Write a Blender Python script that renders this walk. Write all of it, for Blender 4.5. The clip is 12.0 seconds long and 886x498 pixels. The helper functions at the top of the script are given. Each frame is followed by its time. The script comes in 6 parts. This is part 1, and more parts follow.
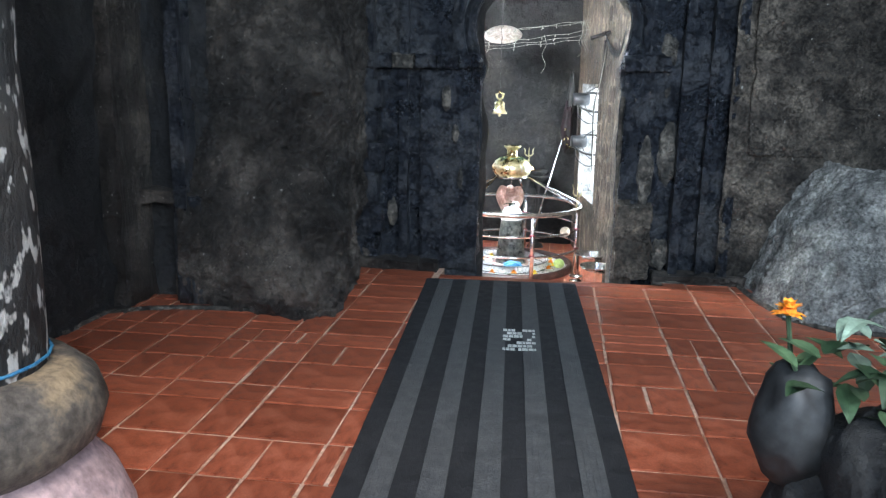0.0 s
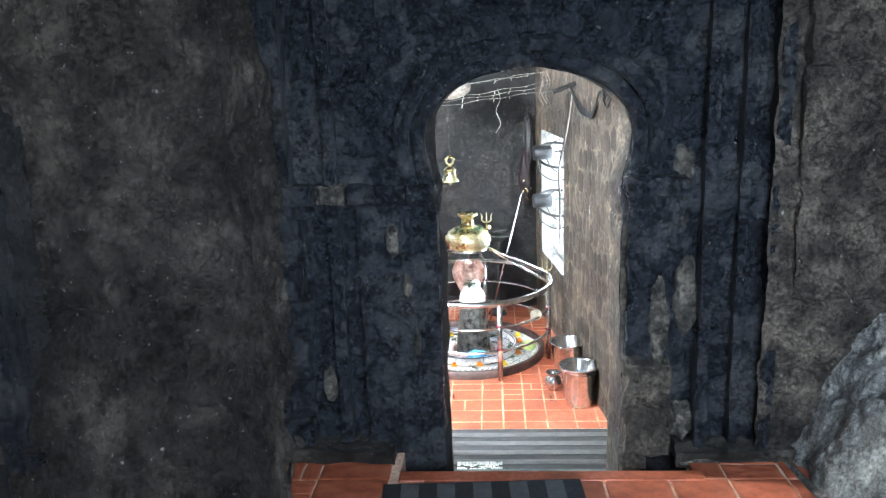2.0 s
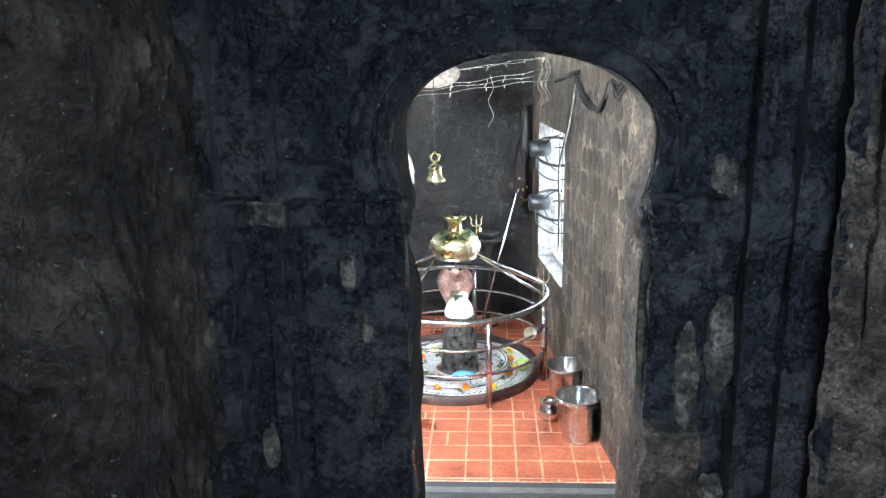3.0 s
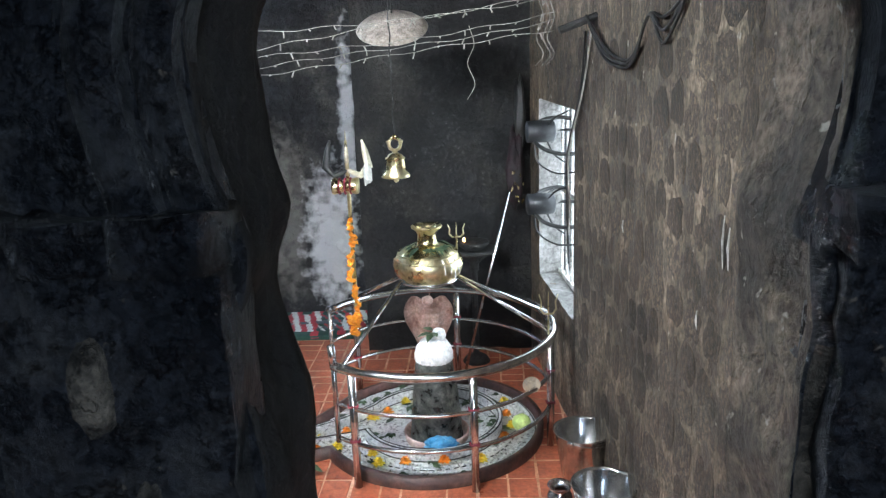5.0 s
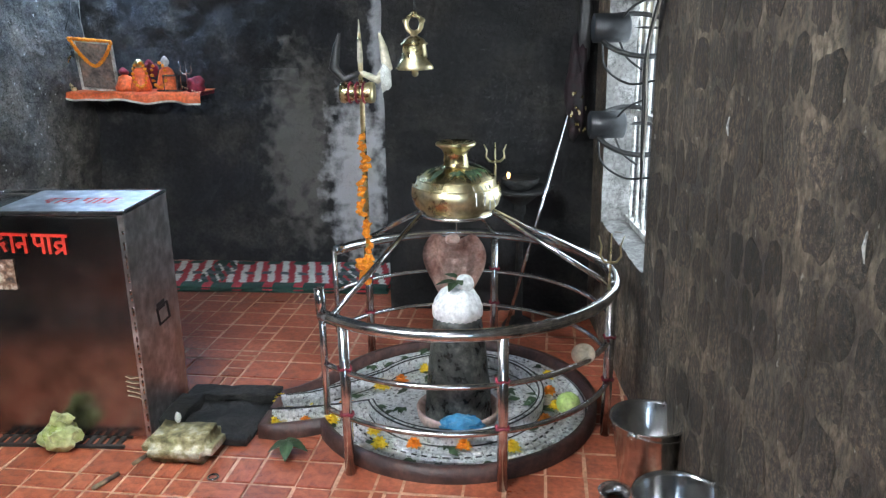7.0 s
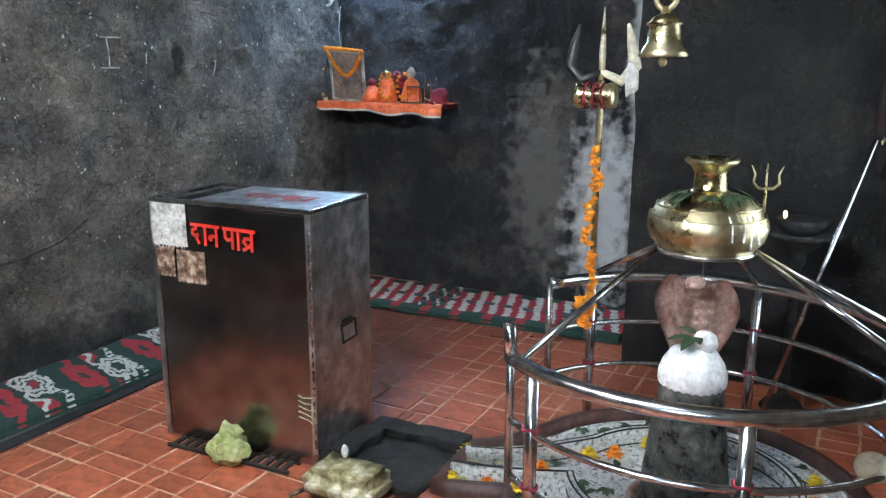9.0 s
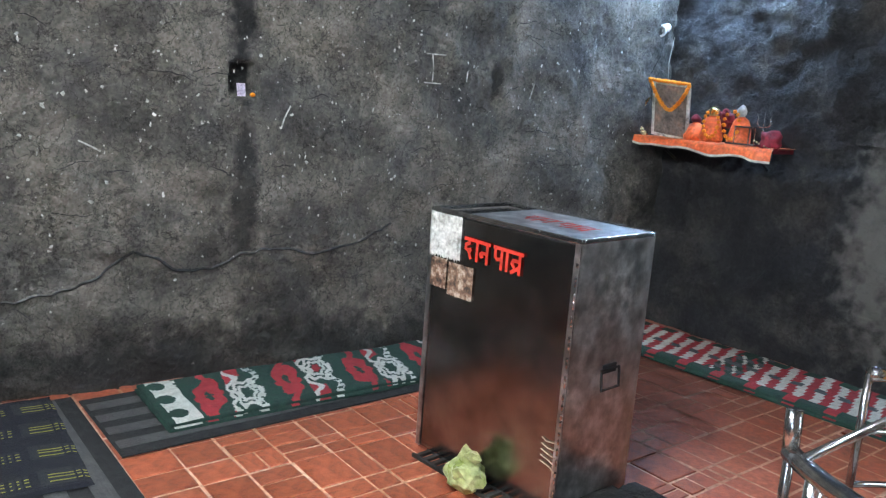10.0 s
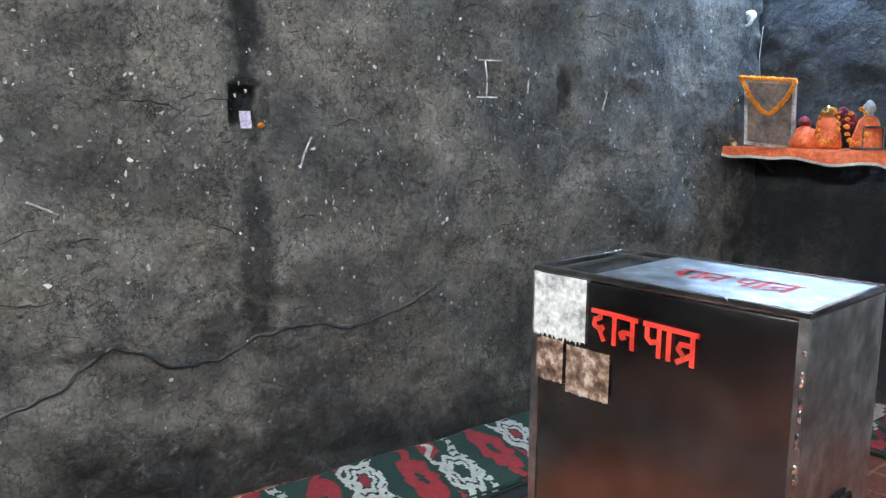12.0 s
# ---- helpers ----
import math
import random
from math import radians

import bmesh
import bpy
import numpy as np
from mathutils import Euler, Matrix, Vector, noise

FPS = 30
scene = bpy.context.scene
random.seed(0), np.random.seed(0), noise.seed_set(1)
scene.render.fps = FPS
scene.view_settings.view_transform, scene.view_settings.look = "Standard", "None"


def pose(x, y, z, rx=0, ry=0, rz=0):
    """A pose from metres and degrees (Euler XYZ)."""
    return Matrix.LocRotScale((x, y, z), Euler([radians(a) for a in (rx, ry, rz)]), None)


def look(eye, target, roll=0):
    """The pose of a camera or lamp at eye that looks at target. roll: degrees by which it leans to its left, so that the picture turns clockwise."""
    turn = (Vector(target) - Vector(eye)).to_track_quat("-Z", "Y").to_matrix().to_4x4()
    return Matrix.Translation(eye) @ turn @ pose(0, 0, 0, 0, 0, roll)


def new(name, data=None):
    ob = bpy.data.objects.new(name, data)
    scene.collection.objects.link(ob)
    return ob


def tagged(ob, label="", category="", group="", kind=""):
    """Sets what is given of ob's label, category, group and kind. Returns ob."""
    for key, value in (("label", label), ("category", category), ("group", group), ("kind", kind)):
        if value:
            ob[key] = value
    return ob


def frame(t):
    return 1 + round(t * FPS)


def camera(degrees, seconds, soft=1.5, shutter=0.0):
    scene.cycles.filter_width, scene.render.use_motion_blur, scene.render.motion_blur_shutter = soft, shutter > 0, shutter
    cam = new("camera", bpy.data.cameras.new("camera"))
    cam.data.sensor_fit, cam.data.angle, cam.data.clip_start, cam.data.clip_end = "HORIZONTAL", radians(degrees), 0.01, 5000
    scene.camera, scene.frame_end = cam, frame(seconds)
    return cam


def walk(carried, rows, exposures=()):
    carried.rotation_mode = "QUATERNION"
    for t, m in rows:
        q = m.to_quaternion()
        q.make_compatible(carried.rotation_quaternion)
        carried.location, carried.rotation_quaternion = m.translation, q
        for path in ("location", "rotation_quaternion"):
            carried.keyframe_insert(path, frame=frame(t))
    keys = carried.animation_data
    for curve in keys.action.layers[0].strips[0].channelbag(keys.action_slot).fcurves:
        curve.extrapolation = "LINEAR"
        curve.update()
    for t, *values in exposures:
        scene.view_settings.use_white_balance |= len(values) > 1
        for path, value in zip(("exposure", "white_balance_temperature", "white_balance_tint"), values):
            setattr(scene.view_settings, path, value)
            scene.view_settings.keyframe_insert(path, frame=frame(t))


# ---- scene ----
cam = camera(59.4, 12.0, 1.3)
PATH = [
    (0, (1.071, 0.669, 1.037), (0.802, 2.603, 0.605), 1.0),
    (0.5, (1.064, 0.973, 1.077), (0.788, 2.922, 0.72), -0.2),
    (1, (1.064, 1.239, 1.343), (0.856, 3.181, 0.912), -0.2),
    (1.5, (0.957, 1.562, 1.423), (0.797, 3.506, 0.983), -0.3),
    (2, (0.893, 1.847, 1.626), (0.766, 3.784, 1.147), -2.1),
    (2.5, (0.911, 2.181, 1.636), (0.796, 4.121, 1.162), -2.0),
    (2.7, (0.921, 2.329, 1.631), (0.803, 4.264, 1.139), -1.6),
    (4.3, (0.991, 3.455, 1.439), (0.889, 5.376, 0.893), -0.3),
    (4.5, (1.01, 3.625, 1.41), (0.891, 5.551, 0.885), 0.1),
    (5, (0.997, 3.937, 1.336), (0.89, 5.867, 0.821), -2.1),
    (5.5, (1.022, 4.193, 1.197), (0.931, 6.139, 0.749), -3.0),
    (6, (1.06, 4.41, 1.102), (0.857, 6.338, 0.609), -2.1),
    (6.5, (1.05, 4.59, 0.985), (0.844, 6.496, 0.417), -1.0),
    (8.3, (1.105, 5.122, 0.775), (0.519, 6.961, 0.251), -0.1),
    (8.5, (1.098, 5.175, 0.747), (0.458, 7.002, 0.246), 0.3),
    (9, (1.075, 5.31, 0.706), (0.17, 7.035, 0.251), 0.2),
    (9.5, (1.062, 5.437, 0.662), (-0.111, 6.985, 0.185), -1.5),
    (9.7, (1.09, 5.52, 0.655), (-0.24, 6.955, 0.235), 0.0),
    (10, (1.065, 5.567, 0.644), (-0.472, 6.788, 0.257), 4.2),
    (10.5, (0.969, 5.594, 0.647), (-0.649, 6.719, 0.302), 1.2),
    (11, (0.697, 5.644, 0.645), (-0.903, 6.81, 0.362), -1.9),
    (11.5, (0.458, 5.745, 0.604), (-1.151, 6.883, 0.267), -2.3),
    (12, (0.223, 5.89, 0.595), (-1.326, 7.115, 0.278), 0.4),
]
walk(cam, [(t, look(eye, target, roll)) for t, eye, target, roll in PATH],
     exposures=[(0.0, 1.4), (1.0, 1.6), (2.0, 1.6), (2.7, 1.35), (4.3, 0.4), (5.0, 0.25), (5.5, 0.15), (6.5, -0.1), (8.5, -0.18), (10.0, 0.08), (11.0, 0.15), (12.0, 0.1)])
# ---------------------------------------------------------------- light
sky_world = bpy.data.worlds.new("sky_world")
scene.world = sky_world
sky_world.use_nodes = True
wn = sky_world.node_tree.nodes
sky = wn.new("ShaderNodeTexSky")
sky.sky_type = 'NISHITA'
sky.sun_disc = False
sky.sun_elevation, sky.sun_rotation = radians(48), radians(150)
wn["Background"].inputs["Strength"].default_value = 0.12
sky_world.node_tree.links.new(sky.outputs[0], wn["Background"].inputs["Color"])


def lamp_area(name, m, sx, sy, watts, colour):
    data = bpy.data.lights.new(name, 'AREA')
    data.shape, data.size, data.size_y, data.energy, data.color = 'RECTANGLE', sx, sy, watts, colour
    ob = new(name, data)
    ob.matrix_world = m
    return ob


sun_data = bpy.data.lights.new("sun", 'SUN')
sun_data.energy, sun_data.angle, sun_data.color = 0.6, radians(14), (1.0, 0.97, 0.93)
sun = new("sun", sun_data)
sun.matrix_world = look((6, -9, 14), (0, 0, 0))

# daylight in the entrance, in the window's opening; the tube on the back wall and the unseen one added over the door
# are meshes that glow
day = lamp_area("entrance_daylight", look((1.75, 0.65, 1.95), (1.45, 4.8, 1.5)), 1.9, 1.5, 33, (0.64, 0.82, 1.0))
day.data.spread = radians(95)
lamp_area("window_daylight", look((1.80, 8.15, 0.49), (0.2, 7.9, 0.3)), 1.5, 1.5, 48, (0.76, 0.89, 1.0))

# ---------------------------------------------------------------- materials


def material(name, colours, scale=6.0, rough=0.7, metal=0.0, bump=0.2, fine=60.0, spots=None, spot_scale=30.0,
             spot_cut=0.66, stretch=(1, 1, 1), per_object=0.0, rough_var=0.15, bump_scale=None, coat=0.0, ledge=0.0, depth=0.02, grain=0.45, crack_shade=0.0, broad=0.0):
    """Two noises mix up to four colours; spots adds flecks of another colour."""
    mt = bpy.data.materials.new(name)
    mt.use_nodes = True
    nt = mt.node_tree
    n, l = nt.nodes, nt.links
    bsdf = n["Principled BSDF"]
    tc = n.new("ShaderNodeTexCoord")
    mp = n.new("ShaderNodeMapping")
    mp.inputs["Scale"].default_value = stretch
    l.new(tc.outputs["Object"], mp.inputs["Vector"])
    big = n.new("ShaderNodeTexNoise")
    big.inputs["Scale"].default_value, big.inputs["Detail"].default_value = scale, 8
    big.inputs["Roughness"].default_value = 0.65
    l.new(mp.outputs[0], big.inputs["Vector"])
    small = n.new("ShaderNodeTexNoise")
    small.inputs["Scale"].default_value, small.inputs["Detail"].default_value = fine, 5
    l.new(mp.outputs[0], small.inputs["Vector"])
    ramp = n.new("ShaderNodeValToRGB")
    els = ramp.color_ramp.elements
    k = len(colours)
    lo, hi = 0.37, 0.63
    els[0].position, els[1].position = lo, hi
    els[0].color, els[1].color = (*colours[0], 1), (*colours[-1], 1)
    for i in range(1, k - 1):
        e = els.new(lo + (hi - lo) * i / (k - 1))
        e.color = (*colours[i], 1)
    l.new(big.outputs["Fac"], ramp.inputs["Fac"])
    mix = n.new("ShaderNodeMix")
    mix.data_type, mix.blend_type = 'RGBA', 'MULTIPLY'
    mix.inputs["Factor"].default_value = 0.55 if grain < 0.5 else 0.9
    fr = n.new("ShaderNodeMapRange")
    fr.inputs["From Min"].default_value, fr.inputs["From Max"].default_value = 0.3, 0.7
    fr.inputs["To Min"].default_value, fr.inputs["To Max"].default_value = 1 - grain, 1 + grain * 1.25
    l.new(small.outputs["Fac"], fr.inputs["Value"])
    l.new(ramp.outputs["Color"], mix.inputs[6])
    l.new(fr.outputs[0], mix.inputs[7])
    out = mix.outputs[2]
    if per_object:
        oi = n.new("ShaderNodeObjectInfo")
        r2 = n.new("ShaderNodeMapRange")
        r2.inputs["To Min"].default_value, r2.inputs["To Max"].default_value = 1 - per_object, 1 + per_object
        l.new(oi.outputs["Random"], r2.inputs["Value"])
        m3 = n.new("ShaderNodeMix")
        m3.data_type, m3.blend_type = 'RGBA', 'MULTIPLY'
        m3.inputs["Factor"].default_value = 1.0
        l.new(out, m3.inputs[6])
        l.new(r2.outputs[0], m3.inputs[7])
        out = m3.outputs[2]
    if broad:
        # wide weathering that runs on from piece to piece
        geo = n.new("ShaderNodeNewGeometry")
        wide_noise = n.new("ShaderNodeTexNoise")
        wide_noise.inputs["Scale"].default_value, wide_noise.inputs["Detail"].default_value = 2.4, 7
        wide_noise.inputs["Roughness"].default_value = 0.6
        l.new(geo.outputs["Position"], wide_noise.inputs["Vector"])
        wr = n.new("ShaderNodeValToRGB")
        wr.color_ramp.elements[0].position, wr.color_ramp.elements[1].position = 0.36, 0.64
        wr.color_ramp.elements[0].color = (1 - broad, 1 - broad * 1.04, 1 - broad * 1.08, 1)
        wr.color_ramp.elements[1].color = (1 + broad * 1.05, 1 + broad * 0.93, 1 + broad * 0.8, 1)
        l.new(wide_noise.outputs["Fac"], wr.inputs["Fac"])
        m6 = n.new("ShaderNodeMix")
        m6.data_type, m6.blend_type = 'RGBA', 'MULTIPLY'
        m6.inputs["Factor"].default_value = 1.0
        l.new(out, m6.inputs[6])
        l.new(wr.outputs["Color"], m6.inputs[7])
        out = m6.outputs[2]
    if crack_shade:
        # shade of hairline cracks and ledges painted into the colour, along noise contours
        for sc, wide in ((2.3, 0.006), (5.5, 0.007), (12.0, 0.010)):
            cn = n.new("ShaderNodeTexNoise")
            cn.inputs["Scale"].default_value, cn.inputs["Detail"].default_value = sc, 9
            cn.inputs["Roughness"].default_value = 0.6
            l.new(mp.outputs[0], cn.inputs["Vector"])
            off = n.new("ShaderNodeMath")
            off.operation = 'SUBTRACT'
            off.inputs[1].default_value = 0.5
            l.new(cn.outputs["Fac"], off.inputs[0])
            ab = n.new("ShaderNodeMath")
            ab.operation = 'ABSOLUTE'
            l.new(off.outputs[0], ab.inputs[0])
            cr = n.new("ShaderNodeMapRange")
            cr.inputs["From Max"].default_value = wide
            cr.inputs["To Min"].default_value, cr.inputs["To Max"].default_value = 1 - crack_shade, 1.0
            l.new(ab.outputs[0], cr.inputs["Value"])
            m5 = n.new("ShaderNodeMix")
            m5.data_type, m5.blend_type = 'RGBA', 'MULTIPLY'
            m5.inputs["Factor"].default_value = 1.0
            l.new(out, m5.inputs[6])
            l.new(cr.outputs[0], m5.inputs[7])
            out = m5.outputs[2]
    if spots:
        vs = n.new("ShaderNodeTexNoise")
        vs.inputs["Scale"].default_value, vs.inputs["Detail"].default_value = spot_scale, 3
        l.new(mp.outputs[0], vs.inputs["Vector"])
        cut = n.new("ShaderNodeMapRange")
        cut.inputs["From Min"].default_value, cut.inputs["From Max"].default_value = spot_cut, spot_cut + 0.05
        l.new(vs.outputs["Fac"], cut.inputs["Value"])
        m4 = n.new("ShaderNodeMix")
        m4.data_type = 'RGBA'
        l.new(cut.outputs[0], m4.inputs["Factor"])
        l.new(out, m4.inputs[6])
        m4.inputs[7].default_value = (*spots, 1)
        out = m4.outputs[2]
    l.new(out, bsdf.inputs["Base Color"])
    rr = n.new("ShaderNodeMapRange")
    rr.inputs["From Min"].default_value, rr.inputs["From Max"].default_value = 0.3, 0.7
    rr.inputs["To Min"].default_value = max(0.02, rough - rough_var)
    rr.inputs["To Max"].default_value = min(1.0, rough + rough_var)
    l.new(big.outputs["Fac"], rr.inputs["Value"])
    l.new(rr.outputs[0], bsdf.inputs["Roughness"])
    bsdf.inputs["Metallic"].default_value = metal
    bsdf.inputs["Coat Weight"].default_value = coat
    if bump:
        add = n.new("ShaderNodeMath")
        add.operation = 'ADD'
        bn = n.new("ShaderNodeTexNoise")
        bn.inputs["Scale"].default_value, bn.inputs["Detail"].default_value = bump_scale or fine * 0.4, 8
        bn.inputs["Roughness"].default_value = 0.7
        l.new(mp.outputs[0], bn.inputs["Vector"])
        l.new(bn.outputs["Fac"], add.inputs[0])
        l.new(big.outputs["Fac"], add.inputs[1])
        bp = n.new("ShaderNodeBump")
        bp.inputs["Strength"].default_value, bp.inputs["Distance"].default_value = bump, depth
        height = add.outputs[0]
        if ledge:
            # flaked edges: two noises cut to steps
            for sc, cut in ((4.0, 0.5), (9.0, 0.55), (17.0, 0.58)):
                ns = n.new("ShaderNodeTexNoise")
                ns.inputs["Scale"].default_value, ns.inputs["Detail"].default_value = sc, 9
                ns.inputs["Roughness"].default_value = 0.62
                l.new(mp.outputs[0], ns.inputs["Vector"])
                st = n.new("ShaderNodeMapRange")
                st.inputs["From Min"].default_value, st.inputs["From Max"].default_value = cut - 0.012, cut + 0.012
                st.inputs["To Max"].default_value = ledge
                l.new(ns.outputs["Fac"], st.inputs["Value"])
                sm = n.new("ShaderNodeMath")
                sm.operation = 'ADD'
                l.new(height, sm.inputs[0])
                l.new(st.outputs[0], sm.inputs[1])
                height = sm.outputs[0]
        l.new(height, bp.inputs["Height"])
        l.new(bp.outputs["Normal"], bsdf.inputs["Normal"])
    return mt


def soft_patches(mt, marks, colour=(0.012, 0.012, 0.013), along_x=False):
    """Patches of one colour with soft edges, niche soot among them, at given (y, z, half width, half height, strength).
    """
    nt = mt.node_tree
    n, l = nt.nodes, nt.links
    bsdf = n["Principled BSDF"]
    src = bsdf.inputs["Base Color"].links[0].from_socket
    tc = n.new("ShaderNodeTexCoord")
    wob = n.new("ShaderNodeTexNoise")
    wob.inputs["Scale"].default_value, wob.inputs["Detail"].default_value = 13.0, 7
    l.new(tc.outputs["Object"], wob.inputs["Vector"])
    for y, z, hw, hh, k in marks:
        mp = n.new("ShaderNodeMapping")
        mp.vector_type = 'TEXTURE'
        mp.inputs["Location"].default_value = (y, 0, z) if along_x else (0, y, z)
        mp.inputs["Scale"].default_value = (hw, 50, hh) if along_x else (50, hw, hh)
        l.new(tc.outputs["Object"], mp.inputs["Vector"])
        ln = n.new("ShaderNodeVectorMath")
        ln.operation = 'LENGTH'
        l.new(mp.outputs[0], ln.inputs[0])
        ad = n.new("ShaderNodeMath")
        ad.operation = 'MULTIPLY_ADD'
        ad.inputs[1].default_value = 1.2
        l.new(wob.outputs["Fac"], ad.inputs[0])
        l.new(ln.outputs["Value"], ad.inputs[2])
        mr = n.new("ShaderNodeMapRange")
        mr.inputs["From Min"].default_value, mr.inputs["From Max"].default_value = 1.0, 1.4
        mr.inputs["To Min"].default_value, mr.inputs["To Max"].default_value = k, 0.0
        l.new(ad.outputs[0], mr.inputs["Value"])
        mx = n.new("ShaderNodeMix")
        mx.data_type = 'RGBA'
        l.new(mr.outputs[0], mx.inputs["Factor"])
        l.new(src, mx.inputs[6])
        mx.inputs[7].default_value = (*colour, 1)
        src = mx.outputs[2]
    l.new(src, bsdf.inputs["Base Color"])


def glow(name, colour, strength):
    mt = bpy.data.materials.new(name)
    mt.use_nodes = True
    b = mt.node_tree.nodes["Principled BSDF"]
    b.inputs["Base Color"].default_value = (*colour, 1)
    b.inputs["Emission Color"].default_value = (*colour, 1)
    b.inputs["Emission Strength"].default_value = strength
    return mt


# the bluish tint paints haze and sky light into the soot's colour
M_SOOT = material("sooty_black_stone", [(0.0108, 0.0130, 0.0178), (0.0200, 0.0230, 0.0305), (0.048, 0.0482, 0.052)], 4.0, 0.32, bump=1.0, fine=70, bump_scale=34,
                  spots=(0.12, 0.105, 0.09), spot_scale=34, spot_cut=0.69, ledge=0.5, depth=0.03, grain=0.5, crack_shade=0.5)
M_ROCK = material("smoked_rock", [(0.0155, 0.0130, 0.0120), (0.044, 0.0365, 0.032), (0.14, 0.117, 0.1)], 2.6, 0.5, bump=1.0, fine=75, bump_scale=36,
                  spots=(0.34, 0.32, 0.29), spot_scale=60, spot_cut=0.68, ledge=0.4, depth=0.04, grain=0.48, crack_shade=0.6, broad=0.35)
M_MOUND = material("grey_cement_render", [(0.16, 0.155, 0.145), (0.3, 0.285, 0.265), (0.46, 0.44, 0.4)], 6.0, 0.85, bump=1.0, fine=70, bump_scale=40, ledge=0.5, depth=0.04, grain=0.5, crack_shade=0.35)
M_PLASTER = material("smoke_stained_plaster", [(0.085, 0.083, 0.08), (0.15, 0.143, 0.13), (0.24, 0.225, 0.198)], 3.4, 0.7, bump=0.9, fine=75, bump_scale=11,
                     spots=(0.55, 0.53, 0.49), spot_scale=42, spot_cut=0.70, ledge=0.75, depth=0.05, grain=0.40, crack_shade=0.7, broad=0.34)
# soot at the niche; the last mark darkens the wall's foot, the fifth its back corner
soft_patches(M_PLASTER, [(6.975, 0.66, 0.10, 0.15, 0.95), (6.97, 0.92, 0.10, 0.30, 0.9), (6.98, 0.15, 0.10, 0.55, 0.75), (8.32, 0.75, 0.06, 0.16, 0.8), (9.75, 0.3, 0.6, 1.6, 0.75), (5.9, -0.5, 0.16, 0.7, 0.5), (7.2, -0.68, 3.2, 0.42, 0.72)])
M_BACK = material("black_smoked_wall", [(0.010, 0.0115, 0.016), (0.023, 0.024, 0.028), (0.06, 0.058, 0.056)], 2.8, 0.8, bump=0.8, fine=50, depth=0.03, ledge=0.4, grain=0.45, crack_shade=0.4, broad=0.4)
soft_patches(M_BACK, [(-0.52, 0.1, 0.34, 0.9, 0.75)], (0.185, 0.178, 0.165), True)
soft_patches(M_BACK, [(-0.16, -0.1, 0.30, 0.85, 0.9), (0.02, 0.75, 0.10, 1.0, 0.75)], (0.62, 0.63, 0.66), True)
# blackest sooty stone; on the porch's left walls it also paints in their shade
M_PIER = material("soot_and_shade_stone", [(0.0065, 0.007, 0.0085), (0.013, 0.013, 0.0145), (0.034, 0.032, 0.030)], 2.8, 0.75, bump=0.8, fine=50, depth=0.03, ledge=0.4, grain=0.45, crack_shade=0.4, broad=0.4)
M_JAMB = material("worn_brown_jamb_stone", [(0.05, 0.043, 0.036), (0.11, 0.093, 0.076), (0.22, 0.182, 0.145)], 6.0, 0.7, bump=1.0, fine=55, bump_scale=30,
                  spots=(0.45, 0.42, 0.37), spot_scale=26, spot_cut=0.69, ledge=0.6, depth=0.04, grain=0.55, crack_shade=0.4, broad=0.5)
M_ASHLAR = material("brown_weathered_ashlar", [(0.027, 0.023, 0.0205), (0.066, 0.055, 0.046), (0.145, 0.121, 0.099)], 5.0, 0.65, bump=1.0, fine=65, bump_scale=32,
                    spots=(0.36, 0.34, 0.31), spot_scale=38, spot_cut=0.7, ledge=0.5, depth=0.04, grain=0.55, crack_shade=0.5, broad=0.4)
M_STONE = material("weathered_masonry", [(0.031, 0.027, 0.0235), (0.074, 0.061, 0.049), (0.165, 0.131, 0.098)], 9.0, 0.75, bump=0.7, fine=45,
                   stretch=(1, 1, 0.8), per_object=0.36, spots=(0.36, 0.33, 0.28), spot_scale=40, spot_cut=0.68, ledge=0.5, depth=0.04, grain=0.6, crack_shade=0.4, broad=0.5)
M_MORTAR = material("old_mortar", [(0.047, 0.038, 0.0295), (0.117, 0.094, 0.070), (0.215, 0.176, 0.134)], 8.0, 0.62, bump=1.0, fine=60, stretch=(1, 1, 0.7), spots=(0.4, 0.37, 0.32), spot_scale=34, spot_cut=0.68, ledge=0.4, depth=0.025, grain=0.6, crack_shade=0.4, broad=0.5)
M_WHITE = material("flaking_whitewash", [(0.13, 0.128, 0.122), (0.21, 0.207, 0.2), (0.31, 0.306, 0.298)], 9.0, 0.8, bump=0.6, fine=60, grain=0.45, crack_shade=0.5)
M_TILE = material("terracotta_tile", [(0.2, 0.05, 0.025), (0.33, 0.085, 0.042), (0.42, 0.13, 0.07)], 3.0, 0.38, bump=0.12, fine=55, per_object=0.22)
M_GROUT = material("sandy_grout", [(0.4, 0.22, 0.14), (0.58, 0.37, 0.26), (0.68, 0.48, 0.36)], 5.0, 0.8, bump=0.4, fine=60)
M_MAT = material("black_rubber_mat", [(0.012, 0.012, 0.013), (0.02, 0.02, 0.021)], 20, 0.8, bump=0.3, fine=220)
M_MATGREY = material("grey_mat_pile", [(0.06, 0.06, 0.06), (0.095, 0.095, 0.093)], 20, 0.9, bump=0.5, fine=240)
M_STEEL = material("polished_steel", [(0.5, 0.5, 0.5), (0.62, 0.62, 0.62), (0.7, 0.69, 0.68)], 6, 0.2, 1.0, bump=0.03, fine=40, rough_var=0.08)
M_SHEET = material("brushed_steel_sheet", [(0.24, 0.24, 0.24), (0.28, 0.28, 0.28), (0.34, 0.34, 0.34)], 3.0, 0.23, 1.0, bump=0.015, fine=9, rough_var=0.05)
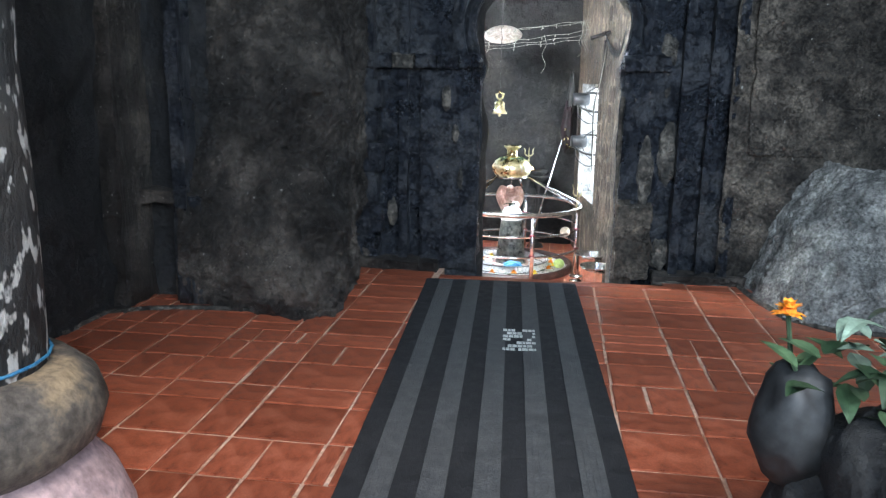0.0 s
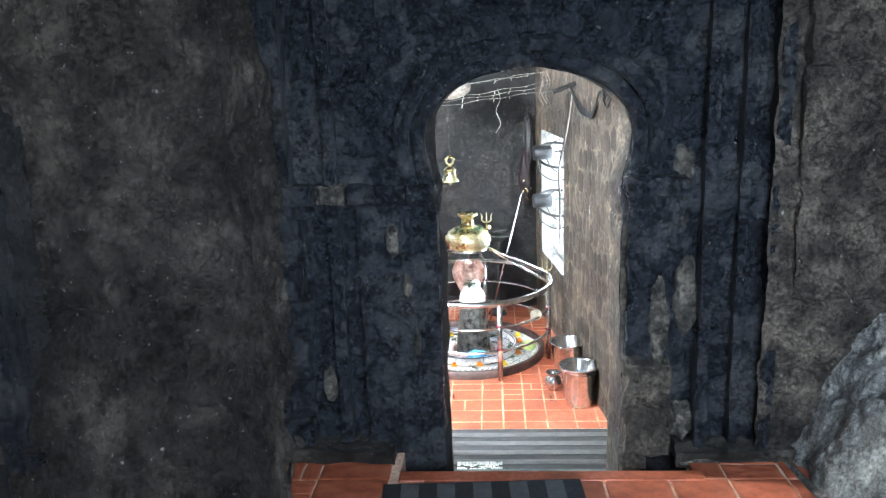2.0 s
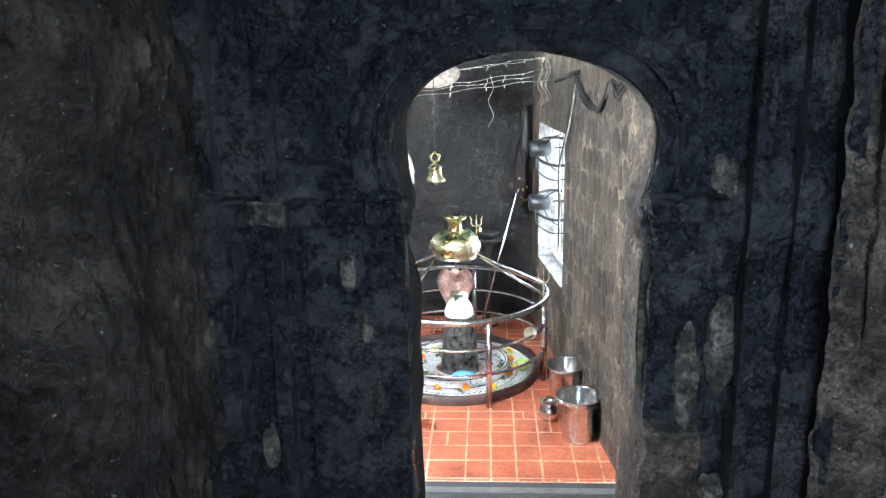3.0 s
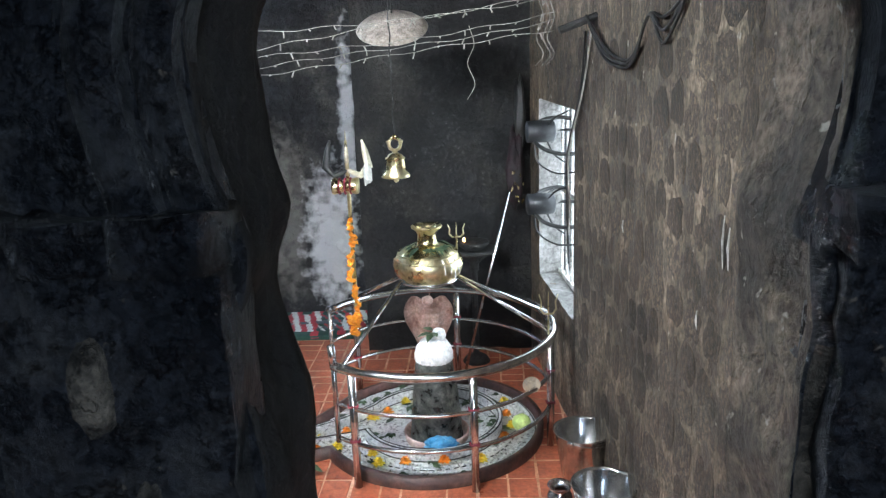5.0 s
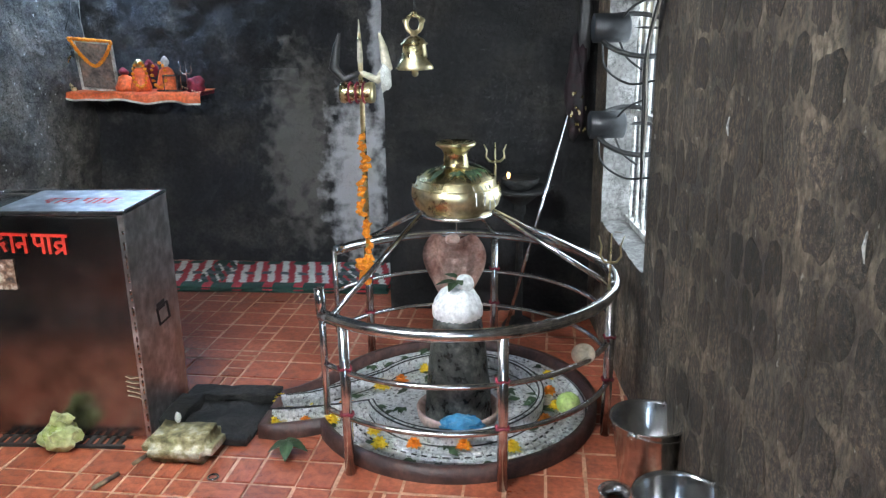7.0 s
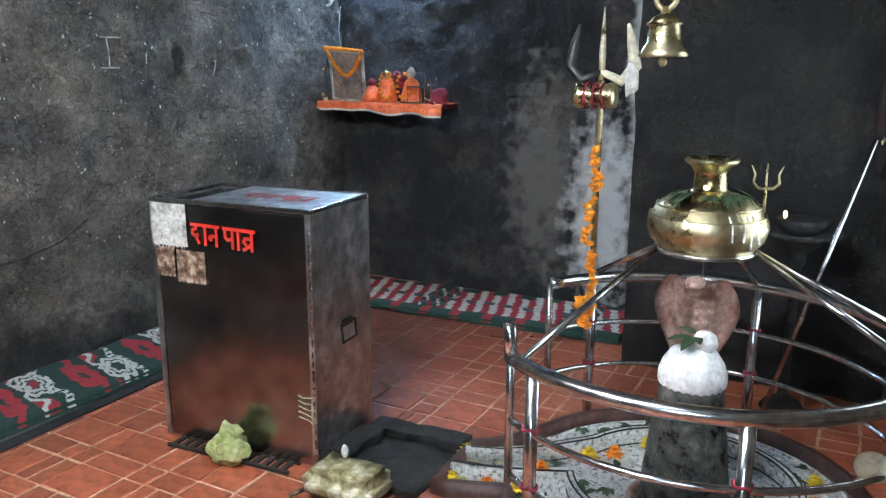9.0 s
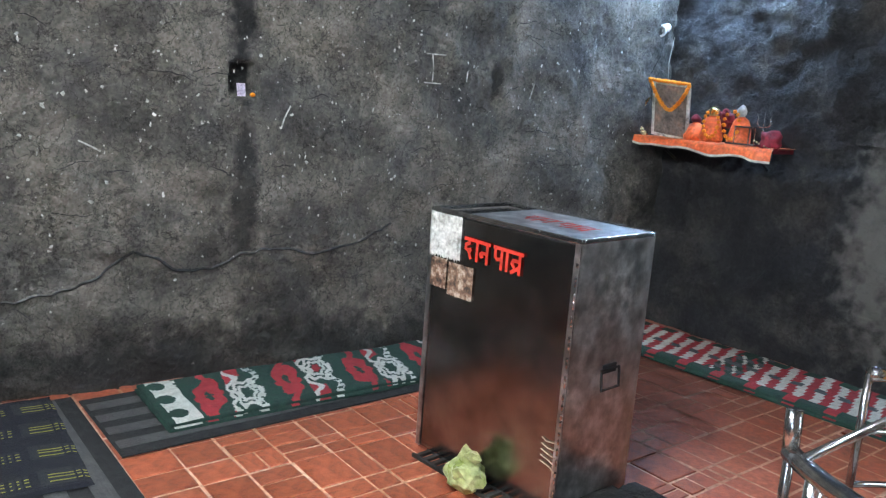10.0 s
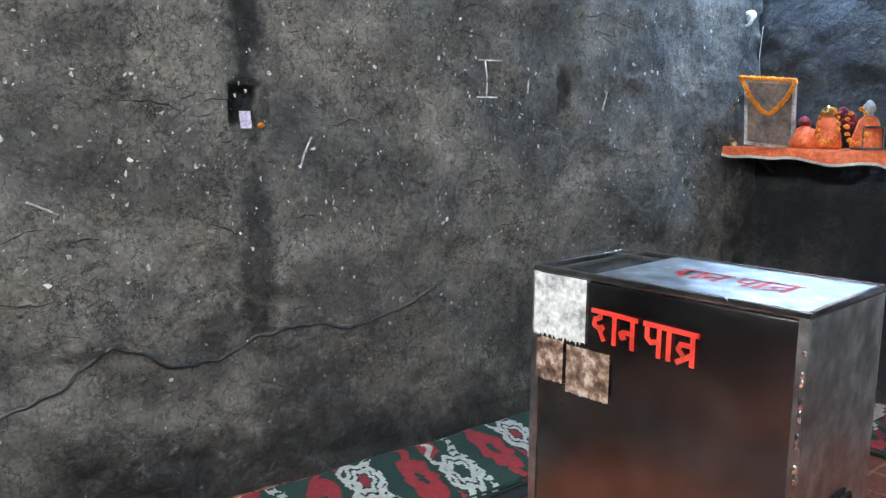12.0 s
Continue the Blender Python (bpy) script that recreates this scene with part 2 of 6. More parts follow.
# paler copy of the box's sheet steel, so lid and side look lit
M_LID = material("scuffed_lit_steel", [(0.36, 0.36, 0.36), (0.48, 0.48, 0.48), (0.66, 0.66, 0.66)], 13.0, 0.40, 1.0, bump=0.04, fine=18, rough_var=0.12)
M_BRASS = material("hammered_brass", [(0.45, 0.36, 0.17), (0.62, 0.53, 0.3), (0.74, 0.67, 0.44)], 7, 0.3, 1.0, bump=0.12, fine=40)
M_SILVER = material("embossed_silver_sheet", [(0.48, 0.48, 0.48), (0.72, 0.72, 0.72), (0.9, 0.9, 0.9)], 60, 0.34, 0.5, bump=0.7, fine=140, bump_scale=70, grain=0.35, depth=0.025)
M_BRONZE = material("pale_embossed_bronze", [(0.3, 0.25, 0.22), (0.48, 0.41, 0.36), (0.62, 0.55, 0.49)], 30, 0.42, 0.6, bump=0.7, fine=110, bump_scale=60, depth=0.02)
M_LINGA = material("wet_black_stone", [(0.012, 0.013, 0.0125), (0.034, 0.037, 0.034), (0.11, 0.113, 0.1)], 20, 0.33, bump=0.4, fine=70)
M_CHALK = material("white_silver_cap", [(0.62, 0.62, 0.62), (0.75, 0.75, 0.75), (0.82, 0.82, 0.82)], 12, 0.45, bump=0.15, fine=60)
M_COPPER = material("dull_copper", [(0.34, 0.19, 0.15), (0.5, 0.33, 0.28), (0.62, 0.46, 0.4)], 14, 0.4, 0.4, bump=0.25, fine=70)
M_RED = material("red_enamel", [(0.55, 0.03, 0.02), (0.68, 0.05, 0.03)], 12, 0.5, bump=0.03)
M_BLACK = material("black_plastic", [(0.012, 0.012, 0.012), (0.03, 0.03, 0.03)], 12, 0.5, bump=0.05)
M_GREYMETAL = material("grey_painted_metal", [(0.014, 0.015, 0.017), (0.03, 0.032, 0.035)], 10, 0.5, 0.1, bump=0.08)
M_TUBE = glow("tube_light_glow", (0.42, 0.66, 1.0), 380.0)
M_TUBE_ADDED = glow("added_tube_light_glow", (0.85, 0.935, 1.0), 1450.0)
M_FLAME = glow("lamp_flame", (1.0, 0.5, 0.2), 12.0)
M_ORANGE = material("marigold_orange", [(0.75, 0.2, 0.01), (0.88, 0.34, 0.02)], 40, 0.7, bump=0.5, fine=120)
M_YELLOW = material("marigold_yellow", [(0.75, 0.5, 0.02), (0.85, 0.65, 0.05)], 40, 0.7, bump=0.5, fine=120)
M_LEAF = material("green_leaf", [(0.0207, 0.0432, 0.0177), (0.0448, 0.0785, 0.0335)], 20, 0.6, bump=0.15, fine=60, per_object=0.4)
M_PALELEAF = material("dusty_leaf", [(0.09, 0.13, 0.09), (0.18, 0.24, 0.18)], 14, 0.55, bump=0.15, fine=60, per_object=0.3)
M_FRUIT = material("pale_green_fruit", [(0.3, 0.42, 0.1), (0.42, 0.53, 0.18)], 8, 0.35, bump=0.05)
M_BLUEBAG = material("blue_plastic_bag", [(0.03, 0.16, 0.33), (0.06, 0.26, 0.45)], 14, 0.3, bump=0.6, fine=40)
M_BROWNRIM = material("red_brown_cement", [(0.026, 0.011, 0.009), (0.052, 0.022, 0.017), (0.09, 0.042, 0.033)], 9, 0.5, bump=0.3, fine=60)
M_DARKSTONE = material("wet_dark_cement", [(0.007, 0.007, 0.007), (0.017, 0.0165, 0.016), (0.045, 0.042, 0.039)], 9, 0.7, bump=1.0, fine=60, ledge=0.4)
M_SLAB = material("yellowed_stone_slab", [(0.09, 0.075, 0.03), (0.33, 0.29, 0.15), (0.66, 0.64, 0.53)], 11, 0.6, bump=0.4, fine=40)
M_ORCLOTH = material("orange_satin", [(0.7, 0.11, 0.03), (0.85, 0.2, 0.07)], 14, 0.4, bump=0.25, fine=60)
M_MAROON = material("maroon_cloth", [(0.12, 0.01, 0.02), (0.28, 0.02, 0.04)], 14, 0.7, bump=0.3, fine=60)
M_RUGGREEN = material("dark_green_wool", [(0.01, 0.035, 0.028), (0.02, 0.06, 0.045)], 30, 0.95, bump=0.6, fine=260)
M_RUGRED = material("red_wool", [(0.3, 0.02, 0.03), (0.42, 0.04, 0.05)], 30, 0.95, bump=0.6, fine=260)
M_RUGWHITE = material("cream_wool", [(0.5, 0.5, 0.46), (0.66, 0.66, 0.62)], 30, 0.95, bump=0.6, fine=260)
M_RUGGREY = material("slate_wool", [(0.05, 0.06, 0.07), (0.1, 0.12, 0.13)], 30, 0.95, bump=0.6, fine=260)
M_NAVY = material("navy_wool", [(0.006, 0.007, 0.013), (0.012, 0.013, 0.022)], 30, 0.95, bump=0.6, fine=260)
M_DULLYELLOW = material("dull_yellow_yarn", [(0.24, 0.22, 0.03), (0.36, 0.33, 0.06)], 30, 0.95, bump=0.5, fine=260)
M_NAVYGREY = material("charcoal_wool", [(0.016, 0.017, 0.022), (0.03, 0.031, 0.037)], 30, 0.95, bump=0.6, fine=260)
M_LILAC = material("lilac_card", [(0.42, 0.36, 0.5), (0.62, 0.56, 0.68)], 60, 0.6, bump=0.02, fine=120)
M_STICKER = material("faded_print", [(0.030, 0.018, 0.015), (0.196, 0.112, 0.070), (0.510, 0.425, 0.357)], 34, 0.5, bump=0.05, fine=90)
M_PAINT = material("peeling_white_paint", [(0.2, 0.19, 0.17), (0.5, 0.5, 0.47), (0.66, 0.66, 0.63)], 22, 0.6, bump=0.3, fine=80)
M_PILLAR = material("sooty_whitewashed_pillar", [(0.012, 0.012, 0.012), (0.03, 0.03, 0.03), (0.05, 0.045, 0.04)], 5, 0.6, bump=0.9, fine=45, spots=(0.55, 0.53, 0.5), spot_scale=26, spot_cut=0.57, stretch=(1, 1, 0.5), ledge=0.4)
M_PINK = material("pale_pink_limewash", [(0.42, 0.3, 0.3), (0.58, 0.42, 0.42), (0.66, 0.55, 0.54)], 5, 0.8, bump=0.3, fine=50)
M_OCHRE = material("worn_stone_collar", [(0.05, 0.043, 0.036), (0.14, 0.118, 0.095), (0.34, 0.25, 0.15)], 5, 0.75, bump=0.5, fine=40)
M_BROWNPATCH = material("bare_brown_stone", [(0.02, 0.018, 0.016), (0.07, 0.06, 0.05), (0.2, 0.17, 0.14)], 16, 0.7, bump=1.0, fine=60, ledge=0.5, depth=0.03)
M_SKIN = material("grey_clay", [(0.3, 0.28, 0.26), (0.45, 0.42, 0.4)], 14, 0.5, bump=0.1)
M_DARKCLOTH = material("dark_maroon_cloth", [(0.006, 0.005, 0.006), (0.022, 0.007, 0.011)], 14, 0.8, bump=0.3, fine=60)
M_WIRE = material("black_cable", [(0.01, 0.01, 0.01), (0.02, 0.02, 0.02)], 14, 0.5, bump=0)
M_FAIRY = material("pale_light_string", [(0.2, 0.19, 0.16), (0.38, 0.37, 0.33)], 14, 0.4, bump=0)
M_BONE = material("old_ivory_paint", [(0.4, 0.36, 0.25), (0.6, 0.55, 0.42)], 14, 0.5, bump=0.1)
M_GLASS = material("dusty_picture_glass", [(0.1, 0.09, 0.08), (0.22, 0.18, 0.16), (0.3, 0.2, 0.16)], 12, 0.15, bump=0.02)
M_POLY = material("pale_green_polythene", [(0.3, 0.36, 0.12), (0.5, 0.54, 0.27)], 14, 0.35, bump=0.5, fine=50)

# ---------------------------------------------------------------- builders


def mesh_of(name, bm, mats, smooth=False):
    bmesh.ops.recalc_face_normals(bm, faces=bm.faces)
    me = bpy.data.meshes.new(name)
    bm.to_mesh(me)
    bm.free()
    for m in (mats if isinstance(mats, (list, tuple)) else [mats]):
        me.materials.append(m)
    if smooth:
        for p in me.polygons:
            p.use_smooth = True
    return me


def part(name, bm, mt, parent=None, label="", smooth=False):
    ob = new(name, mesh_of(name, bm, mt, smooth))
    if parent is not None:
        ob.parent = parent
    if label:
        ob["label"] = label
    return ob


def thing(name, at, label, category, group="", kind="", turn=0.0):
    ob = new(name)
    ob.empty_display_size = 0.05
    ob.matrix_world = pose(*at, 0, 0, turn)
    return tagged(ob, label, category, group, kind)


def structure(name, bm, mt, label, category="", smooth=False):
    return tagged(part(name, bm, mt, None, "", smooth), label, category or name.split("_")[0], "", "structure")


def block(bm, x0, x1, y0, y1, z0, z1, bevel=0.0):
    r = bmesh.ops.create_cube(bm, size=1.0, matrix=Matrix.Translation(((x0 + x1) / 2, (y0 + y1) / 2, (z0 + z1) / 2))
                              @ Matrix.Diagonal((x1 - x0, y1 - y0, z1 - z0, 1)))
    if bevel:
        vs = set(r["verts"])
        es = [e for e in bm.edges if e.verts[0] in vs and e.verts[1] in vs]
        bmesh.ops.bevel(bm, geom=es, offset=bevel, segments=2, affect='EDGES', profile=0.5)
    return bm


def sweep(bm, pts, r, sides=10, closed=False, taper=None):
    """A round bar along points."""
    pts = [Vector(p) for p in pts]
    n = len(pts)
    rings = []
    up = Vector((0, 0, 1))
    prev = None
    for i, p in enumerate(pts):
        a = pts[i - 1] if (i or closed) else p
        b = pts[(i + 1) % n] if (i < n - 1 or closed) else p
        d = (b - a).normalized()
        s = d.cross(up)
        if s.length < 1e-3:
            s = prev if prev is not None else d.cross(Vector((1, 0, 0)))
        s = (s - d * s.dot(d)).normalized()
        if prev is not None and s.dot(prev) < 0:
            s = -s
        prev = s
        u = s.cross(d)
        rr = r * (taper[i] if taper else 1)
        rings.append([bm.verts.new(p + (s * math.cos(2 * math.pi * k / sides) + u * math.sin(2 * math.pi * k / sides)) * rr) for k in range(sides)])
    for i in range(n if closed else n - 1):
        A, B = rings[i], rings[(i + 1) % n]
        for k in range(sides):
            bm.faces.new((A[k], A[(k + 1) % sides], B[(k + 1) % sides], B[k]))
    if not closed:
        bm.faces.new(rings[0])
        bm.faces.new(rings[-1])
    return bm


def lathe(bm, profile, sides=32, at=(0, 0, 0), squash=1.0):
    """profile: radius, height; turned round z."""
    rings = []
    for r, z in profile:
        if r < 1e-5:
            rings.append([bm.verts.new((at[0], at[1], at[2] + z))])
        else:
            rings.append([bm.verts.new((at[0] + r * math.cos(2 * math.pi * k / sides), at[1] + squash * r * math.sin(2 * math.pi * k / sides), at[2] + z)) for k in range(sides)])
    for A, B in zip(rings, rings[1:]):
        for k in range(sides):
            q = (A[k % len(A)], A[(k + 1) % len(A)], B[(k + 1) % len(B)], B[k % len(B)])
            q = list(dict.fromkeys(q))
            if len(q) > 2:
                bm.faces.new(q)
    return bm


def flakes_at(p, size):
    """Height of flaked layers at p: steps where a noise passes a threshold."""
    d = 0.0
    for sc, thr, h in ((1.7, 0.02, 1.0), (3.9, 0.08, 0.7), (8.5, 0.12, 0.45), (16.0, 0.16, 0.3)):
        q = noise.fractal(p * sc + Vector((sc, 0, 7.0)), 0.9, 2.1, 4)
        d += size * h * min(1.0, max(0.0, (q - thr) / 0.05))
    return d


def rough_sheet(bm, fn, nu, nv, amp, scale, axis, seed=0.0, coarse=0.0, coarse_scale=1.0, flake=0.0):
    """A grid of points fn(u, v), pushed along axis by two noises."""
    axis = Vector(axis)
    g = []
    for j in range(nv + 1):
        row = []
        for i in range(nu + 1):
            p = Vector(fn(i / nu, j / nv))
            q = p * scale + Vector((seed, seed * 1.7, 3.1))
            d = amp * noise.fractal(q, 0.9, 2.1, 5) if amp else 0
            if amp > 0.02:
                d += amp * 0.30 * noise.fractal(p * scale * 4.3 + Vector((seed, 1.0, 0)), 0.8, 2.1, 4)
            if coarse:
                d += coarse * noise.noise(p * coarse_scale + Vector((seed, 0, seed)))
            if flake:
                d += flakes_at(p, flake)
            row.append(bm.verts.new(p + axis * d))
        g.append(row)
    for j in range(nv):
        for i in range(nu):
            bm.faces.new((g[j][i], g[j][i + 1], g[j + 1][i + 1], g[j + 1][i]))
    return g


ZF = -0.667        # floor of the inner room
ZS = -0.33         # step inside the door
CEIL_IN = 2.05
CEIL_OUT = 2.35


def right_x(y):
    return 1.70 - 0.128 * (y - 5.7)


def left_x(y):
    return -2.25 + 0.085 * (y - 6.0)


# ---------------------------------------------------------------- the large structure
DOOR_X, DOOR_F, DOOR_B = 1.04, 4.88, 5.15


def half_open(z):
    """Half the width of the horseshoe doorway at height z."""
    if z < 0.98:
        return 0.364 + 0.006 * math.sin(z * 7)
    if z < 1.10:
        return 0.366 - 0.016 * math.sin((z - 0.98) / 0.12 * math.pi / 2)
    if z < 1.32:
        return 0.350 + 0.046 * math.sin((z - 1.10) / 0.22 * math.pi / 2)
    if z < 1.575:
        q = (z - 1.32) / 0.255
        return 0.396 * (1 - q ** 2.2) ** 0.52
    return 0.0


def door_wall(name, x0, x1, yf, yb, label):
    """Two halves round the opening, each with a worn front, back and deep reveal."""
    bm = bmesh.new()
    zs = [ZF - 0.1 + (0 - ZF + 0.1) * k / 8 for k in range(8)] + [1.59 * k / 80 for k in range(81)] + [1.59 + (2.4 - 1.59) * k / 30 for k in range(1, 31)]
    for side in (-1, 1):
        xe = x0 if side < 0 else x1
        n, nd = 44, 9
        front, back, inner = [], [], []
        for z in zs:
            w = half_open(max(z, 0.0))
            open_here = w > 0.02
            xi = DOOR_X + side * w
            wob = 0.012 * noise.noise(Vector((z * 6, side, 1))) if open_here else 0
            lean = 0.0
            if open_here and side < 0:
                lean = 0.012 - 0.036 * max(0.0, 1 - abs(z - 1.02) / 0.22)
            rf, rb, ri = [], [], []
            for i in range(n + 1):
                u = (i / n) ** 1.3
                x = xi + (xe - xi) * u
                edge = min(1.0, i / 3)
                d = (0.05 * noise.fractal(Vector((x * 3.2, 0, z * 3.2 + 5)), 0.9, 2.1, 5) + flakes_at(Vector((x, 0, z)), 0.008)) * (0.35 + 0.65 * edge)
                k = wob * max(0.0, 1 - i / 3)
                rf.append(bm.verts.new((x + k, yf - d, z)))
                rb.append(bm.verts.new((x + k + lean * (1 - u), yb + d, z)))
            ya, yz = rf[0].co.y, rb[0].co.y
            for i in range(nd + 1):
                f = i / nd
                y = ya + (yz - ya) * f
                bite = (0.02 * noise.fractal(Vector((side * 3, y * 6, z * 5)), 0.9, 2.1, 4) + flakes_at(Vector((side, y * 2, z)), 0.006)) * (1 if open_here else 0) * min(1, f * 4, (1 - f) * 4)
                ri.append(bm.verts.new((xi + wob + lean * f + side * bite, y, z)))
            front.append(rf)
            back.append(rb)
            inner.append(ri)
        for j in range(len(zs) - 1):
            for i in range(n):
                f = bm.faces.new((front[j][i], front[j][i + 1], front[j + 1][i + 1], front[j + 1][i]))
                p = f.calc_center_median()
                worn = 0.10 + 0.12 * noise.noise(Vector((p.z * 4, 3, side)))
                f.material_index = 1 if side > 0 and p.z < 0.95 and i and p.x < DOOR_X + 0.38 + worn else 0
                bm.faces.new((back[j][i], back[j + 1][i], back[j + 1][i + 1], back[j][i + 1]))
            for i in range(nd):
                f = bm.faces.new((inner[j][i], inner[j + 1][i], inner[j + 1][i + 1], inner[j][i + 1]))
                # left reveal takes the blackest stone, so its shade is in the colour
                f.material_index = (1 if zs[j] < 1.45 else 0) if side > 0 else 2
            bm.faces.new((front[j][n], back[j][n], back[j + 1][n], front[j + 1][n]))
    bmesh.ops.remove_doubles(bm, verts=bm.verts, dist=0.0005)
    return structure(name, bm, [M_SOOT, M_JAMB, M_PIER], label, "wall", True)


door_wall("wall_doorway", 0.0, 1.98, DOOR_F, DOOR_B, "soot-blackened stone wall with a horseshoe-arched doorway")

# vestibule: left rock, left niche wall, right wall and mound
bm = bmesh.new()


def rock_fn(u, v):
    # runs from the niche wall round a bulge and back to the doorway wall
    z = -0.05 + 2.45 * v
    pts = [(-0.60, 3.90), (-0.42, 3.875), (-0.24, 3.87), (-0.06, 3.88), (0.06, 3.97), (0.10, 4.12), (0.08, 4.35), (0.045, 4.6), (0.03, 4.80), (0.03, 4.98)]
    s = u * (len(pts) - 1)
    k = min(int(s), len(pts) - 2)
    f = s - k
    x = pts[k][0] * (1 - f) + pts[k + 1][0] * f
    y = pts[k][1] * (1 - f) + pts[k + 1][1] * f
    h = min(1.0, max(0.0, (z - 0.25) / 0.8))
    back = 0.17 * h * h * (3 - 2 * h) * max(0.0, 1 - max(0.0, u - 0.45) * 2.6)
    belly = math.exp(-((z - 0.40) / 0.26) ** 2) * math.exp(-((u - 0.42) / 0.20) ** 2)
    knob = math.exp(-((z - 1.02) / 0.12) ** 2) * math.exp(-((u - 0.50) / 0.13) ** 2)
    return (x - 0.35 * back + 0.05 * belly + 0.06 * knob, y + back - 0.07 * belly - 0.09 * knob, z)


rough_sheet(bm, rock_fn, 170, 260, 0.10, 2.6, (0.6, -0.8, 0), 2.0, 0.04, 1.7, 0.038)
structure("wall_rock", bm, M_ROCK, "bulging smoke-blackened natural rock wall", "rock", True)

bm = bmesh.new()
rough_sheet(bm, lambda u, v: (-0.46 - 0.9 * u, 4.04 - 0.06 * u, -0.05 + 2.45 * v), 30, 70, 0.05, 3.0, (0, -1, 0), 4.0)
structure("wall_niche", bm, M_PIER, "sooty carved stone wall with a shallow niche, shade painted into its black", "wall", True)
bm = bmesh.new()
rough_sheet(bm, lambda u, v: (-0.86, 3.86 - 2.3 * u, -0.9 + 3.3 * v), 50, 70, 0.05, 3.0, (1, 0, 0), 5.0)
structure("wall_west", bm, M_PIER, "sooty stone side wall of the porch, shade painted into its black", "wall", True)

bm = bmesh.new()
rough_sheet(bm, lambda u, v: (1.94 + 1.3 * u, 4.80 - 0.12 * u, -0.05 + 2.45 * v), 90, 150, 0.035, 3.5, (0, -1, 0), 6.0, 0, 1, 0.012)
structure("wall_patch", bm, M_ASHLAR, "dark weathered stone wall beside the doorway", "wall", True)
bm = bmesh.new()
rough_sheet(bm, lambda u, v: (2.72, 4.85 - 3.3 * u, -0.9 + 3.3 * v), 50, 70, 0.06, 3.0, (-1, 0, 0), 7.0)
structure("wall_east", bm, M_ROCK, "dark weathered stone side wall of the porch", "wall", True)


def mound_fn(u, v):
    # sloped cement render in the corner between the ashlar and the side wall
    foot = [(2.07, 4.86), (2.10, 4.50), (2.16, 4.22), (2.30, 4.08), (2.52, 4.04), (2.78, 3.95)]
    crown = [(2.43, 4.86), (2.44, 4.70), (2.48, 4.56), (2.55, 4.48), (2.66, 4.42), (2.80, 4.36)]
    s = u * 5
    k = min(int(s), 4)
    f = s - k
    a, b = [tuple(p[k][i] * (1 - f) + p[k + 1][i] * f for i in (0, 1)) for p in (foot, crown)]
    t = v ** 1.15
    return (a[0] + (b[0] - a[0]) * t, a[1] + (b[1] - a[1]) * t, -0.02 + 0.67 * (1 - (1 - v) ** 1.45))


bm = bmesh.new()
rough_sheet(bm, mound_fn, 130, 90, 0.045, 4.0, (-0.6, -0.5, 0.5), 8.0, 0.03, 2.0, 0.012)
structure("wall_mound", bm, M_MOUND, "sloping lump of rough grey cement at the wall's foot", "wall", True)

bm = bmesh.new()
rough_sheet(bm, lambda u, v: (-1.0 + 4.2 * u, 1.5 + 3.6 * v, CEIL_OUT), 30, 30, 0.06, 2.0, (0, 0, 1), 1.0)
block(bm, -1.0, 3.2, 1.5, 5.1, CEIL_OUT + 0.1, CEIL_OUT + 0.3)
structure("ceiling_porch", bm, M_SOOT, "soot-blackened stone ceiling", "ceiling", True)

# inner room
YB = 9.62
bm = bmesh.new()
rough_sheet(bm, lambda u, v: (left_x(5.2 + 4.6 * u), 5.2 + 4.6 * u, ZF - 0.05 + (CEIL_IN - ZF + 0.1) * v), 330, 200, 0.03, 2.2, (1, 0, 0), 3.0, 0.02, 1.2, 0.012)
for v in bm.verts:
    for y0, hw, z0, z1, deep in ((6.975, 0.062, 0.575, 0.73, 0.075), (8.32, 0.03, 0.62, 0.80, 0.02)):
        if abs(v.co.y - y0) < hw and z0 < v.co.z < z1:
            v.co.x -= deep
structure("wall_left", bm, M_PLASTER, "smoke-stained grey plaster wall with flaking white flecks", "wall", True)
bm = bmesh.new()
rough_sheet(bm, lambda u, v: (-2.1 + 2.45 * u, YB, ZF - 0.05 + (CEIL_IN - ZF + 0.1) * v), 130, 140, 0.03, 2.2, (0, -1, 0), 9.0, 0, 1, 0.010)
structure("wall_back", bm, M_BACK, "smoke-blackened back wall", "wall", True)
bm = bmesh.new()
rough_sheet(bm, lambda u, v: (0.20 + 1.2 * u, 8.84, ZF - 0.05 + (CEIL_IN - ZF + 0.1) * v), 40, 90, 0.03, 2.6, (0, -1, 0), 10.0)
rough_sheet(bm, lambda u, v: (0.20, 8.84 + 0.9 * u, ZF - 0.05 + (CEIL_IN - ZF + 0.1) * v), 16, 60, 0.02, 2.6, (-1, 0, 0), 11.0)
bmesh.ops.remove_doubles(bm, verts=bm.verts, dist=0.001)
structure("wall_pier", bm, M_PIER, "smoke-blackened projecting stone pier", "wall", True)

# front wall of the inner room, left of the doorway
bm = bmesh.new()
rough_sheet(bm, lambda u, v: (0.05 - 2.5 * u, 5.33, ZF - 0.05 + (CEIL_IN - ZF + 0.1) * v), 40, 50, 0.02, 2.6, (0, 1, 0), 12.0)
rough_sheet(bm, lambda u, v: (0.62 - 0.57 * u, DOOR_B + 0.02 + 0.26 * u, ZF - 0.05 + (CEIL_IN - ZF + 0.1) * v), 12, 50, 0.01, 2.6, (0, 1, 0), 12.0)
structure("wall_front", bm, M_PIER, "soot-blackened plaster wall beside the doorway", "wall", True)

# right wall with the window opening
WY0, WY1, WZ0, WZ1 = 7.71, 8.55, -0.06, 1.0


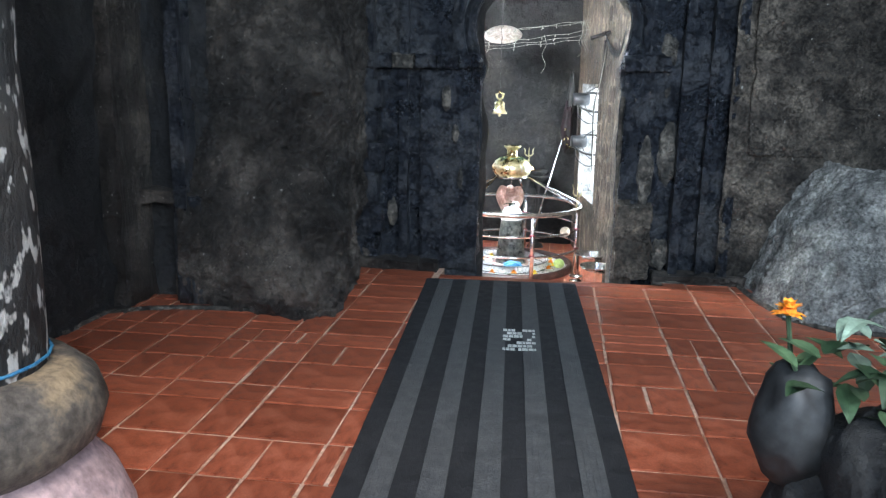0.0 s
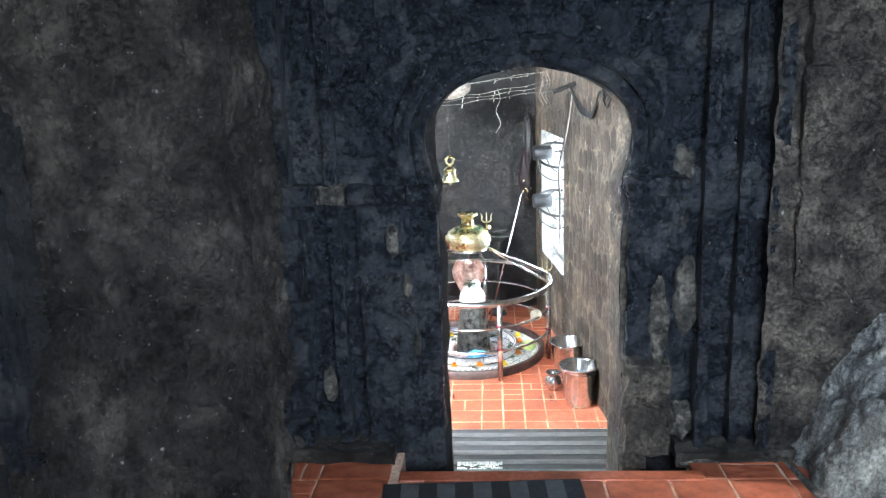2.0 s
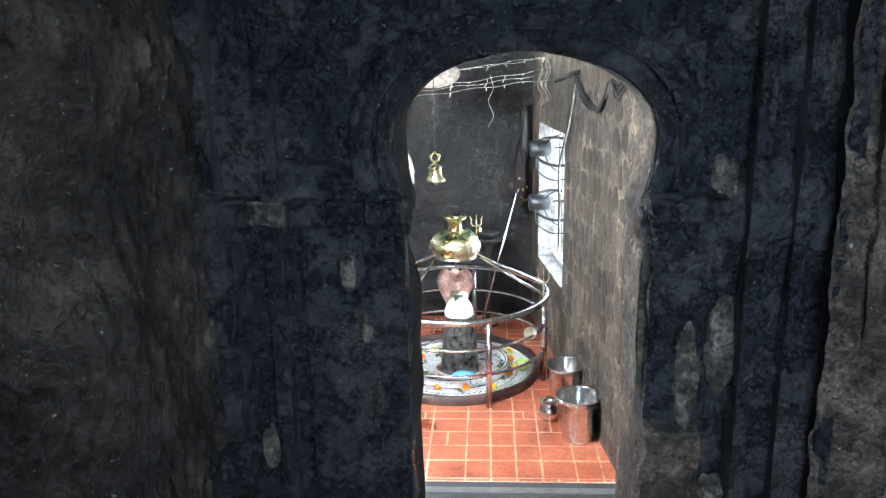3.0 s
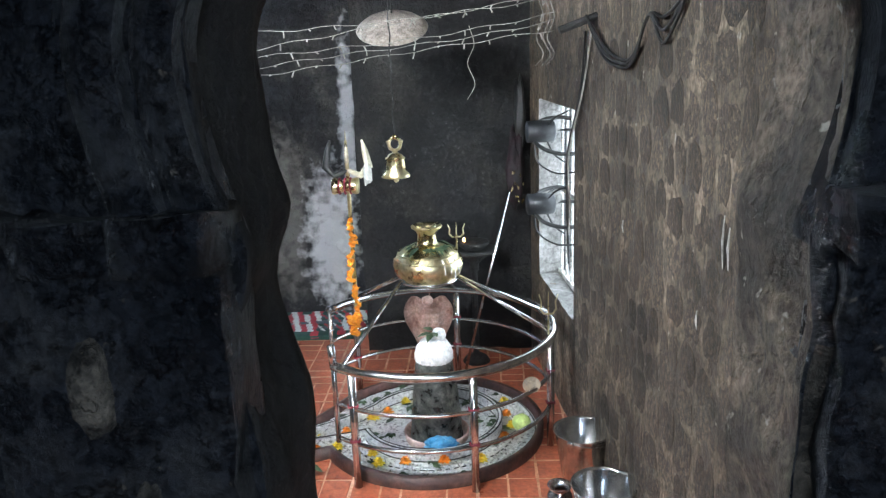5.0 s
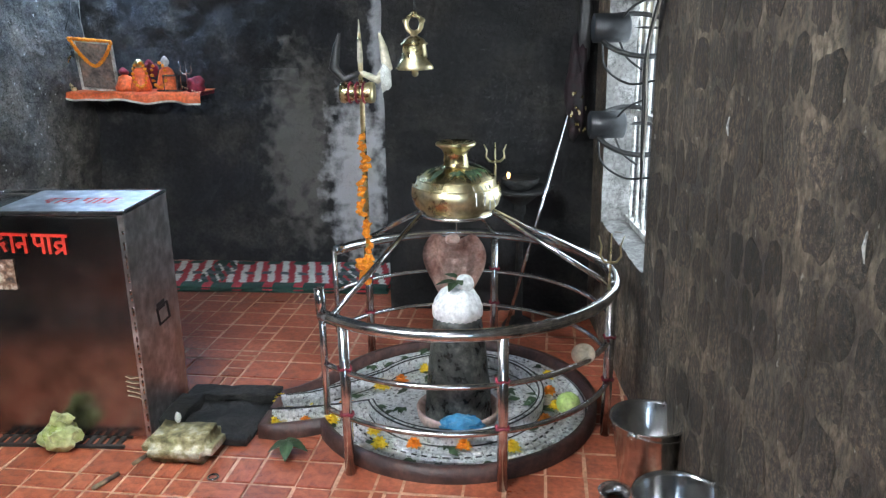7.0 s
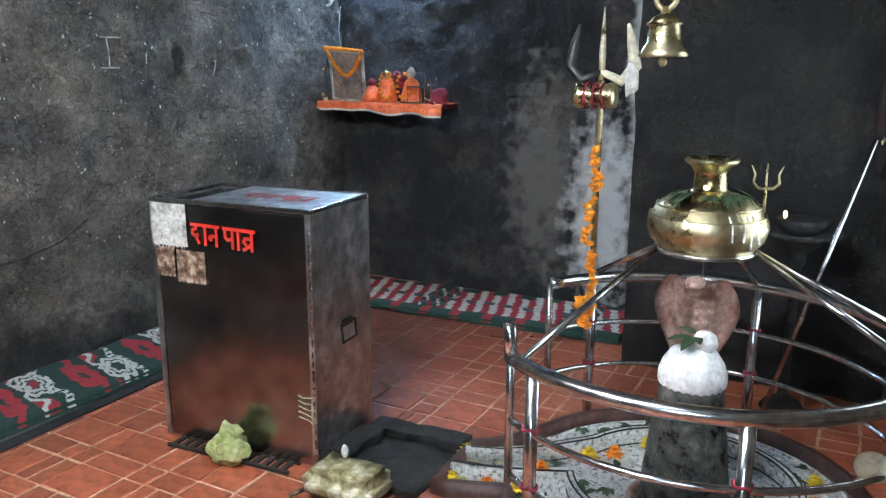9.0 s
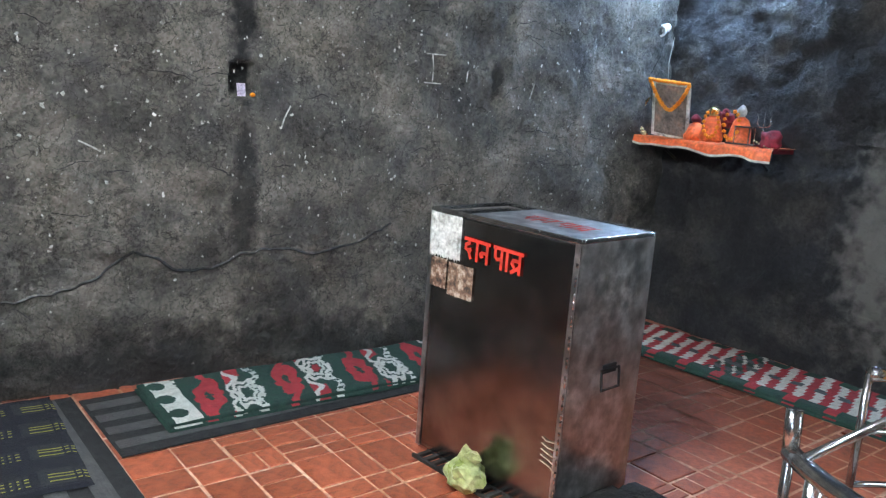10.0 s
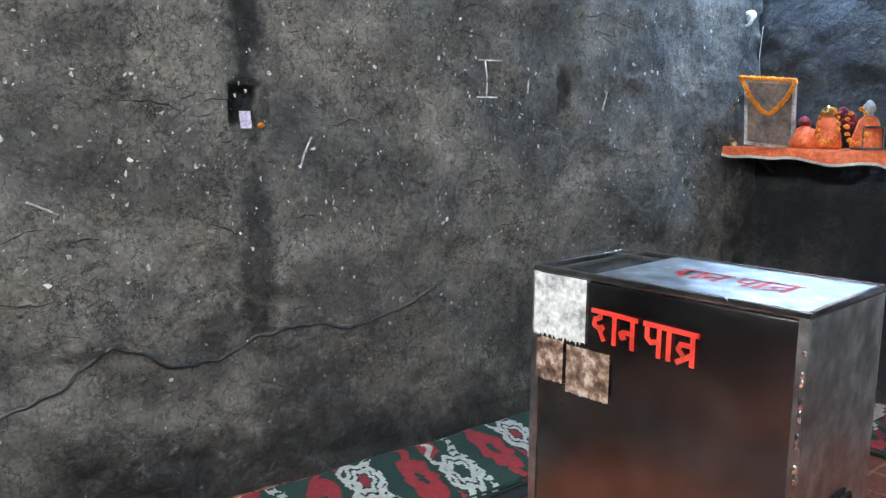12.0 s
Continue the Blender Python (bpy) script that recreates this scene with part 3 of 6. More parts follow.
def right_wall():
    bm = bmesh.new()
    th = 0.13
    spans = [(5.2, WY0, ZF - 0.05, CEIL_IN + 0.05), (WY1, 8.95, ZF - 0.05, CEIL_IN + 0.05), (WY0, WY1, ZF - 0.05, WZ0), (WY0, WY1, WZ1, CEIL_IN + 0.05)]
    for y0, y1, z0, z1 in spans:
        nu, nv = max(3, int((y1 - y0) / 0.045)), max(3, int((z1 - z0) / 0.05))
        rough_sheet(bm, lambda u, v: (right_x(y0 + (y1 - y0) * u), y0 + (y1 - y0) * u, z0 + (z1 - z0) * v), nu, nv, 0.0, 2.6, (-1, 0, 0), 13.0)
        rough_sheet(bm, lambda u, v: (right_x(y0 + (y1 - y0) * u) + th, y0 + (y1 - y0) * u, z0 + (z1 - z0) * v), 3, 3, 0, 1, (1, 0, 0), 0)
    # reveals
    for y, sgn in ((WY0, 1), (WY1, -1)):
        rough_sheet(bm, lambda u, v: (right_x(y) + th * u, y, WZ0 + (WZ1 - WZ0) * v), 6, 10, 0, 1, (0, 1, 0))
    for z in (WZ0, WZ1):
        rough_sheet(bm, lambda u, v: (right_x(WY0 + (WY1 - WY0) * v) + th * u, WY0 + (WY1 - WY0) * v, z), 6, 10, 0, 1, (0, 0, 1))
    bmesh.ops.remove_doubles(bm, verts=bm.verts, dist=0.001)
    return structure("wall_right", bm, M_MORTAR, "rough stone masonry wall with worn mortar and a window", "wall", True)


wall_right = right_wall()

bm = bmesh.new()
rough_sheet(bm, lambda u, v: (-2.5 + 4.8 * u, 5.2 + 4.6 * v, CEIL_IN), 30, 30, 0.05, 2.0, (0, 0, 1), 1.0)
block(bm, -2.6, 2.5, 5.15, 9.9, CEIL_IN + 0.1, CEIL_IN + 0.3)
structure("ceiling_inner", bm, M_BACK, "smoke-blackened stone ceiling", "ceiling", True)

bm = bmesh.new()
block(bm, -2.6, 2.5, 4.86, 9.9, ZF - 0.3, ZF - 0.006)
floor_inner = structure("floor_inner", bm, M_GROUT, "red terracotta tiled floor with pale sandy joints", "floor")
bm = bmesh.new()
block(bm, -1.0, 3.2, 1.95, 4.67, -0.30, -0.006)
block(bm, -1.0, 0.5, 4.67, 5.0, -0.30, -0.006)
block(bm, 1.70, 3.2, 4.67, 5.0, -0.30, -0.006)
floor_porch = structure("floor_porch", bm, M_GROUT, "red terracotta tiled floor with pale sandy joints", "floor")
bm = bmesh.new()
block(bm, 0.45, 1.72, 4.66, 5.69, ZF - 0.1, ZS)
structure("step_inner", bm, M_GROUT, "stone step down inside the doorway", "step")
bm = bmesh.new()
for k in range(4):
    block(bm, -0.2, 2.3, 1.95 - 0.3 * (k + 1), 1.95 - 0.3 * k, -0.9, -0.18 * (k + 1))
structure("step_porch", bm, M_ROCK, "stone steps up to the porch", "step")
bm = bmesh.new()
block(bm, -60, 60, -60, 60, -1.2, -0.9)
structure("ground", bm, M_MOUND, "plain stony ground outside", "ground")

# ---------------------------------------------------------------- carved parts of the doorway wall
wall_door = bpy.data.objects["wall_doorway"]


def arch_line(grow, z0=1.08):
    pts = []
    for k in range(15):
        z = z0 + (1.32 - z0) * k / 14
        pts.append((half_open(z) + grow, z))
    for k in range(1, 17):
        a = math.pi / 2 * k / 16
        pts.append(((0.396 + grow) * math.cos(a) ** 0.9 if k < 16 else 0.0, 1.32 + (0.255 + grow) * math.sin(a)))
    return pts


def arch_band(grow0, grow1, y0, y1, name, mt):
    bm = bmesh.new()
    A, B = arch_line(grow0), arch_line(grow1)
    L = [(DOOR_X - w, z) for w, z in A] + [(DOOR_X + w, z) for w, z in reversed(A[:-1])]
    O = [(DOOR_X - w, z) for w, z in B] + [(DOOR_X + w, z) for w, z in reversed(B[:-1])]
    vs = []
    for (x, z), (xo, zo) in zip(L, O):
        j = 0.006 * noise.noise(Vector((x * 14, 0, z * 14)))
        vs.append([bm.verts.new((x, y1, z)), bm.verts.new((x, y0 + 0.012 + j, z)), bm.verts.new(((x + xo) / 2, y0 + j, (z + zo) / 2)), bm.verts.new((xo, y0 + 0.014 + j, zo)), bm.verts.new((xo, y1, zo))])
    for a, b in zip(vs, vs[1:]):
        for k in range(4):
            bm.faces.new((a[k], a[k + 1], b[k + 1], b[k]))
    return part(name, bm, mt, wall_door, "", True)


arch_band(0.004, 0.055, 4.835, 4.93, "arch_moulding", M_SOOT)
arch_band(0.065, 0.125, 4.815, 4.93, "arch_moulding", M_SOOT)


def rough_block(name, x0, x1, y0, y1, z0, z1, mt, parent, amp=0.012, seed=0.0):
    bm = bmesh.new()
    block(bm, x0, x1, y0, y1, z0, z1)
    big = max(x1 - x0, z1 - z0, y1 - y0)
    bmesh.ops.subdivide_edges(bm, edges=bm.edges, cuts=max(3, min(14, int(big / 0.035))), use_grid_fill=True)
    for v in bm.verts:
        d = noise.noise_vector(v.co * 11 + Vector((seed, 0, 0))) * amp + noise.noise_vector(v.co * 30) * amp * 0.35
        v.co += d
    return part(name, bm, mt, parent, "", True)


rough_block("door_pilaster", 0.36, 0.675, 4.82, 4.95, 0.0, 1.08, M_SOOT, wall_door, 0.014, 1)
rough_block("door_pilaster", 1.425, 1.58, 4.84, 4.95, 0.42, 1.08, M_SOOT, wall_door, 0.014, 2)
for k in range(5):
    rough_block("impost", 0.09 + 0.12 * k, 0.20 + 0.12 * k, 4.775 + 0.01 * (k % 2), 4.9, 1.085, 1.15, M_BROWNPATCH if k in (1,) else M_SOOT, wall_door, 0.012, k)
rough_block("jamb_foot", 1.42, 1.60, 4.79, 4.95, 0.0, 0.40, M_JAMB, wall_door, 0.022, 61)
rough_block("impost", 1.41, 1.64, 4.79, 4.9, 1.085, 1.16, M_SOOT, wall_door, 0.014, 7)
for x0, x1, y0 in ((0.02, 0.11, 4.80), (0.24, 0.29, 4.83), (1.70, 1.745, 4.80), (1.84, 1.875, 4.82), (1.955, 2.0, 4.79)):
    rough_block("fillet", x0, x1, y0, 4.93, 0.0, 2.35, M_SOOT, wall_door, 0.008, x0)
for k in range(6):
    rough_block("quoin", 0.0, 0.13 + 0.02 * (k % 2), 4.785, 4.93, 0.02 + 0.17 * k, 0.17 + 0.17 * k, M_SOOT, wall_door, 0.012, k + 20)
rough_block("plinth", 0.0, 0.47, 4.74, 4.95, -0.02, 0.05, M_ROCK, wall_door, 0.014, 31)
rough_block("plinth", 1.62, 2.15, 4.74, 4.95, -0.02, 0.04, M_ROCK, wall_door, 0.014, 32)


def bare_patch(cx, cz, rx, rz, y, seed, mt):
    """A scab of bare stone where the soot has flaked off."""
    bm = bmesh.new()
    rim, mid = [], []
    c = bm.verts.new((cx, y - 0.016, cz))
    for k in range(22):
        a = 2 * math.pi * k / 22
        r = 1 + 0.35 * noise.noise(Vector((math.cos(a) * 1.8 + seed, math.sin(a) * 1.8, seed)))
        rim.append(bm.verts.new((cx + rx * r * math.cos(a), y + 0.02, cz + rz * r * math.sin(a))))
        mid.append(bm.verts.new((cx + rx * r * 0.8 * math.cos(a), y - 0.012 + 0.006 * noise.noise(Vector((a * 3, seed, 0))), cz + rz * r * 0.8 * math.sin(a))))
    for k in range(22):
        j = (k + 1) % 22
        bm.faces.new((rim[k], rim[j], mid[j], mid[k]))
        bm.faces.new((mid[k], mid[j], c))
    part("bare_patch", bm, mt, wall_door, "", True)


for cx, cz, rx, rz, yy, sd in ((1.66, 0.66, 0.05, 0.16, 4.86, 1), (1.55, 0.58, 0.045, 0.2, 4.83, 2), (1.63, 1.12, 0.05, 0.17, 4.86, 3), (0.50, 0.93, 0.03, 0.07, 4.81, 4),
                               (0.55, 0.74, 0.022, 0.05, 4.81, 5), (0.58, 0.5, 0.015, 0.06, 4.81, 6), (0.20, 0.3, 0.03, 0.08, 4.85, 7), (1.66, 0.12, 0.05, 0.09, 4.86, 8)):
    bare_patch(cx, cz, rx, rz, yy, sd, M_BROWNPATCH)

rough_block("ashlar", 2.03, 2.75, 4.74, 4.88, 0.68, 1.55, M_ASHLAR, wall_door, 0.016, 41)
rough_block("ashlar", 2.03, 2.75, 4.74, 4.88, 1.56, 2.35, M_ASHLAR, wall_door, 0.016, 42)

bm = bmesh.new()
block(bm, 0.5, 1.70, 4.60, 4.675, -0.05, 0.003, 0.006)
part("nosing", bm, M_TILE, floor_porch)

# niche frame on the left of the porch
niche = bpy.data.objects["wall_niche"]
rough_block("niche_bar", -0.86, -0.50, 3.92, 4.06, 0.46, 0.52, M_ROCK, niche, 0.016, 3)
for x0, x1 in ((-0.56, -0.50), (-0.49, -0.43)):
    rough_block("niche_jamb", x0 - 0.04, x1 - 0.04, 3.90, 4.05, 0.0, 2.35 if x0 < -0.5 else 0.50, M_SOOT, niche, 0.014, x0)
rough_block("niche_jamb", -0.86, -0.77, 3.76, 4.05, 0.0, 2.35, M_ROCK, niche, 0.016, 9)
bm = bmesh.new()
sweep(bm, [(-0.85, 3.40, 0.0), (-0.84, 3.70, 0.0), (-0.69, 3.79, 0.0), (-0.5, 3.84, 0.0), (-0.28, 3.86, 0.0), (-0.05, 3.86, 0.0), (0.07, 3.96, 0.0), (0.11, 4.12, 0.0), (0.10, 4.32, 0.0), (0.06, 4.58, 0.0), (0.04, 4.76, 0.0), (0.47, 4.80, 0.0)], 0.016, 7)
sweep(bm, [(1.62, 4.75, 0.0), (2.05, 4.76, 0.0), (2.08, 4.5, 0.0), (2.14, 4.2, 0.0), (2.29, 4.05, 0.0), (2.6, 4.0, 0.0)], 0.018, 7)
structure("trim_cement", bm, M_BROWNPATCH, "rough cement fillet along the foot of the walls", "trim", True)

# ---------------------------------------------------------------- pillar and potted plant by the steps
pillar = thing("pillar", (-0.215, 2.10, -0.14), "round sooty pillar on a worn collar and pink base", "pillar", kind="structure")
part("shaft", lathe(bmesh.new(), [(0.20, 0.5), (0.205, 0.9), (0.195, 1.2), (0.21, 1.6), (0.2, 2.52)], 36), M_PILLAR, pillar, "black soot over flaking whitewash", True)
part("collar", lathe(bmesh.new(), [(0.20, 0.54), (0.25, 0.535), (0.30, 0.49), (0.318, 0.43), (0.30, 0.37), (0.25, 0.33), (0.2, 0.32)], 36), M_OCHRE, pillar, "worn grey and ochre stone collar", True)
part("foot", lathe(bmesh.new(), [(0.22, 0.36), (0.27, 0.32), (0.33, 0.24), (0.38, 0.1), (0.39, 0.0)], 36), M_PINK, pillar, "pale pink limewashed base", True)
part("thread", sweep(bmesh.new(), [(0.207 * math.cos(a / 20 * 2 * math.pi), 0.207 * math.sin(a / 20 * 2 * math.pi), 0.56) for a in range(20)], 0.004, 6, True), M_BLUEBAG, pillar, "thin blue thread")


def smooth(pts, n=8):
    """A Catmull-Rom line through the points."""
    P = [Vector(p) for p in pts]
    P = [P[0] * 2 - P[1]] + P + [P[-1] * 2 - P[-2]]
    out = []
    for a, b, c, d in zip(P, P[1:], P[2:], P[3:]):
        for k in range(n):
            t = k / n
            out.append(0.5 * (2 * b + (c - a) * t + (2 * a - 5 * b + 4 * c - d) * t * t + (3 * b - a - 3 * c + d) * t ** 3))
    return out + [P[-2]]


def lump(bm, at, size, seed, amp=0.2, sub=3):
    r = bmesh.ops.create_icosphere(bm, subdivisions=sub, radius=1.0)
    for v in r["verts"]:
        d = 1 + amp * noise.fractal(v.co * 1.6 + Vector((seed, 0, 0)), 0.9, 2.0, 3)
        v.co = Vector((at[0] + v.co.x * d * size[0], at[1] + v.co.y * d * size[1], at[2] + v.co.z * d * size[2]))
    return bm


def leaf_bm(bm, at, length, width, yaw, pitch, curl=0.3):
    m = Matrix.Translation(at) @ Euler((0, radians(-pitch), radians(yaw)), 'XYZ').to_matrix().to_4x4()
    rows = []
    for k in range(6):
        s = k / 5
        w = width * math.sin(math.pi * min(0.98, s ** 0.8 * 0.96 + 0.03)) / 2
        z = -curl * length * s * s
        rows.append([bm.verts.new(m @ Vector((s * length, -w, z + 0.12 * w))), bm.verts.new(m @ Vector((s * length, 0, z - 0.1 * w))), bm.verts.new(m @ Vector((s * length, w, z + 0.12 * w)))])
    for a, b in zip(rows, rows[1:]):
        for i in range(2):
            bm.faces.new((a[i], a[i + 1], b[i + 1], b[i]))
    return bm


def flower_bm(bm, at, r, seed):
    rnd = random.Random(seed)
    for ring, (n, tilt) in enumerate(((11, 12), (9, 38), (6, 65))):
        for k in range(n):
            yaw = 360 * k / n + rnd.uniform(-12, 12)
            leaf_bm(bm, (at[0], at[1], at[2] + 0.15 * r * ring), r * (1 - 0.17 * ring), r * 0.6, yaw, tilt + rnd.uniform(-8, 8), 0.25)
    lump(bm, (at[0], at[1], at[2] + r * 0.2), (r * 0.45, r * 0.45, r * 0.35), seed, 0.3, 1)
    return bm


plant = thing("potted_plant", (1.80, 2.10, 0.0), "leafy plant with an orange marigold in a dark lumpy pot", "plant")
part("pot", lump(bmesh.new(), (0.04, 0.0, 0.2), (0.25, 0.22, 0.33), 3.0, 0.22, 4), M_DARKSTONE, plant, "dark rough pot", True)
part("bag", lump(bmesh.new(), (-0.22, 0.13, 0.36), (0.08, 0.08, 0.13), 5.0, 0.2, 3), M_BLACK, plant, "black plastic planting bag", True)
part("bag_foot", lump(bmesh.new(), (-0.15, 0.14, 0.14), (0.1, 0.09, 0.2), 8.0, 0.25, 3), M_DARKSTONE, plant, "", True)
part("flower", flower_bm(bmesh.new(), (-0.255, 0.12, 0.595), 0.034, 4), M_ORANGE, plant, "orange marigold")
part("stem", sweep(bmesh.new(), [(-0.2, 0.12, 0.42), (-0.24, 0.12, 0.5), (-0.255, 0.12, 0.59)], 0.005, 6), M_LEAF, plant)
rnd = random.Random(11)
for k in range(70):
    dusty = k % 3 != 0
    bm = bmesh.new()
    px, pz = (rnd.uniform(-0.12, 0.25), rnd.uniform(0.46, 0.6)) if dusty else (rnd.uniform(-0.28, -0.05), rnd.uniform(0.43, 0.56))
    leaf_bm(bm, (px, 0.08 + rnd.uniform(-0.12, 0.1), pz), rnd.uniform(0.05, 0.10), rnd.uniform(0.03, 0.055), rnd.uniform(0, 360), rnd.uniform(-25, 50), 0.4)
    part("leaf", bm, M_PALELEAF if dusty else M_LEAF, plant)

# ---------------------------------------------------------------- mats


def striped_mat(name, x0, x1, y0, y1, z, stripes, along_y, label, turn=0.0, lettering=None):
    """A black ribbed mat with grey stripes, each stripe a raised band."""
    t = thing(name, ((x0 + x1) / 2, (y0 + y1) / 2, z), label, "mat", turn=turn)
    w, d = (x1 - x0), (y1 - y0)
    bm = bmesh.new()
    block(bm, -w / 2, w / 2, -d / 2, d / 2, 0, 0.007, 0.002)
    part("base", bm, M_MAT, t)
    span = w if along_y else d
    for k in range(stripes):
        c = -span / 2 + span * (k + 0.75) / (stripes + 0.5)
        h = span / (stripes + 0.5) * 0.25
        bm = bmesh.new()
        for i in range(4):
            a = c - h + 2 * h * i / 4
            b = a + h * 0.42
            if along_y:
                block(bm, a, b, -d / 2 + 0.012, d / 2 - 0.012, 0.006, 0.0105)
            else:
                block(bm, -w / 2 + 0.012, w / 2 - 0.012, a, b, 0.006, 0.0105)
        if along_y:
            block(bm, c - h, c + h, -d / 2 + 0.012, d / 2 - 0.012, 0.006, 0.009)
        else:
            block(bm, -w / 2 + 0.012, w / 2 - 0.012, c - h, c + h, 0.006, 0.009)
        part("stripe", bm, M_MATGREY, t)
    if lettering:
        cx, cy, lw, lh, turned = lettering
        bm = bmesh.new()
        rn = random.Random(3)
        for k in range(7):
            a = -lh / 2 + lh * k / 7
            s = 0.0
            while s < lw:
                seg = rn.uniform(0.008, 0.022)
                if rn.random() < 0.75:
                    if turned:
                        block(bm, cx + a, cx + a + lh / 11, cy - lw / 2 + s, cy - lw / 2 + min(lw, s + seg), 0.009, 0.0115)
                    else:
                        block(bm, cx - lw / 2 + s, cx - lw / 2 + min(lw, s + seg), cy + a, cy + a + lh / 11, 0.009, 0.0115)
                s += seg + 0.003
        part("worn_print", bm, M_RUGWHITE, t, "worn white printed mark")
    return t


striped_mat("runner_mat", 0.515, 1.285, 1.99, 4.585, 0.002, 5, True, "black runner mat with grey stripes on the tiles", 3.0, (0.09, 0.37, 0.13, 0.27, False))
striped_mat("step_mat", 0.62, 1.60, 4.78, 5.67, ZS + 0.002, 9, False, "black mat with grey stripes on the inner step", 0.0, (-0.30, 0.06, 0.22, 0.07, False))
striped_mat("front_runner_mat", -2.15, 0.30, 5.69, 6.27, ZF + 0.002, 4, False, "black runner mat with grey stripes along the front wall", 0.5)
striped_mat("wall_runner_mat", -2.12, -1.555, 6.28, 8.8, ZF + 0.002, 4, True, "black runner mat with grey stripes under the green rug", 1.0)


def woven(name, label, at, w, d, nu, nv, pattern, mats, turn=0.0, thick=0.018, ripple=0.006, fold=2):
    """A folded cloth: layers of a rippled slab whose faces take their yarn from pattern(u, v)."""
    t = thing(name, at, label, "rug", turn=turn)
    for layer in range(fold):
        bm = bmesh.new()
        top, low = [], []
        z0 = layer * thick
        inset = 0.012 * (fold - 1 - layer)
        for j in range(nv + 1):
            a, b = [], []
            for i in range(nu + 1):
                u, v = i / nu, j / nv
                x = (u - 0.5) * (w + inset) + 0.008 * noise.noise(Vector((v * 5, layer, 1)))
                y = (v - 0.5) * (d + inset) + 0.010 * noise.noise(Vector((u * 7, layer, 2)))
                r = ripple * (0.5 + noise.noise(Vector((x * 6, y * 6, layer + 0.5))))
                e = min(u, 1 - u) * w
                e = min(e, min(v, 1 - v) * d)
                drop = 0.008 * max(0.0, 1 - e / 0.02)
                a.append(bm.verts.new((x, y, z0 + thick + r - drop)))
                b.append(bm.verts.new((x, y, z0 + 0.001)))
            top.append(a)
            low.append(b)
        for j in range(nv):
            for i in range(nu):
                f = bm.faces.new((top[j][i], top[j][i + 1], top[j + 1][i + 1], top[j + 1][i]))
                f.material_index = pattern((i + 0.5) / nu, (j + 0.5) / nv)
        for i in range(nu):
            for row, k in ((0, 0), (nv, 0)):
                f = bm.faces.new((low[row][i], low[row][i + 1], top[row][i + 1], top[row][i]))
                f.material_index = 0
        for j in range(nv):
            for col in (0, nu):
                f = bm.faces.new((low[j][col], low[j + 1][col], top[j + 1][col], top[j][col]))
                f.material_index = 0
        part("fold", bm, mats, t, "", True)
    return t


def stripe_pattern(u, v):
    # 0 green 1 red 2 cream 3 slate
    s = (u * 22 + v * 1.5) % 1
    if v < 0.13:
        return 0 if int(u * 30) % 3 else 1
    if 0.42 < v < 0.52 and int(u * 66 + v * 6) % 4 < 2:
        return 3
    if v > 0.82 and int(u * 44) % 4 < 2:
        return 0
    if int(u * 11) % 5 == 4 and int(v * 14 + u * 90) % 3:
        return 0 if int(v * 9) % 2 else 3
    return 1 if s < 0.52 else 2


def flower_pattern(u, v):
    """Green ground; a cream end band with half discs, then slanted bands of red and cream blossom."""
    x = u * 6.4
    if x < 0.34:
        if x < 0.05:
            return 0
        return 0 if math.hypot(x - 0.15, (v * 3 % 1 - 0.5) * 0.34) < 0.10 else 2
    s = x - 0.34 - 0.28 * (v - 0.5)
    cell, k = int(s // 0.98), s % 0.98
    wave = 0.05 * math.sin(v * 15 + cell * 2)
    if 0.10 < k < 0.46:
        q = math.hypot((k - 0.28) / 0.17, (v - 0.42 - 0.1 * (cell % 2)) / 0.42)
        a = math.atan2(v - 0.42, k - 0.28)
        if q < 0.24 + 0.08 * math.sin(4 * a):
            return 0
        if q < 0.98 + 0.12 * math.sin(6 * a + cell):
            return 1
        return 1 if abs(k - 0.28 + wave) < 0.045 else 0
    if 0.50 < k < 0.92:
        cy = 0.34 + 0.3 * (cell % 2)
        q = math.hypot((k - 0.71) / 0.2, (v - cy) / 0.34)
        a = math.atan2((v - cy) / 0.34, (k - 0.71) / 0.2)
        rim = 0.92 + 0.13 * math.cos(6 * a + cell)
        if q < rim * 0.30:
            return 1 if cell % 2 else 0
        if rim * 0.40 < q < rim * 0.62 or rim * 0.74 < q < rim:
            return 2
        if abs(k - 0.56 + wave * 1.4) < 0.04 or (abs(k - 0.86 + wave) < 0.05 and math.hypot((k - 0.86 + wave) * 5.2, v * 9 % 1 - 0.5) > 0.22):
            return 2
        return 1 if q > 1.25 and k < 0.7 else 0
    return 0


def dash_pattern(u, v):
    """Dark ground, slate blocks, thin yellow dashes in threes."""
    g, seg = v * 4.0 % 1, u * 2.6 % 1
    if 0.30 < g < 0.66 and 0.10 < seg < 0.92:
        line = (g - 0.30) / 0.12 % 1 < 0.32
        if seg < 0.42:
            return 1 if line else 2
        return 1 if line and seg * 11 % 1 < 0.5 else (0 if seg * 11 % 1 > 0.6 else 2)
    return 2 if seg < 0.42 and 0.2 < g < 0.76 else 0


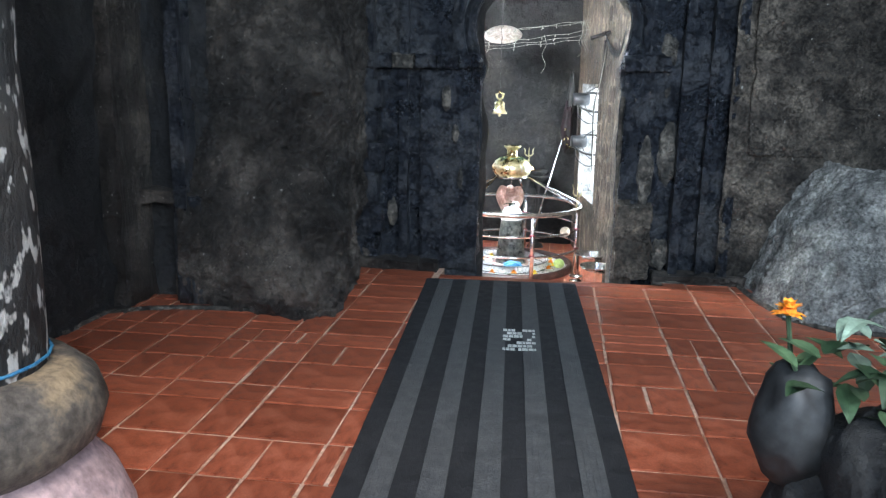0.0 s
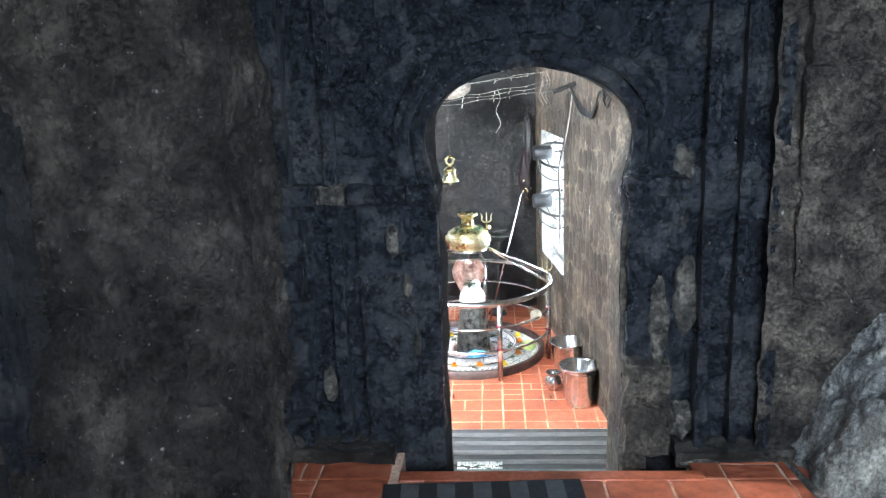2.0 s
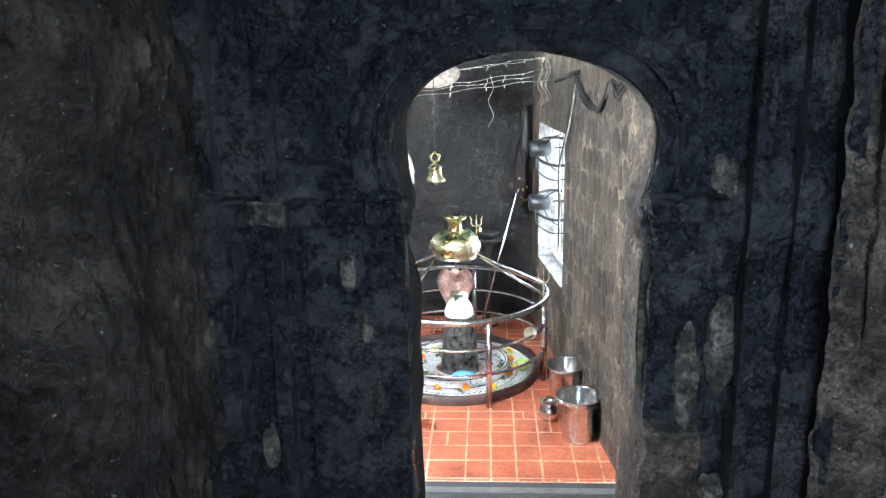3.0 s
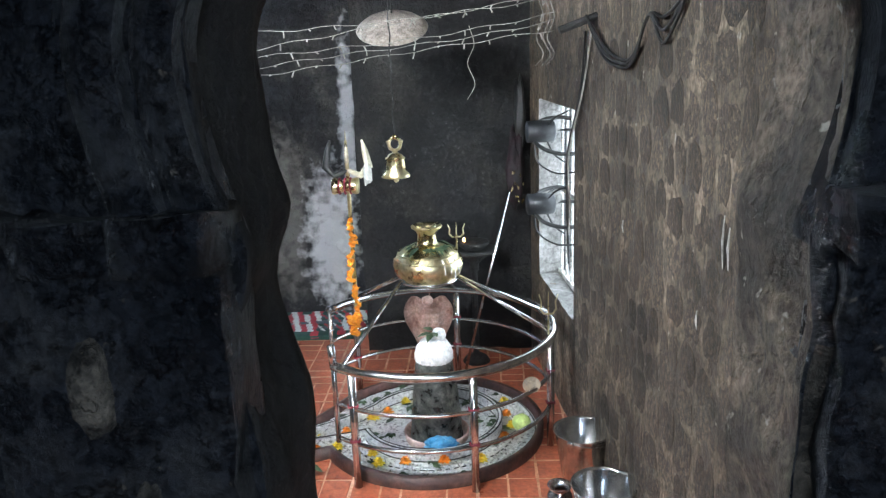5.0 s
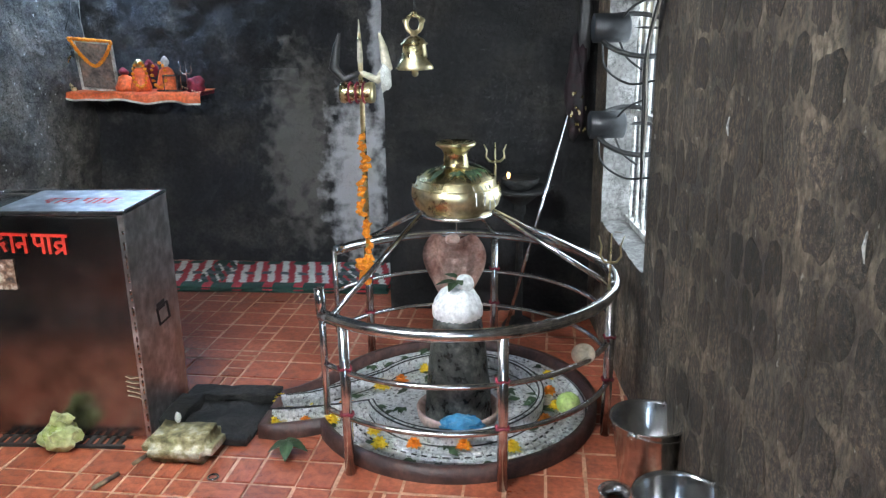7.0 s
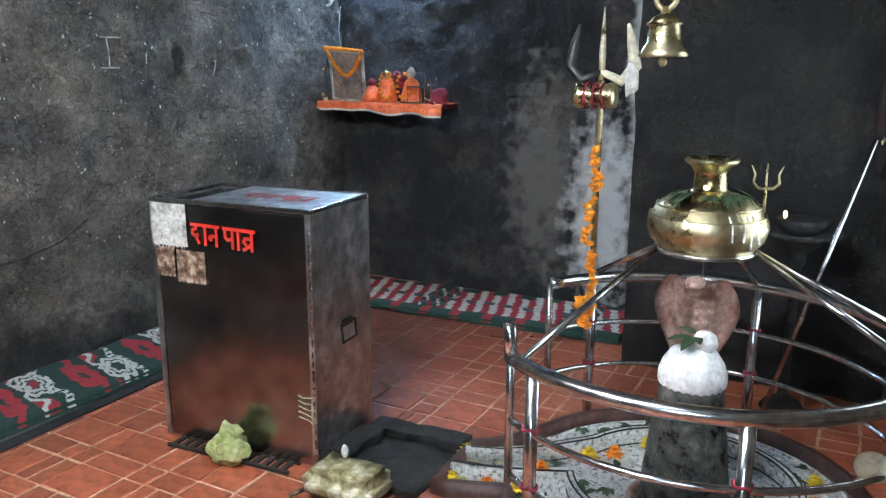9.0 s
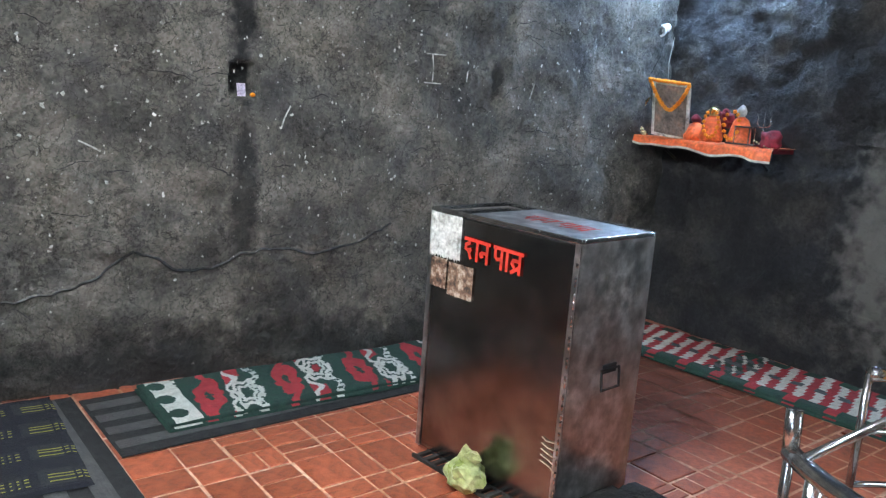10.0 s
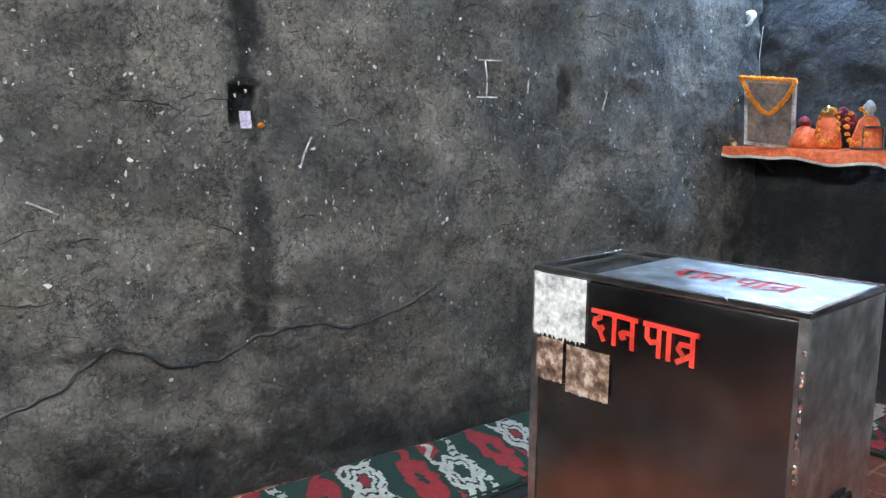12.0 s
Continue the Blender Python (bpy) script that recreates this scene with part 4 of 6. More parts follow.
RUGS = [M_RUGGREEN, M_RUGRED, M_RUGWHITE, M_RUGGREY]
woven("striped_rug", "red and cream striped woollen rug folded along the wall", (-0.83, 9.25, ZF + 0.002), 1.9, 0.52, 130, 30, stripe_pattern, RUGS, 3.0)
woven("flowered_rug", "dark green woollen rug with red and cream flowers, folded", (-1.835, 7.64, ZF + 0.013), 2.3, 0.44, 330, 64, flower_pattern, RUGS, 89.0)
woven("dark_mat", "navy woollen mat with small yellow dashes", (-1.78, 5.86, ZF + 0.016), 0.62, 0.80, 90, 120, dash_pattern, [M_NAVY, M_DULLYELLOW, M_NAVYGREY], 88.0, 0.006, 0.003, 1)

# ---------------------------------------------------------------- shrine
CX, CY, RR = 0.70, 7.70, 0.635
RAIL_Z = 0.585


def ring_pts(r, z, a0, a1, n=56):
    return [(r * math.cos(radians(a0 + (a1 - a0) * k / n)), r * math.sin(radians(a0 + (a1 - a0) * k / n)), z) for k in range(n + 1)]


rail = thing("shrine_railing", (CX, CY, ZF), "round polished steel pipe railing with an opening, round the shrine", "railing")
A0, A1 = -130, 154
part("top_rail", sweep(bmesh.new(), ring_pts(RR, RAIL_Z, A0, A1), 0.022, 14), M_STEEL, rail, "thick polished steel pipe", True)
for z in (0.40, 0.225):
    part("lower_rail", sweep(bmesh.new(), ring_pts(RR, z, A0, A1), 0.0105, 8), M_STEEL, rail, "", True)
for a in (-120, -68.5, -16, 79, 136):
    x, y = RR * math.cos(radians(a)), RR * math.sin(radians(a))
    part("post", sweep(bmesh.new(), [(x, y, 0), (x, y, RAIL_Z)], 0.019, 12), M_STEEL, rail, "", True)
    for z in (0.225, 0.40):
        part("thread", sweep(bmesh.new(), [(x + 0.022 * math.cos(k * math.pi / 5), y + 0.022 * math.sin(k * math.pi / 5), z + 0.012 + 0.004 * (k % 3)) for k in range(10)], 0.005, 5, True), M_MAROON, rail, "red sacred thread")
for a, up in ((A0, 0.10), (A1, 0.0)):
    x, y = RR * math.cos(radians(a)), RR * math.sin(radians(a))
    part("end_post", sweep(bmesh.new(), [(x, y, 0.20), (x, y, RAIL_Z + up)], 0.0125, 10), M_STEEL, rail, "", True)
    if up:
        part("end_stub", sweep(bmesh.new(), [(x, y, RAIL_Z), (x - 0.005, y, RAIL_Z + up)], 0.019, 10), M_STEEL, rail, "", True)
PR, PZ = 0.142, 0.83
PX, PY = 0.005, 0.06
part("pot_ring", sweep(bmesh.new(), [(PX + PR * math.cos(k * math.pi / 16), PY + PR * math.sin(k * math.pi / 16), PZ) for k in range(32)], 0.009, 8, True), M_STEEL, rail, "", True)
for a, b in ((-124, 200), (-14, 10), (12, 30), (136, 150)):
    part("strut", sweep(bmesh.new(), [(PX + PR * math.cos(radians(b)), PY + PR * math.sin(radians(b)), PZ), (RR * math.cos(radians(a)), RR * math.sin(radians(a)), RAIL_Z + 0.018)], 0.0105, 8), M_STEEL, rail, "", True)
part("strut", sweep(bmesh.new(), [(PX + PR * math.cos(radians(70)), PY + PR * math.sin(radians(70)), PZ), (RR * math.cos(radians(79)), RR * math.sin(radians(79)), RAIL_Z)], 0.0105, 8), M_STEEL, rail, "", True)
bm = lathe(bmesh.new(), [(0, -0.004), (0.04, -0.004), (0.043, 0), (0.04, 0.004), (0, 0.004)], 28)
bmesh.ops.rotate(bm, verts=bm.verts, cent=(0, 0, 0), matrix=Matrix.Rotation(radians(90), 3, 'X'))
bmesh.ops.translate(bm, verts=bm.verts, vec=(1.205 - CX, 7.345 - CY, -0.25 - ZF))
part("disc", bm, M_BONE, rail, "pale round disc tied to the rail", True)


def small_trident(name, at, h, mt, label):
    t = thing(name, at, label, "trident")
    part("staff", sweep(bmesh.new(), [(0, 0, -0.06), (0, 0, h)], 0.006, 7, taper=[1, 0.4]), mt, t, "", True)
    for s in (-1, 1):
        pts = [(0, 0, h * 0.35), (s * 0.022, 0, h * 0.36), (s * 0.038, 0, h * 0.5), (s * 0.034, 0, h * 0.72), (s * 0.046, 0, h * 0.95)]
        part("prong", sweep(bmesh.new(), pts, 0.005, 7, taper=[1, 1, 0.9, 0.7, 0.3]), mt, t, "", True)
    return t


small_trident("small_trident", (1.30, 7.53, ZF + RAIL_Z + 0.06), 0.17, M_BRASS, "small brass trident fixed to the railing")
small_trident("small_trident", (0.85, 7.90, 0.30), 0.12, M_BRASS, "small brass trident fixed beside the water pot")

# base: brown rim and silver plate in the shape of a keyhole with a spout towards the donation box


def keyhole(r, half, x_end, n=60, dy=-0.20):
    a0 = math.degrees(math.asin(min(0.95, half / r)))
    pts = []
    for k in range(n + 1):
        a = radians(-180 + a0 + 14 + (360 - 2 * a0 - 28) * k / n)
        pts.append((r * math.cos(a), r * math.sin(a)))
    w0 = pts[-1]
    for s in (0.25, 0.5, 0.75, 1.0):
        pts.append((w0[0] + (x_end - w0[0]) * s, w0[1] * (1 - s) ** 1.5 + (dy + half) * (1 - (1 - s) ** 1.5)))
    w1 = pts[0]
    for s in (1.0, 0.75, 0.5, 0.25):
        pts.append((w1[0] + (x_end - w1[0]) * s, w1[1] * (1 - s) ** 1.5 + (dy - half) * (1 - (1 - s) ** 1.5)))
    return pts


def slab(bm, outline, z0, z1, inset=0.0):
    lo = [bm.verts.new((x, y, z0)) for x, y in outline]
    hi = [bm.verts.new((x * (1 - inset), y * (1 - inset), z1)) for x, y in outline]
    n = len(outline)
    for k in range(n):
        bm.faces.new((lo[k], lo[(k + 1) % n], hi[(k + 1) % n], hi[k]))
    bm.faces.new(hi)
    return bm


def curb(bm, outline, width, z0, z1, closed=True):
    n = len(outline)
    P = [Vector((x, y)) for x, y in outline]
    rings = []
    for k in range(n):
        d = (P[(k + 1) % n] - P[k - 1])
        if not closed and k == 0:
            d = P[1] - P[0]
        if not closed and k == n - 1:
            d = P[-1] - P[-2]
        nrm = Vector((-d.y, d.x)).normalized() * width / 2
        a, b = P[k] + nrm, P[k] - nrm
        rings.append([bm.verts.new((a.x, a.y, z0)), bm.verts.new((a.x, a.y, z1 - 0.004)), bm.verts.new((P[k].x, P[k].y, z1)), bm.verts.new((b.x, b.y, z1 - 0.004)), bm.verts.new((b.x, b.y, z0))])
    for k in range(n if closed else n - 1):
        A, B = rings[k], rings[(k + 1) % n]
        for i in range(4):
            bm.faces.new((A[i], A[i + 1], B[i + 1], B[i]))
    return bm


base = thing("silver_shrine_base", (CX, CY, ZF), "silver-plated keyhole-shaped shrine base with brown rim, strewn with flowers", "shrine base")
part("brown_rim", curb(bmesh.new(), keyhole(0.57, 0.15, -0.72), 0.035, 0.0, 0.062), M_BROWNRIM, base, "dark red-brown cement rim", True)
part("plate", slab(bmesh.new(), keyhole(0.555, 0.135, -0.72), 0.0, 0.045, 0.004), M_SILVER, base, "embossed silver sheet")
inner = keyhole(0.36, 0.055, -0.71, 60)
part("channel_wall", curb(bmesh.new(), inner[:-4], 0.02, 0.04, 0.115, False), M_SILVER, base, "raised embossed frieze", True)
part("channel_wall", curb(bmesh.new(), inner[60:65], 0.02, 0.04, 0.105, False), M_SILVER, base, "", True)
part("channel_wall", curb(bmesh.new(), inner[65:] + inner[:1], 0.02, 0.04, 0.105, False), M_SILVER, base, "", True)
# dark strips that stand for the shade in the frieze's recesses
for dz in (0.052, 0.112):
    for off in (-0.012, 0.012):
        line = [(x * (1 + off * 2.2), y * (1 + off * 2.2), dz) for x, y in keyhole(0.36, 0.055, -0.71, 60)]
        part("groove", sweep(bmesh.new(), line[:61], 0.0035, 5), M_DARKSTONE, base)
        part("groove", sweep(bmesh.new(), line[60:65], 0.0035, 5), M_DARKSTONE, base)
        part("groove", sweep(bmesh.new(), line[65:] + line[:1], 0.0035, 5), M_DARKSTONE, base)
for r0 in (0.545, 0.44):
    part("groove", sweep(bmesh.new(), ring_pts(r0, 0.045, -160, 160, 60), 0.004, 5), M_DARKSTONE, base)
for r0 in (0.535, 0.475, 0.415, 0.30, 0.25):
    part("embossed_ring", sweep(bmesh.new(), ring_pts(r0, 0.046, -160, 160, 60), 0.006, 6), M_SILVER, base, "", True)
rnd = random.Random(21)
for ring_r, n, hgt in ((0.348, 44, 0.085), (0.50, 70, 0.047), (0.44, 60, 0.046)):
    bm = bmesh.new()
    for k in range(n):
        a = radians(-160 + 320 * k / n)
        lump(bm, (ring_r * math.cos(a), ring_r * math.sin(a), hgt), (0.011, 0.011, 0.008), k, 0.2, 1)
    tagged(part("bead_band", bm, M_SILVER, base, "", True), kind="stuff")

for ob in base.children:
    if not ob.name.startswith("brown_rim"):
        ob.location.z -= 0.03      # the plate lies low inside its rim

linga = thing("stone_linga", (0.732, 7.54, ZF), "dark stone pillar with a white ribbed cap in a copper bowl", "shrine stone")
part("bowl", lathe(bmesh.new(), [(0.12, 0.016), (0.14, 0.016), (0.162, 0.05), (0.168, 0.085), (0.16, 0.092), (0.15, 0.075), (0.125, 0.04)], 36), M_COPPER, linga, "copper bowl ring", True)
bm = lathe(bmesh.new(), [(0.136, 0.012)] + [(0.135 - 0.043 * (k / 14) ** 1.4, 0.02 + 0.455 * k / 14) for k in range(15)] + [(0.08, 0.486), (0, 0.49)], 40)
for v in bm.verts:
    v.co += v.co.normalized() * 0.006 * noise.fractal(v.co * 14, 0.9, 2, 4)
part("shaft", bm, M_LINGA, linga, "", True)
bm = bmesh.new()
prof = [(0.09, 0.470), (0.097, 0.482), (0.096, 0.51), (0.086, 0.54), (0.066, 0.572), (0.035, 0.59), (0, 0.594)]
lathe(bm, prof, 144)
for v in bm.verts:
    r = math.hypot(v.co.x, v.co.y)
    if r > 0.02:
        f = 1 + 0.022 * math.sin(24 * math.atan2(v.co.y, v.co.x) + v.co.z * 60)
        v.co.x *= f
        v.co.y *= f
part("cap", bm, M_CHALK, linga, "white ribbed metal cap", True)
part("cap_knob", lump(bmesh.new(), (0.028, 0.0, 0.603), (0.036, 0.036, 0.036), 2, 0.05, 3), M_CHALK, linga, "", True)
part("leaf", leaf_bm(leaf_bm(leaf_bm(leaf_bm(bmesh.new(), (0.0, -0.02, 0.618), 0.08, 0.045, 200, 10), (0.0, -0.02, 0.622), 0.07, 0.04, 250, -5), (0.0, -0.01, 0.628), 0.06, 0.04, 150, 20), (0, -0.02, 0.622), 0.05, 0.035, 300, 10), M_LEAF, linga)
part("bag", lump(bmesh.new(), (0.03, -0.15, 0.085), (0.09, 0.04, 0.04), 6, 0.35, 3), M_BLUEBAG, linga, "crumpled blue plastic bag")

# cobra hood behind the cap
cobra = thing("cobra_hood", (0.702, 7.72, ZF), "copper-coloured metal cobra hood rising behind the shrine stone", "statue")
bm = bmesh.new()
rows = []
for j in range(61):
    v = j / 60
    z = 0.18 + 0.573 * v
    if v < 0.45:
        w = 0.045 + 0.01 * v
    else:
        q = (v - 0.45) / 0.55
        w = 0.05 + 0.078 * math.sin(math.pi * min(1, q ** 1.5 * 0.84))
    row = []
    for i in range(17):
        u = i / 8 - 1
        notch = -0.03 * (1 - abs(u)) ** 2 * max(0, v - 0.92) / 0.08 if v > 0.92 else 0
        y = -0.035 * (1 - u * u) * (1 if v < 0.5 else 0.4) - 0.05 * max(0, v - 0.7) + 0.012 * math.cos(u * 9) * (v > 0.45) + 0.006 * math.sin(z * 190 - abs(u) * 9) * (0.25 + 0.75 * (abs(u) < 0.4))
        row.append(bm.verts.new((u * w, y, z + notch)))
    rows.append(row)
for a, b in zip(rows, rows[1:]):
    for i in range(16):
        bm.faces.new((a[i], a[i + 1], b[i + 1], b[i]))
bmesh.ops.solidify(bm, geom=bm.faces[:], thickness=0.014)
lump(bm, (0, -0.075, 0.748), (0.03, 0.045, 0.02), 1, 0.1, 2)
cob = part("hood", bm, M_COPPER, cobra, "", True)
part("foot", lathe(bmesh.new(), [(0.0, 0.05), (0.05, 0.05), (0.05, 0.2), (0, 0.2)], 16), M_COPPER, cobra, "", True)

pot = thing("brass_water_pot", (CX + PX, CY + PY, ZF + PZ), "round brass water pot with green leaves standing in a steel ring", "pot")
part("vessel", lathe(bmesh.new(), [(0, -0.02), (0.09, -0.015), (0.135, 0.0), (0.168, 0.035), (0.180, 0.075), (0.176, 0.105), (0.162, 0.118), (0.155, 0.135), (0.115, 0.165), (0.06, 0.18), (0.05, 0.19), (0.047, 0.235), (0.058, 0.255), (0.077, 0.268), (0.08, 0.275), (0.074, 0.281), (0.056, 0.272), (0.046, 0.245), (0.045, 0.2)], 48), M_BRASS, pot, "", True)
for z, r in ((0.112, 0.171), (0.14, 0.152)):
    part("band", sweep(bmesh.new(), [(r * math.cos(k * math.pi / 24), r * math.sin(k * math.pi / 24), z) for k in range(48)], 0.004, 6, True), M_BRASS, pot, "", True)
for k in range(26):
    a = rnd.uniform(0, 360)
    bm = bmesh.new()
    leaf_bm(bm, (0.085 * math.cos(radians(a)), 0.085 * math.sin(radians(a)), 0.172 + rnd.uniform(0, 0.012)), rnd.uniform(0.05, 0.085), 0.034, a + rnd.uniform(-50, 50), rnd.uniform(-30, -10), 0.25)
    part("leaf", bm, M_LEAF, pot)
for k in range(4):
    a = radians(-62 + k * 11 + rnd.uniform(-4, 4))
    z0 = 0.10 - rnd.uniform(0, 0.03)
    part("white_streak", sweep(bmesh.new(), smooth([(0.158 * math.cos(a), 0.158 * math.sin(a), 0.13), (0.178 * math.cos(a + 0.03), 0.178 * math.sin(a + 0.03), z0), (0.182 * math.cos(a + rnd.uniform(-0.1, 0.1)), 0.182 * math.sin(a), z0 - 0.04)]), 0.0025, 5), M_CHALK, pot, "smear of white paste")
part("drip_chain", sweep(bmesh.new(), [(0, 0, -0.02), (0, 0, -0.14)], 0.0025, 6), M_STEEL, pot)

# flowers, leaves and fruit on the base
for k, (x, y, yellow) in enumerate([(-0.025, 7.595, 1), (0.09, 7.609, 1), (0.247, 7.619, 0), (0.008, 7.41, 1), (0.128, 7.433, 0), (0.227, 7.456, 1), (0.417, 7.391, 1), (0.368, 7.776, 1), (0.444, 7.833, 0), (0.529, 7.967, 1), (0.905, 8.03, 1), (1.087, 7.95, 1), (1.123, 7.668, 1), (1.078, 7.549, 0), (1.094, 7.802, 0), (0.588, 7.313, 0), (0.778, 7.318, 0), (0.957, 7.326, 1), (0.458, 7.299, 1)]):
    t = thing("marigold", (x, y, ZF + 0.022), "%s marigold flower head on the silver plate" % ("yellow" if yellow else "orange"), "flower", "flowers on the shrine base")
    part("petals", flower_bm(bmesh.new(), (0, 0, 0.012), rnd.uniform(0.030, 0.040), k), M_YELLOW if yellow else M_ORANGE, t)
leaves = thing("scattered_leaves", (CX, CY, ZF + 0.02), "dark green bel leaves scattered over the silver base", "leaves")
for k in range(64):
    a, r = rnd.uniform(-178, 178), rnd.uniform(0.22, 0.53)
    bm = bmesh.new()
    x, y = r * math.cos(radians(a)), r * math.sin(radians(a))
    for d in (-40, 0, 40):
        leaf_bm(bm, (x, y, 0.005), rnd.uniform(0.035, 0.055), 0.026, a * 3 + d + k * 50, rnd.uniform(5, 25), 0.4)
    part("leaf", bm, M_LEAF, leaves)
lf = thing("leaf_sprig", (0.12, 7.24, ZF + 0.03), "green leaf sprig drooping over the brown rim", "leaves")
for d in (0, 60, 120, 200, 280):
    part("leaf", leaf_bm(bmesh.new(), (0, 0, 0.03), 0.08, 0.05, d, -5, 0.4), M_LEAF, lf)
fr = thing("green_fruit", (1.17, 7.66, ZF + 0.058), "pale green round fruit on the silver base", "fruit")
part("flesh", lump(bmesh.new(), (0, 0, 0), (0.05, 0.05, 0.045), 1, 0.05, 3), M_FRUIT, fr, "", True)
gp = thing("gilt_spout", (0.0, 7.50, ZF + 0.015), "small gilt-covered lip at the spout's end", "spout")
bm = bmesh.new()
block(bm, -0.012, 0.05, -0.06, 0.06, 0, 0.02, 0.005)
part("lip", bm, M_BRASS, gp)

# tall trident with drum and garland on the railing's far post
tri = thing("tall_trident", (0.275, 8.02, ZF), "tall brass trident with a small drum tied to the railing post", "trident")
part("staff", sweep(bmesh.new(), [(0, 0, 0.55), (0.0, 0, 1.44), (0.0, 0, 1.52)], 0.011, 10, taper=[1, 1, 0.6]), M_BRASS, tri, "", True)
part("blade", sweep(bmesh.new(), [(0, 0, 1.36), (0, 0, 1.42), (0, 0, 1.50), (0, 0, 1.575)], 0.013, 8, taper=[0.6, 1.0, 0.6, 0.1]), M_BONE, tri, "", True)
for s in (-1, 1):
    pts = [(0, 0, 1.36), (s * 0.07, 0, 1.33), (s * 0.115, 0, 1.38), (s * 0.10, 0, 1.46), (s * 0.085, 0, 1.52)]
    part("prong", sweep(bmesh.new(), pts, 0.017, 8, taper=[0.7, 1.1, 1.4, 1.0, 0.3]), M_BONE if s > 0 else M_BLACK, tri, "", True)
bm = lathe(bmesh.new(), [(0, -0.07), (0.042, -0.07), (0.045, -0.055), (0.032, -0.01), (0.032, 0.01), (0.045, 0.055), (0.042, 0.07), (0, 0.07)], 22)
bmesh.ops.rotate(bm, verts=bm.verts, cent=(0, 0, 0), matrix=Matrix.Rotation(radians(90), 3, 'Y'))
bmesh.ops.translate(bm, verts=bm.verts, vec=(-0.01, -0.03, 1.28))
drum = part("drum", bm, M_BRASS, tri, "small hourglass drum with red cord", True)
for dx in (-0.03, 0.0, 0.03):
    part("cord", sweep(bmesh.new(), [(-0.01 + dx, -0.03 + 0.042 * math.cos(q * math.pi / 6), 1.28 + 0.042 * math.sin(q * math.pi / 6)) for q in range(12)], 0.005, 5, True), M_MAROON, drum)
part("cloth_tail", lump(bmesh.new(), (0.11, -0.02, 1.34), (0.024, 0.02, 0.06), 9, 0.4, 2), M_RUGWHITE, tri, "knotted white rag")
gar = thing("marigold_garland", (0.275, 8.0, ZF), "orange marigold garland wound down the trident staff", "garland")
for k in range(44):
    z = 1.10 - 0.60 * k / 43 + rnd.uniform(-0.006, 0.006)
    if k % 7 == 5:
        continue
    bm = bmesh.new()
    r = rnd.uniform(0.010, 0.018)
    lump(bm, (0.010 * math.sin(k * 0.23) + rnd.uniform(-0.014, 0.014), rnd.uniform(-0.03, -0.012), z), (r, r, r * 0.75), k, 0.8, 2)
    part("flower", bm, M_ORANGE, gar)
for k in range(14):
    part("flower", lump(bmesh.new(), (rnd.uniform(-0.04, 0.04), rnd.uniform(-0.04, 0.0), 0.50 + rnd.uniform(-0.06, 0.05)), (0.02, 0.02, 0.015), k + 80, 0.8, 2), M_ORANGE, gar)

# bell, its chain and the round canopy above
bell = thing("brass_bell", (0.593, 7.509, 0.735), "brass temple bell hanging on a chain from the ceiling", "bell")
part("body", lathe(bmesh.new(), [(0.062, 0.0), (0.068, 0.004), (0.06, 0.018), (0.046, 0.04), (0.04, 0.085), (0.042, 0.09), (0.032, 0.105), (0.012, 0.115), (0.012, 0.13), (0, 0.132)], 32), M_BRASS, bell, "", True)
part("rim_band", sweep(bmesh.new(), [(0.043 * math.cos(q * math.pi / 12), 0.043 * math.sin(q * math.pi / 12), 0.088) for q in range(24)], 0.004, 6, True), M_BRASS, bell, "", True)
part("clapper", lump(bmesh.new(), (0, 0, -0.012), (0.012, 0.012, 0.014), 1, 0.05, 2), M_BRASS, bell, "", True)
part("hanger", sweep(bmesh.new(), [(0.027 * math.cos(q * math.pi / 8), 0, 0.155 + 0.03 * math.sin(q * math.pi / 8)) for q in range(16)], 0.008, 8, True), M_BRASS, bell, "", True)
for sx in (-1, 0, 1):
    part("knob", lump(bmesh.new(), (0.03 * sx, 0, 0.165 + 0.025 * (1 - abs(sx))), (0.011, 0.011, 0.011), sx, 0.05, 1), M_BRASS, bell, "", True)
chain = [(0.0 + 0.004 * math.sin(q * 1.7), 0.004 * math.cos(q * 2.1), 0.185 + (CEIL_IN - 0.735 - 0.185) * q / 30) for q in range(31)]
part("chain", sweep(bmesh.new(), chain, 0.0035, 5), M_WIRE, bell)
can = thing("hanging_canopy", (0.59, 7.68, 1.40), "round embossed pale bronze canopy disc hanging from the ceiling", "canopy")
part("disc", lathe(bmesh.new(), [(0.165, 0.0), (0.168, 0.006), (0.14, 0.03), (0.13, 0.032), (0.10, 0.05), (0.09, 0.052), (0.04, 0.066), (0, 0.07), (0.0, 0.066), (0.09, 0.046), (0.16, 0.004)], 44), M_BRONZE, can, "", True)
can.children[0].matrix_local = Matrix.Rotation(radians(27), 4, 'X')
part("rod", sweep(bmesh.new(), [(0, 0, 0.06), (0, 0, CEIL_IN - 1.38)], 0.005, 6), M_WIRE, can)

# ---------------------------------------------------------------- donation box
bx = thing("donation_box", (-0.802, 7.465, ZF), "tall dented steel sheet donation box with red lettering and torn stickers", "donation box", turn=4.4)
W2, D2, BH = 0.334, 0.196, 0.922
bm = bmesh.new()
block(bm, -W2, W2, -D2, D2, 0.012, BH - 0.02, 0.004)
part("body", bm, M_SHEET, bx)
bm = bmesh.new()
block(bm, -W2 - 0.003, W2 + 0.003, -D2 - 0.003, -D2 + 0.012, BH - 0.014, BH, 0.002)
block(bm, -W2 - 0.003, W2 + 0.003, D2 - 0.012, D2 + 0.003, BH - 0.014, BH, 0.002)
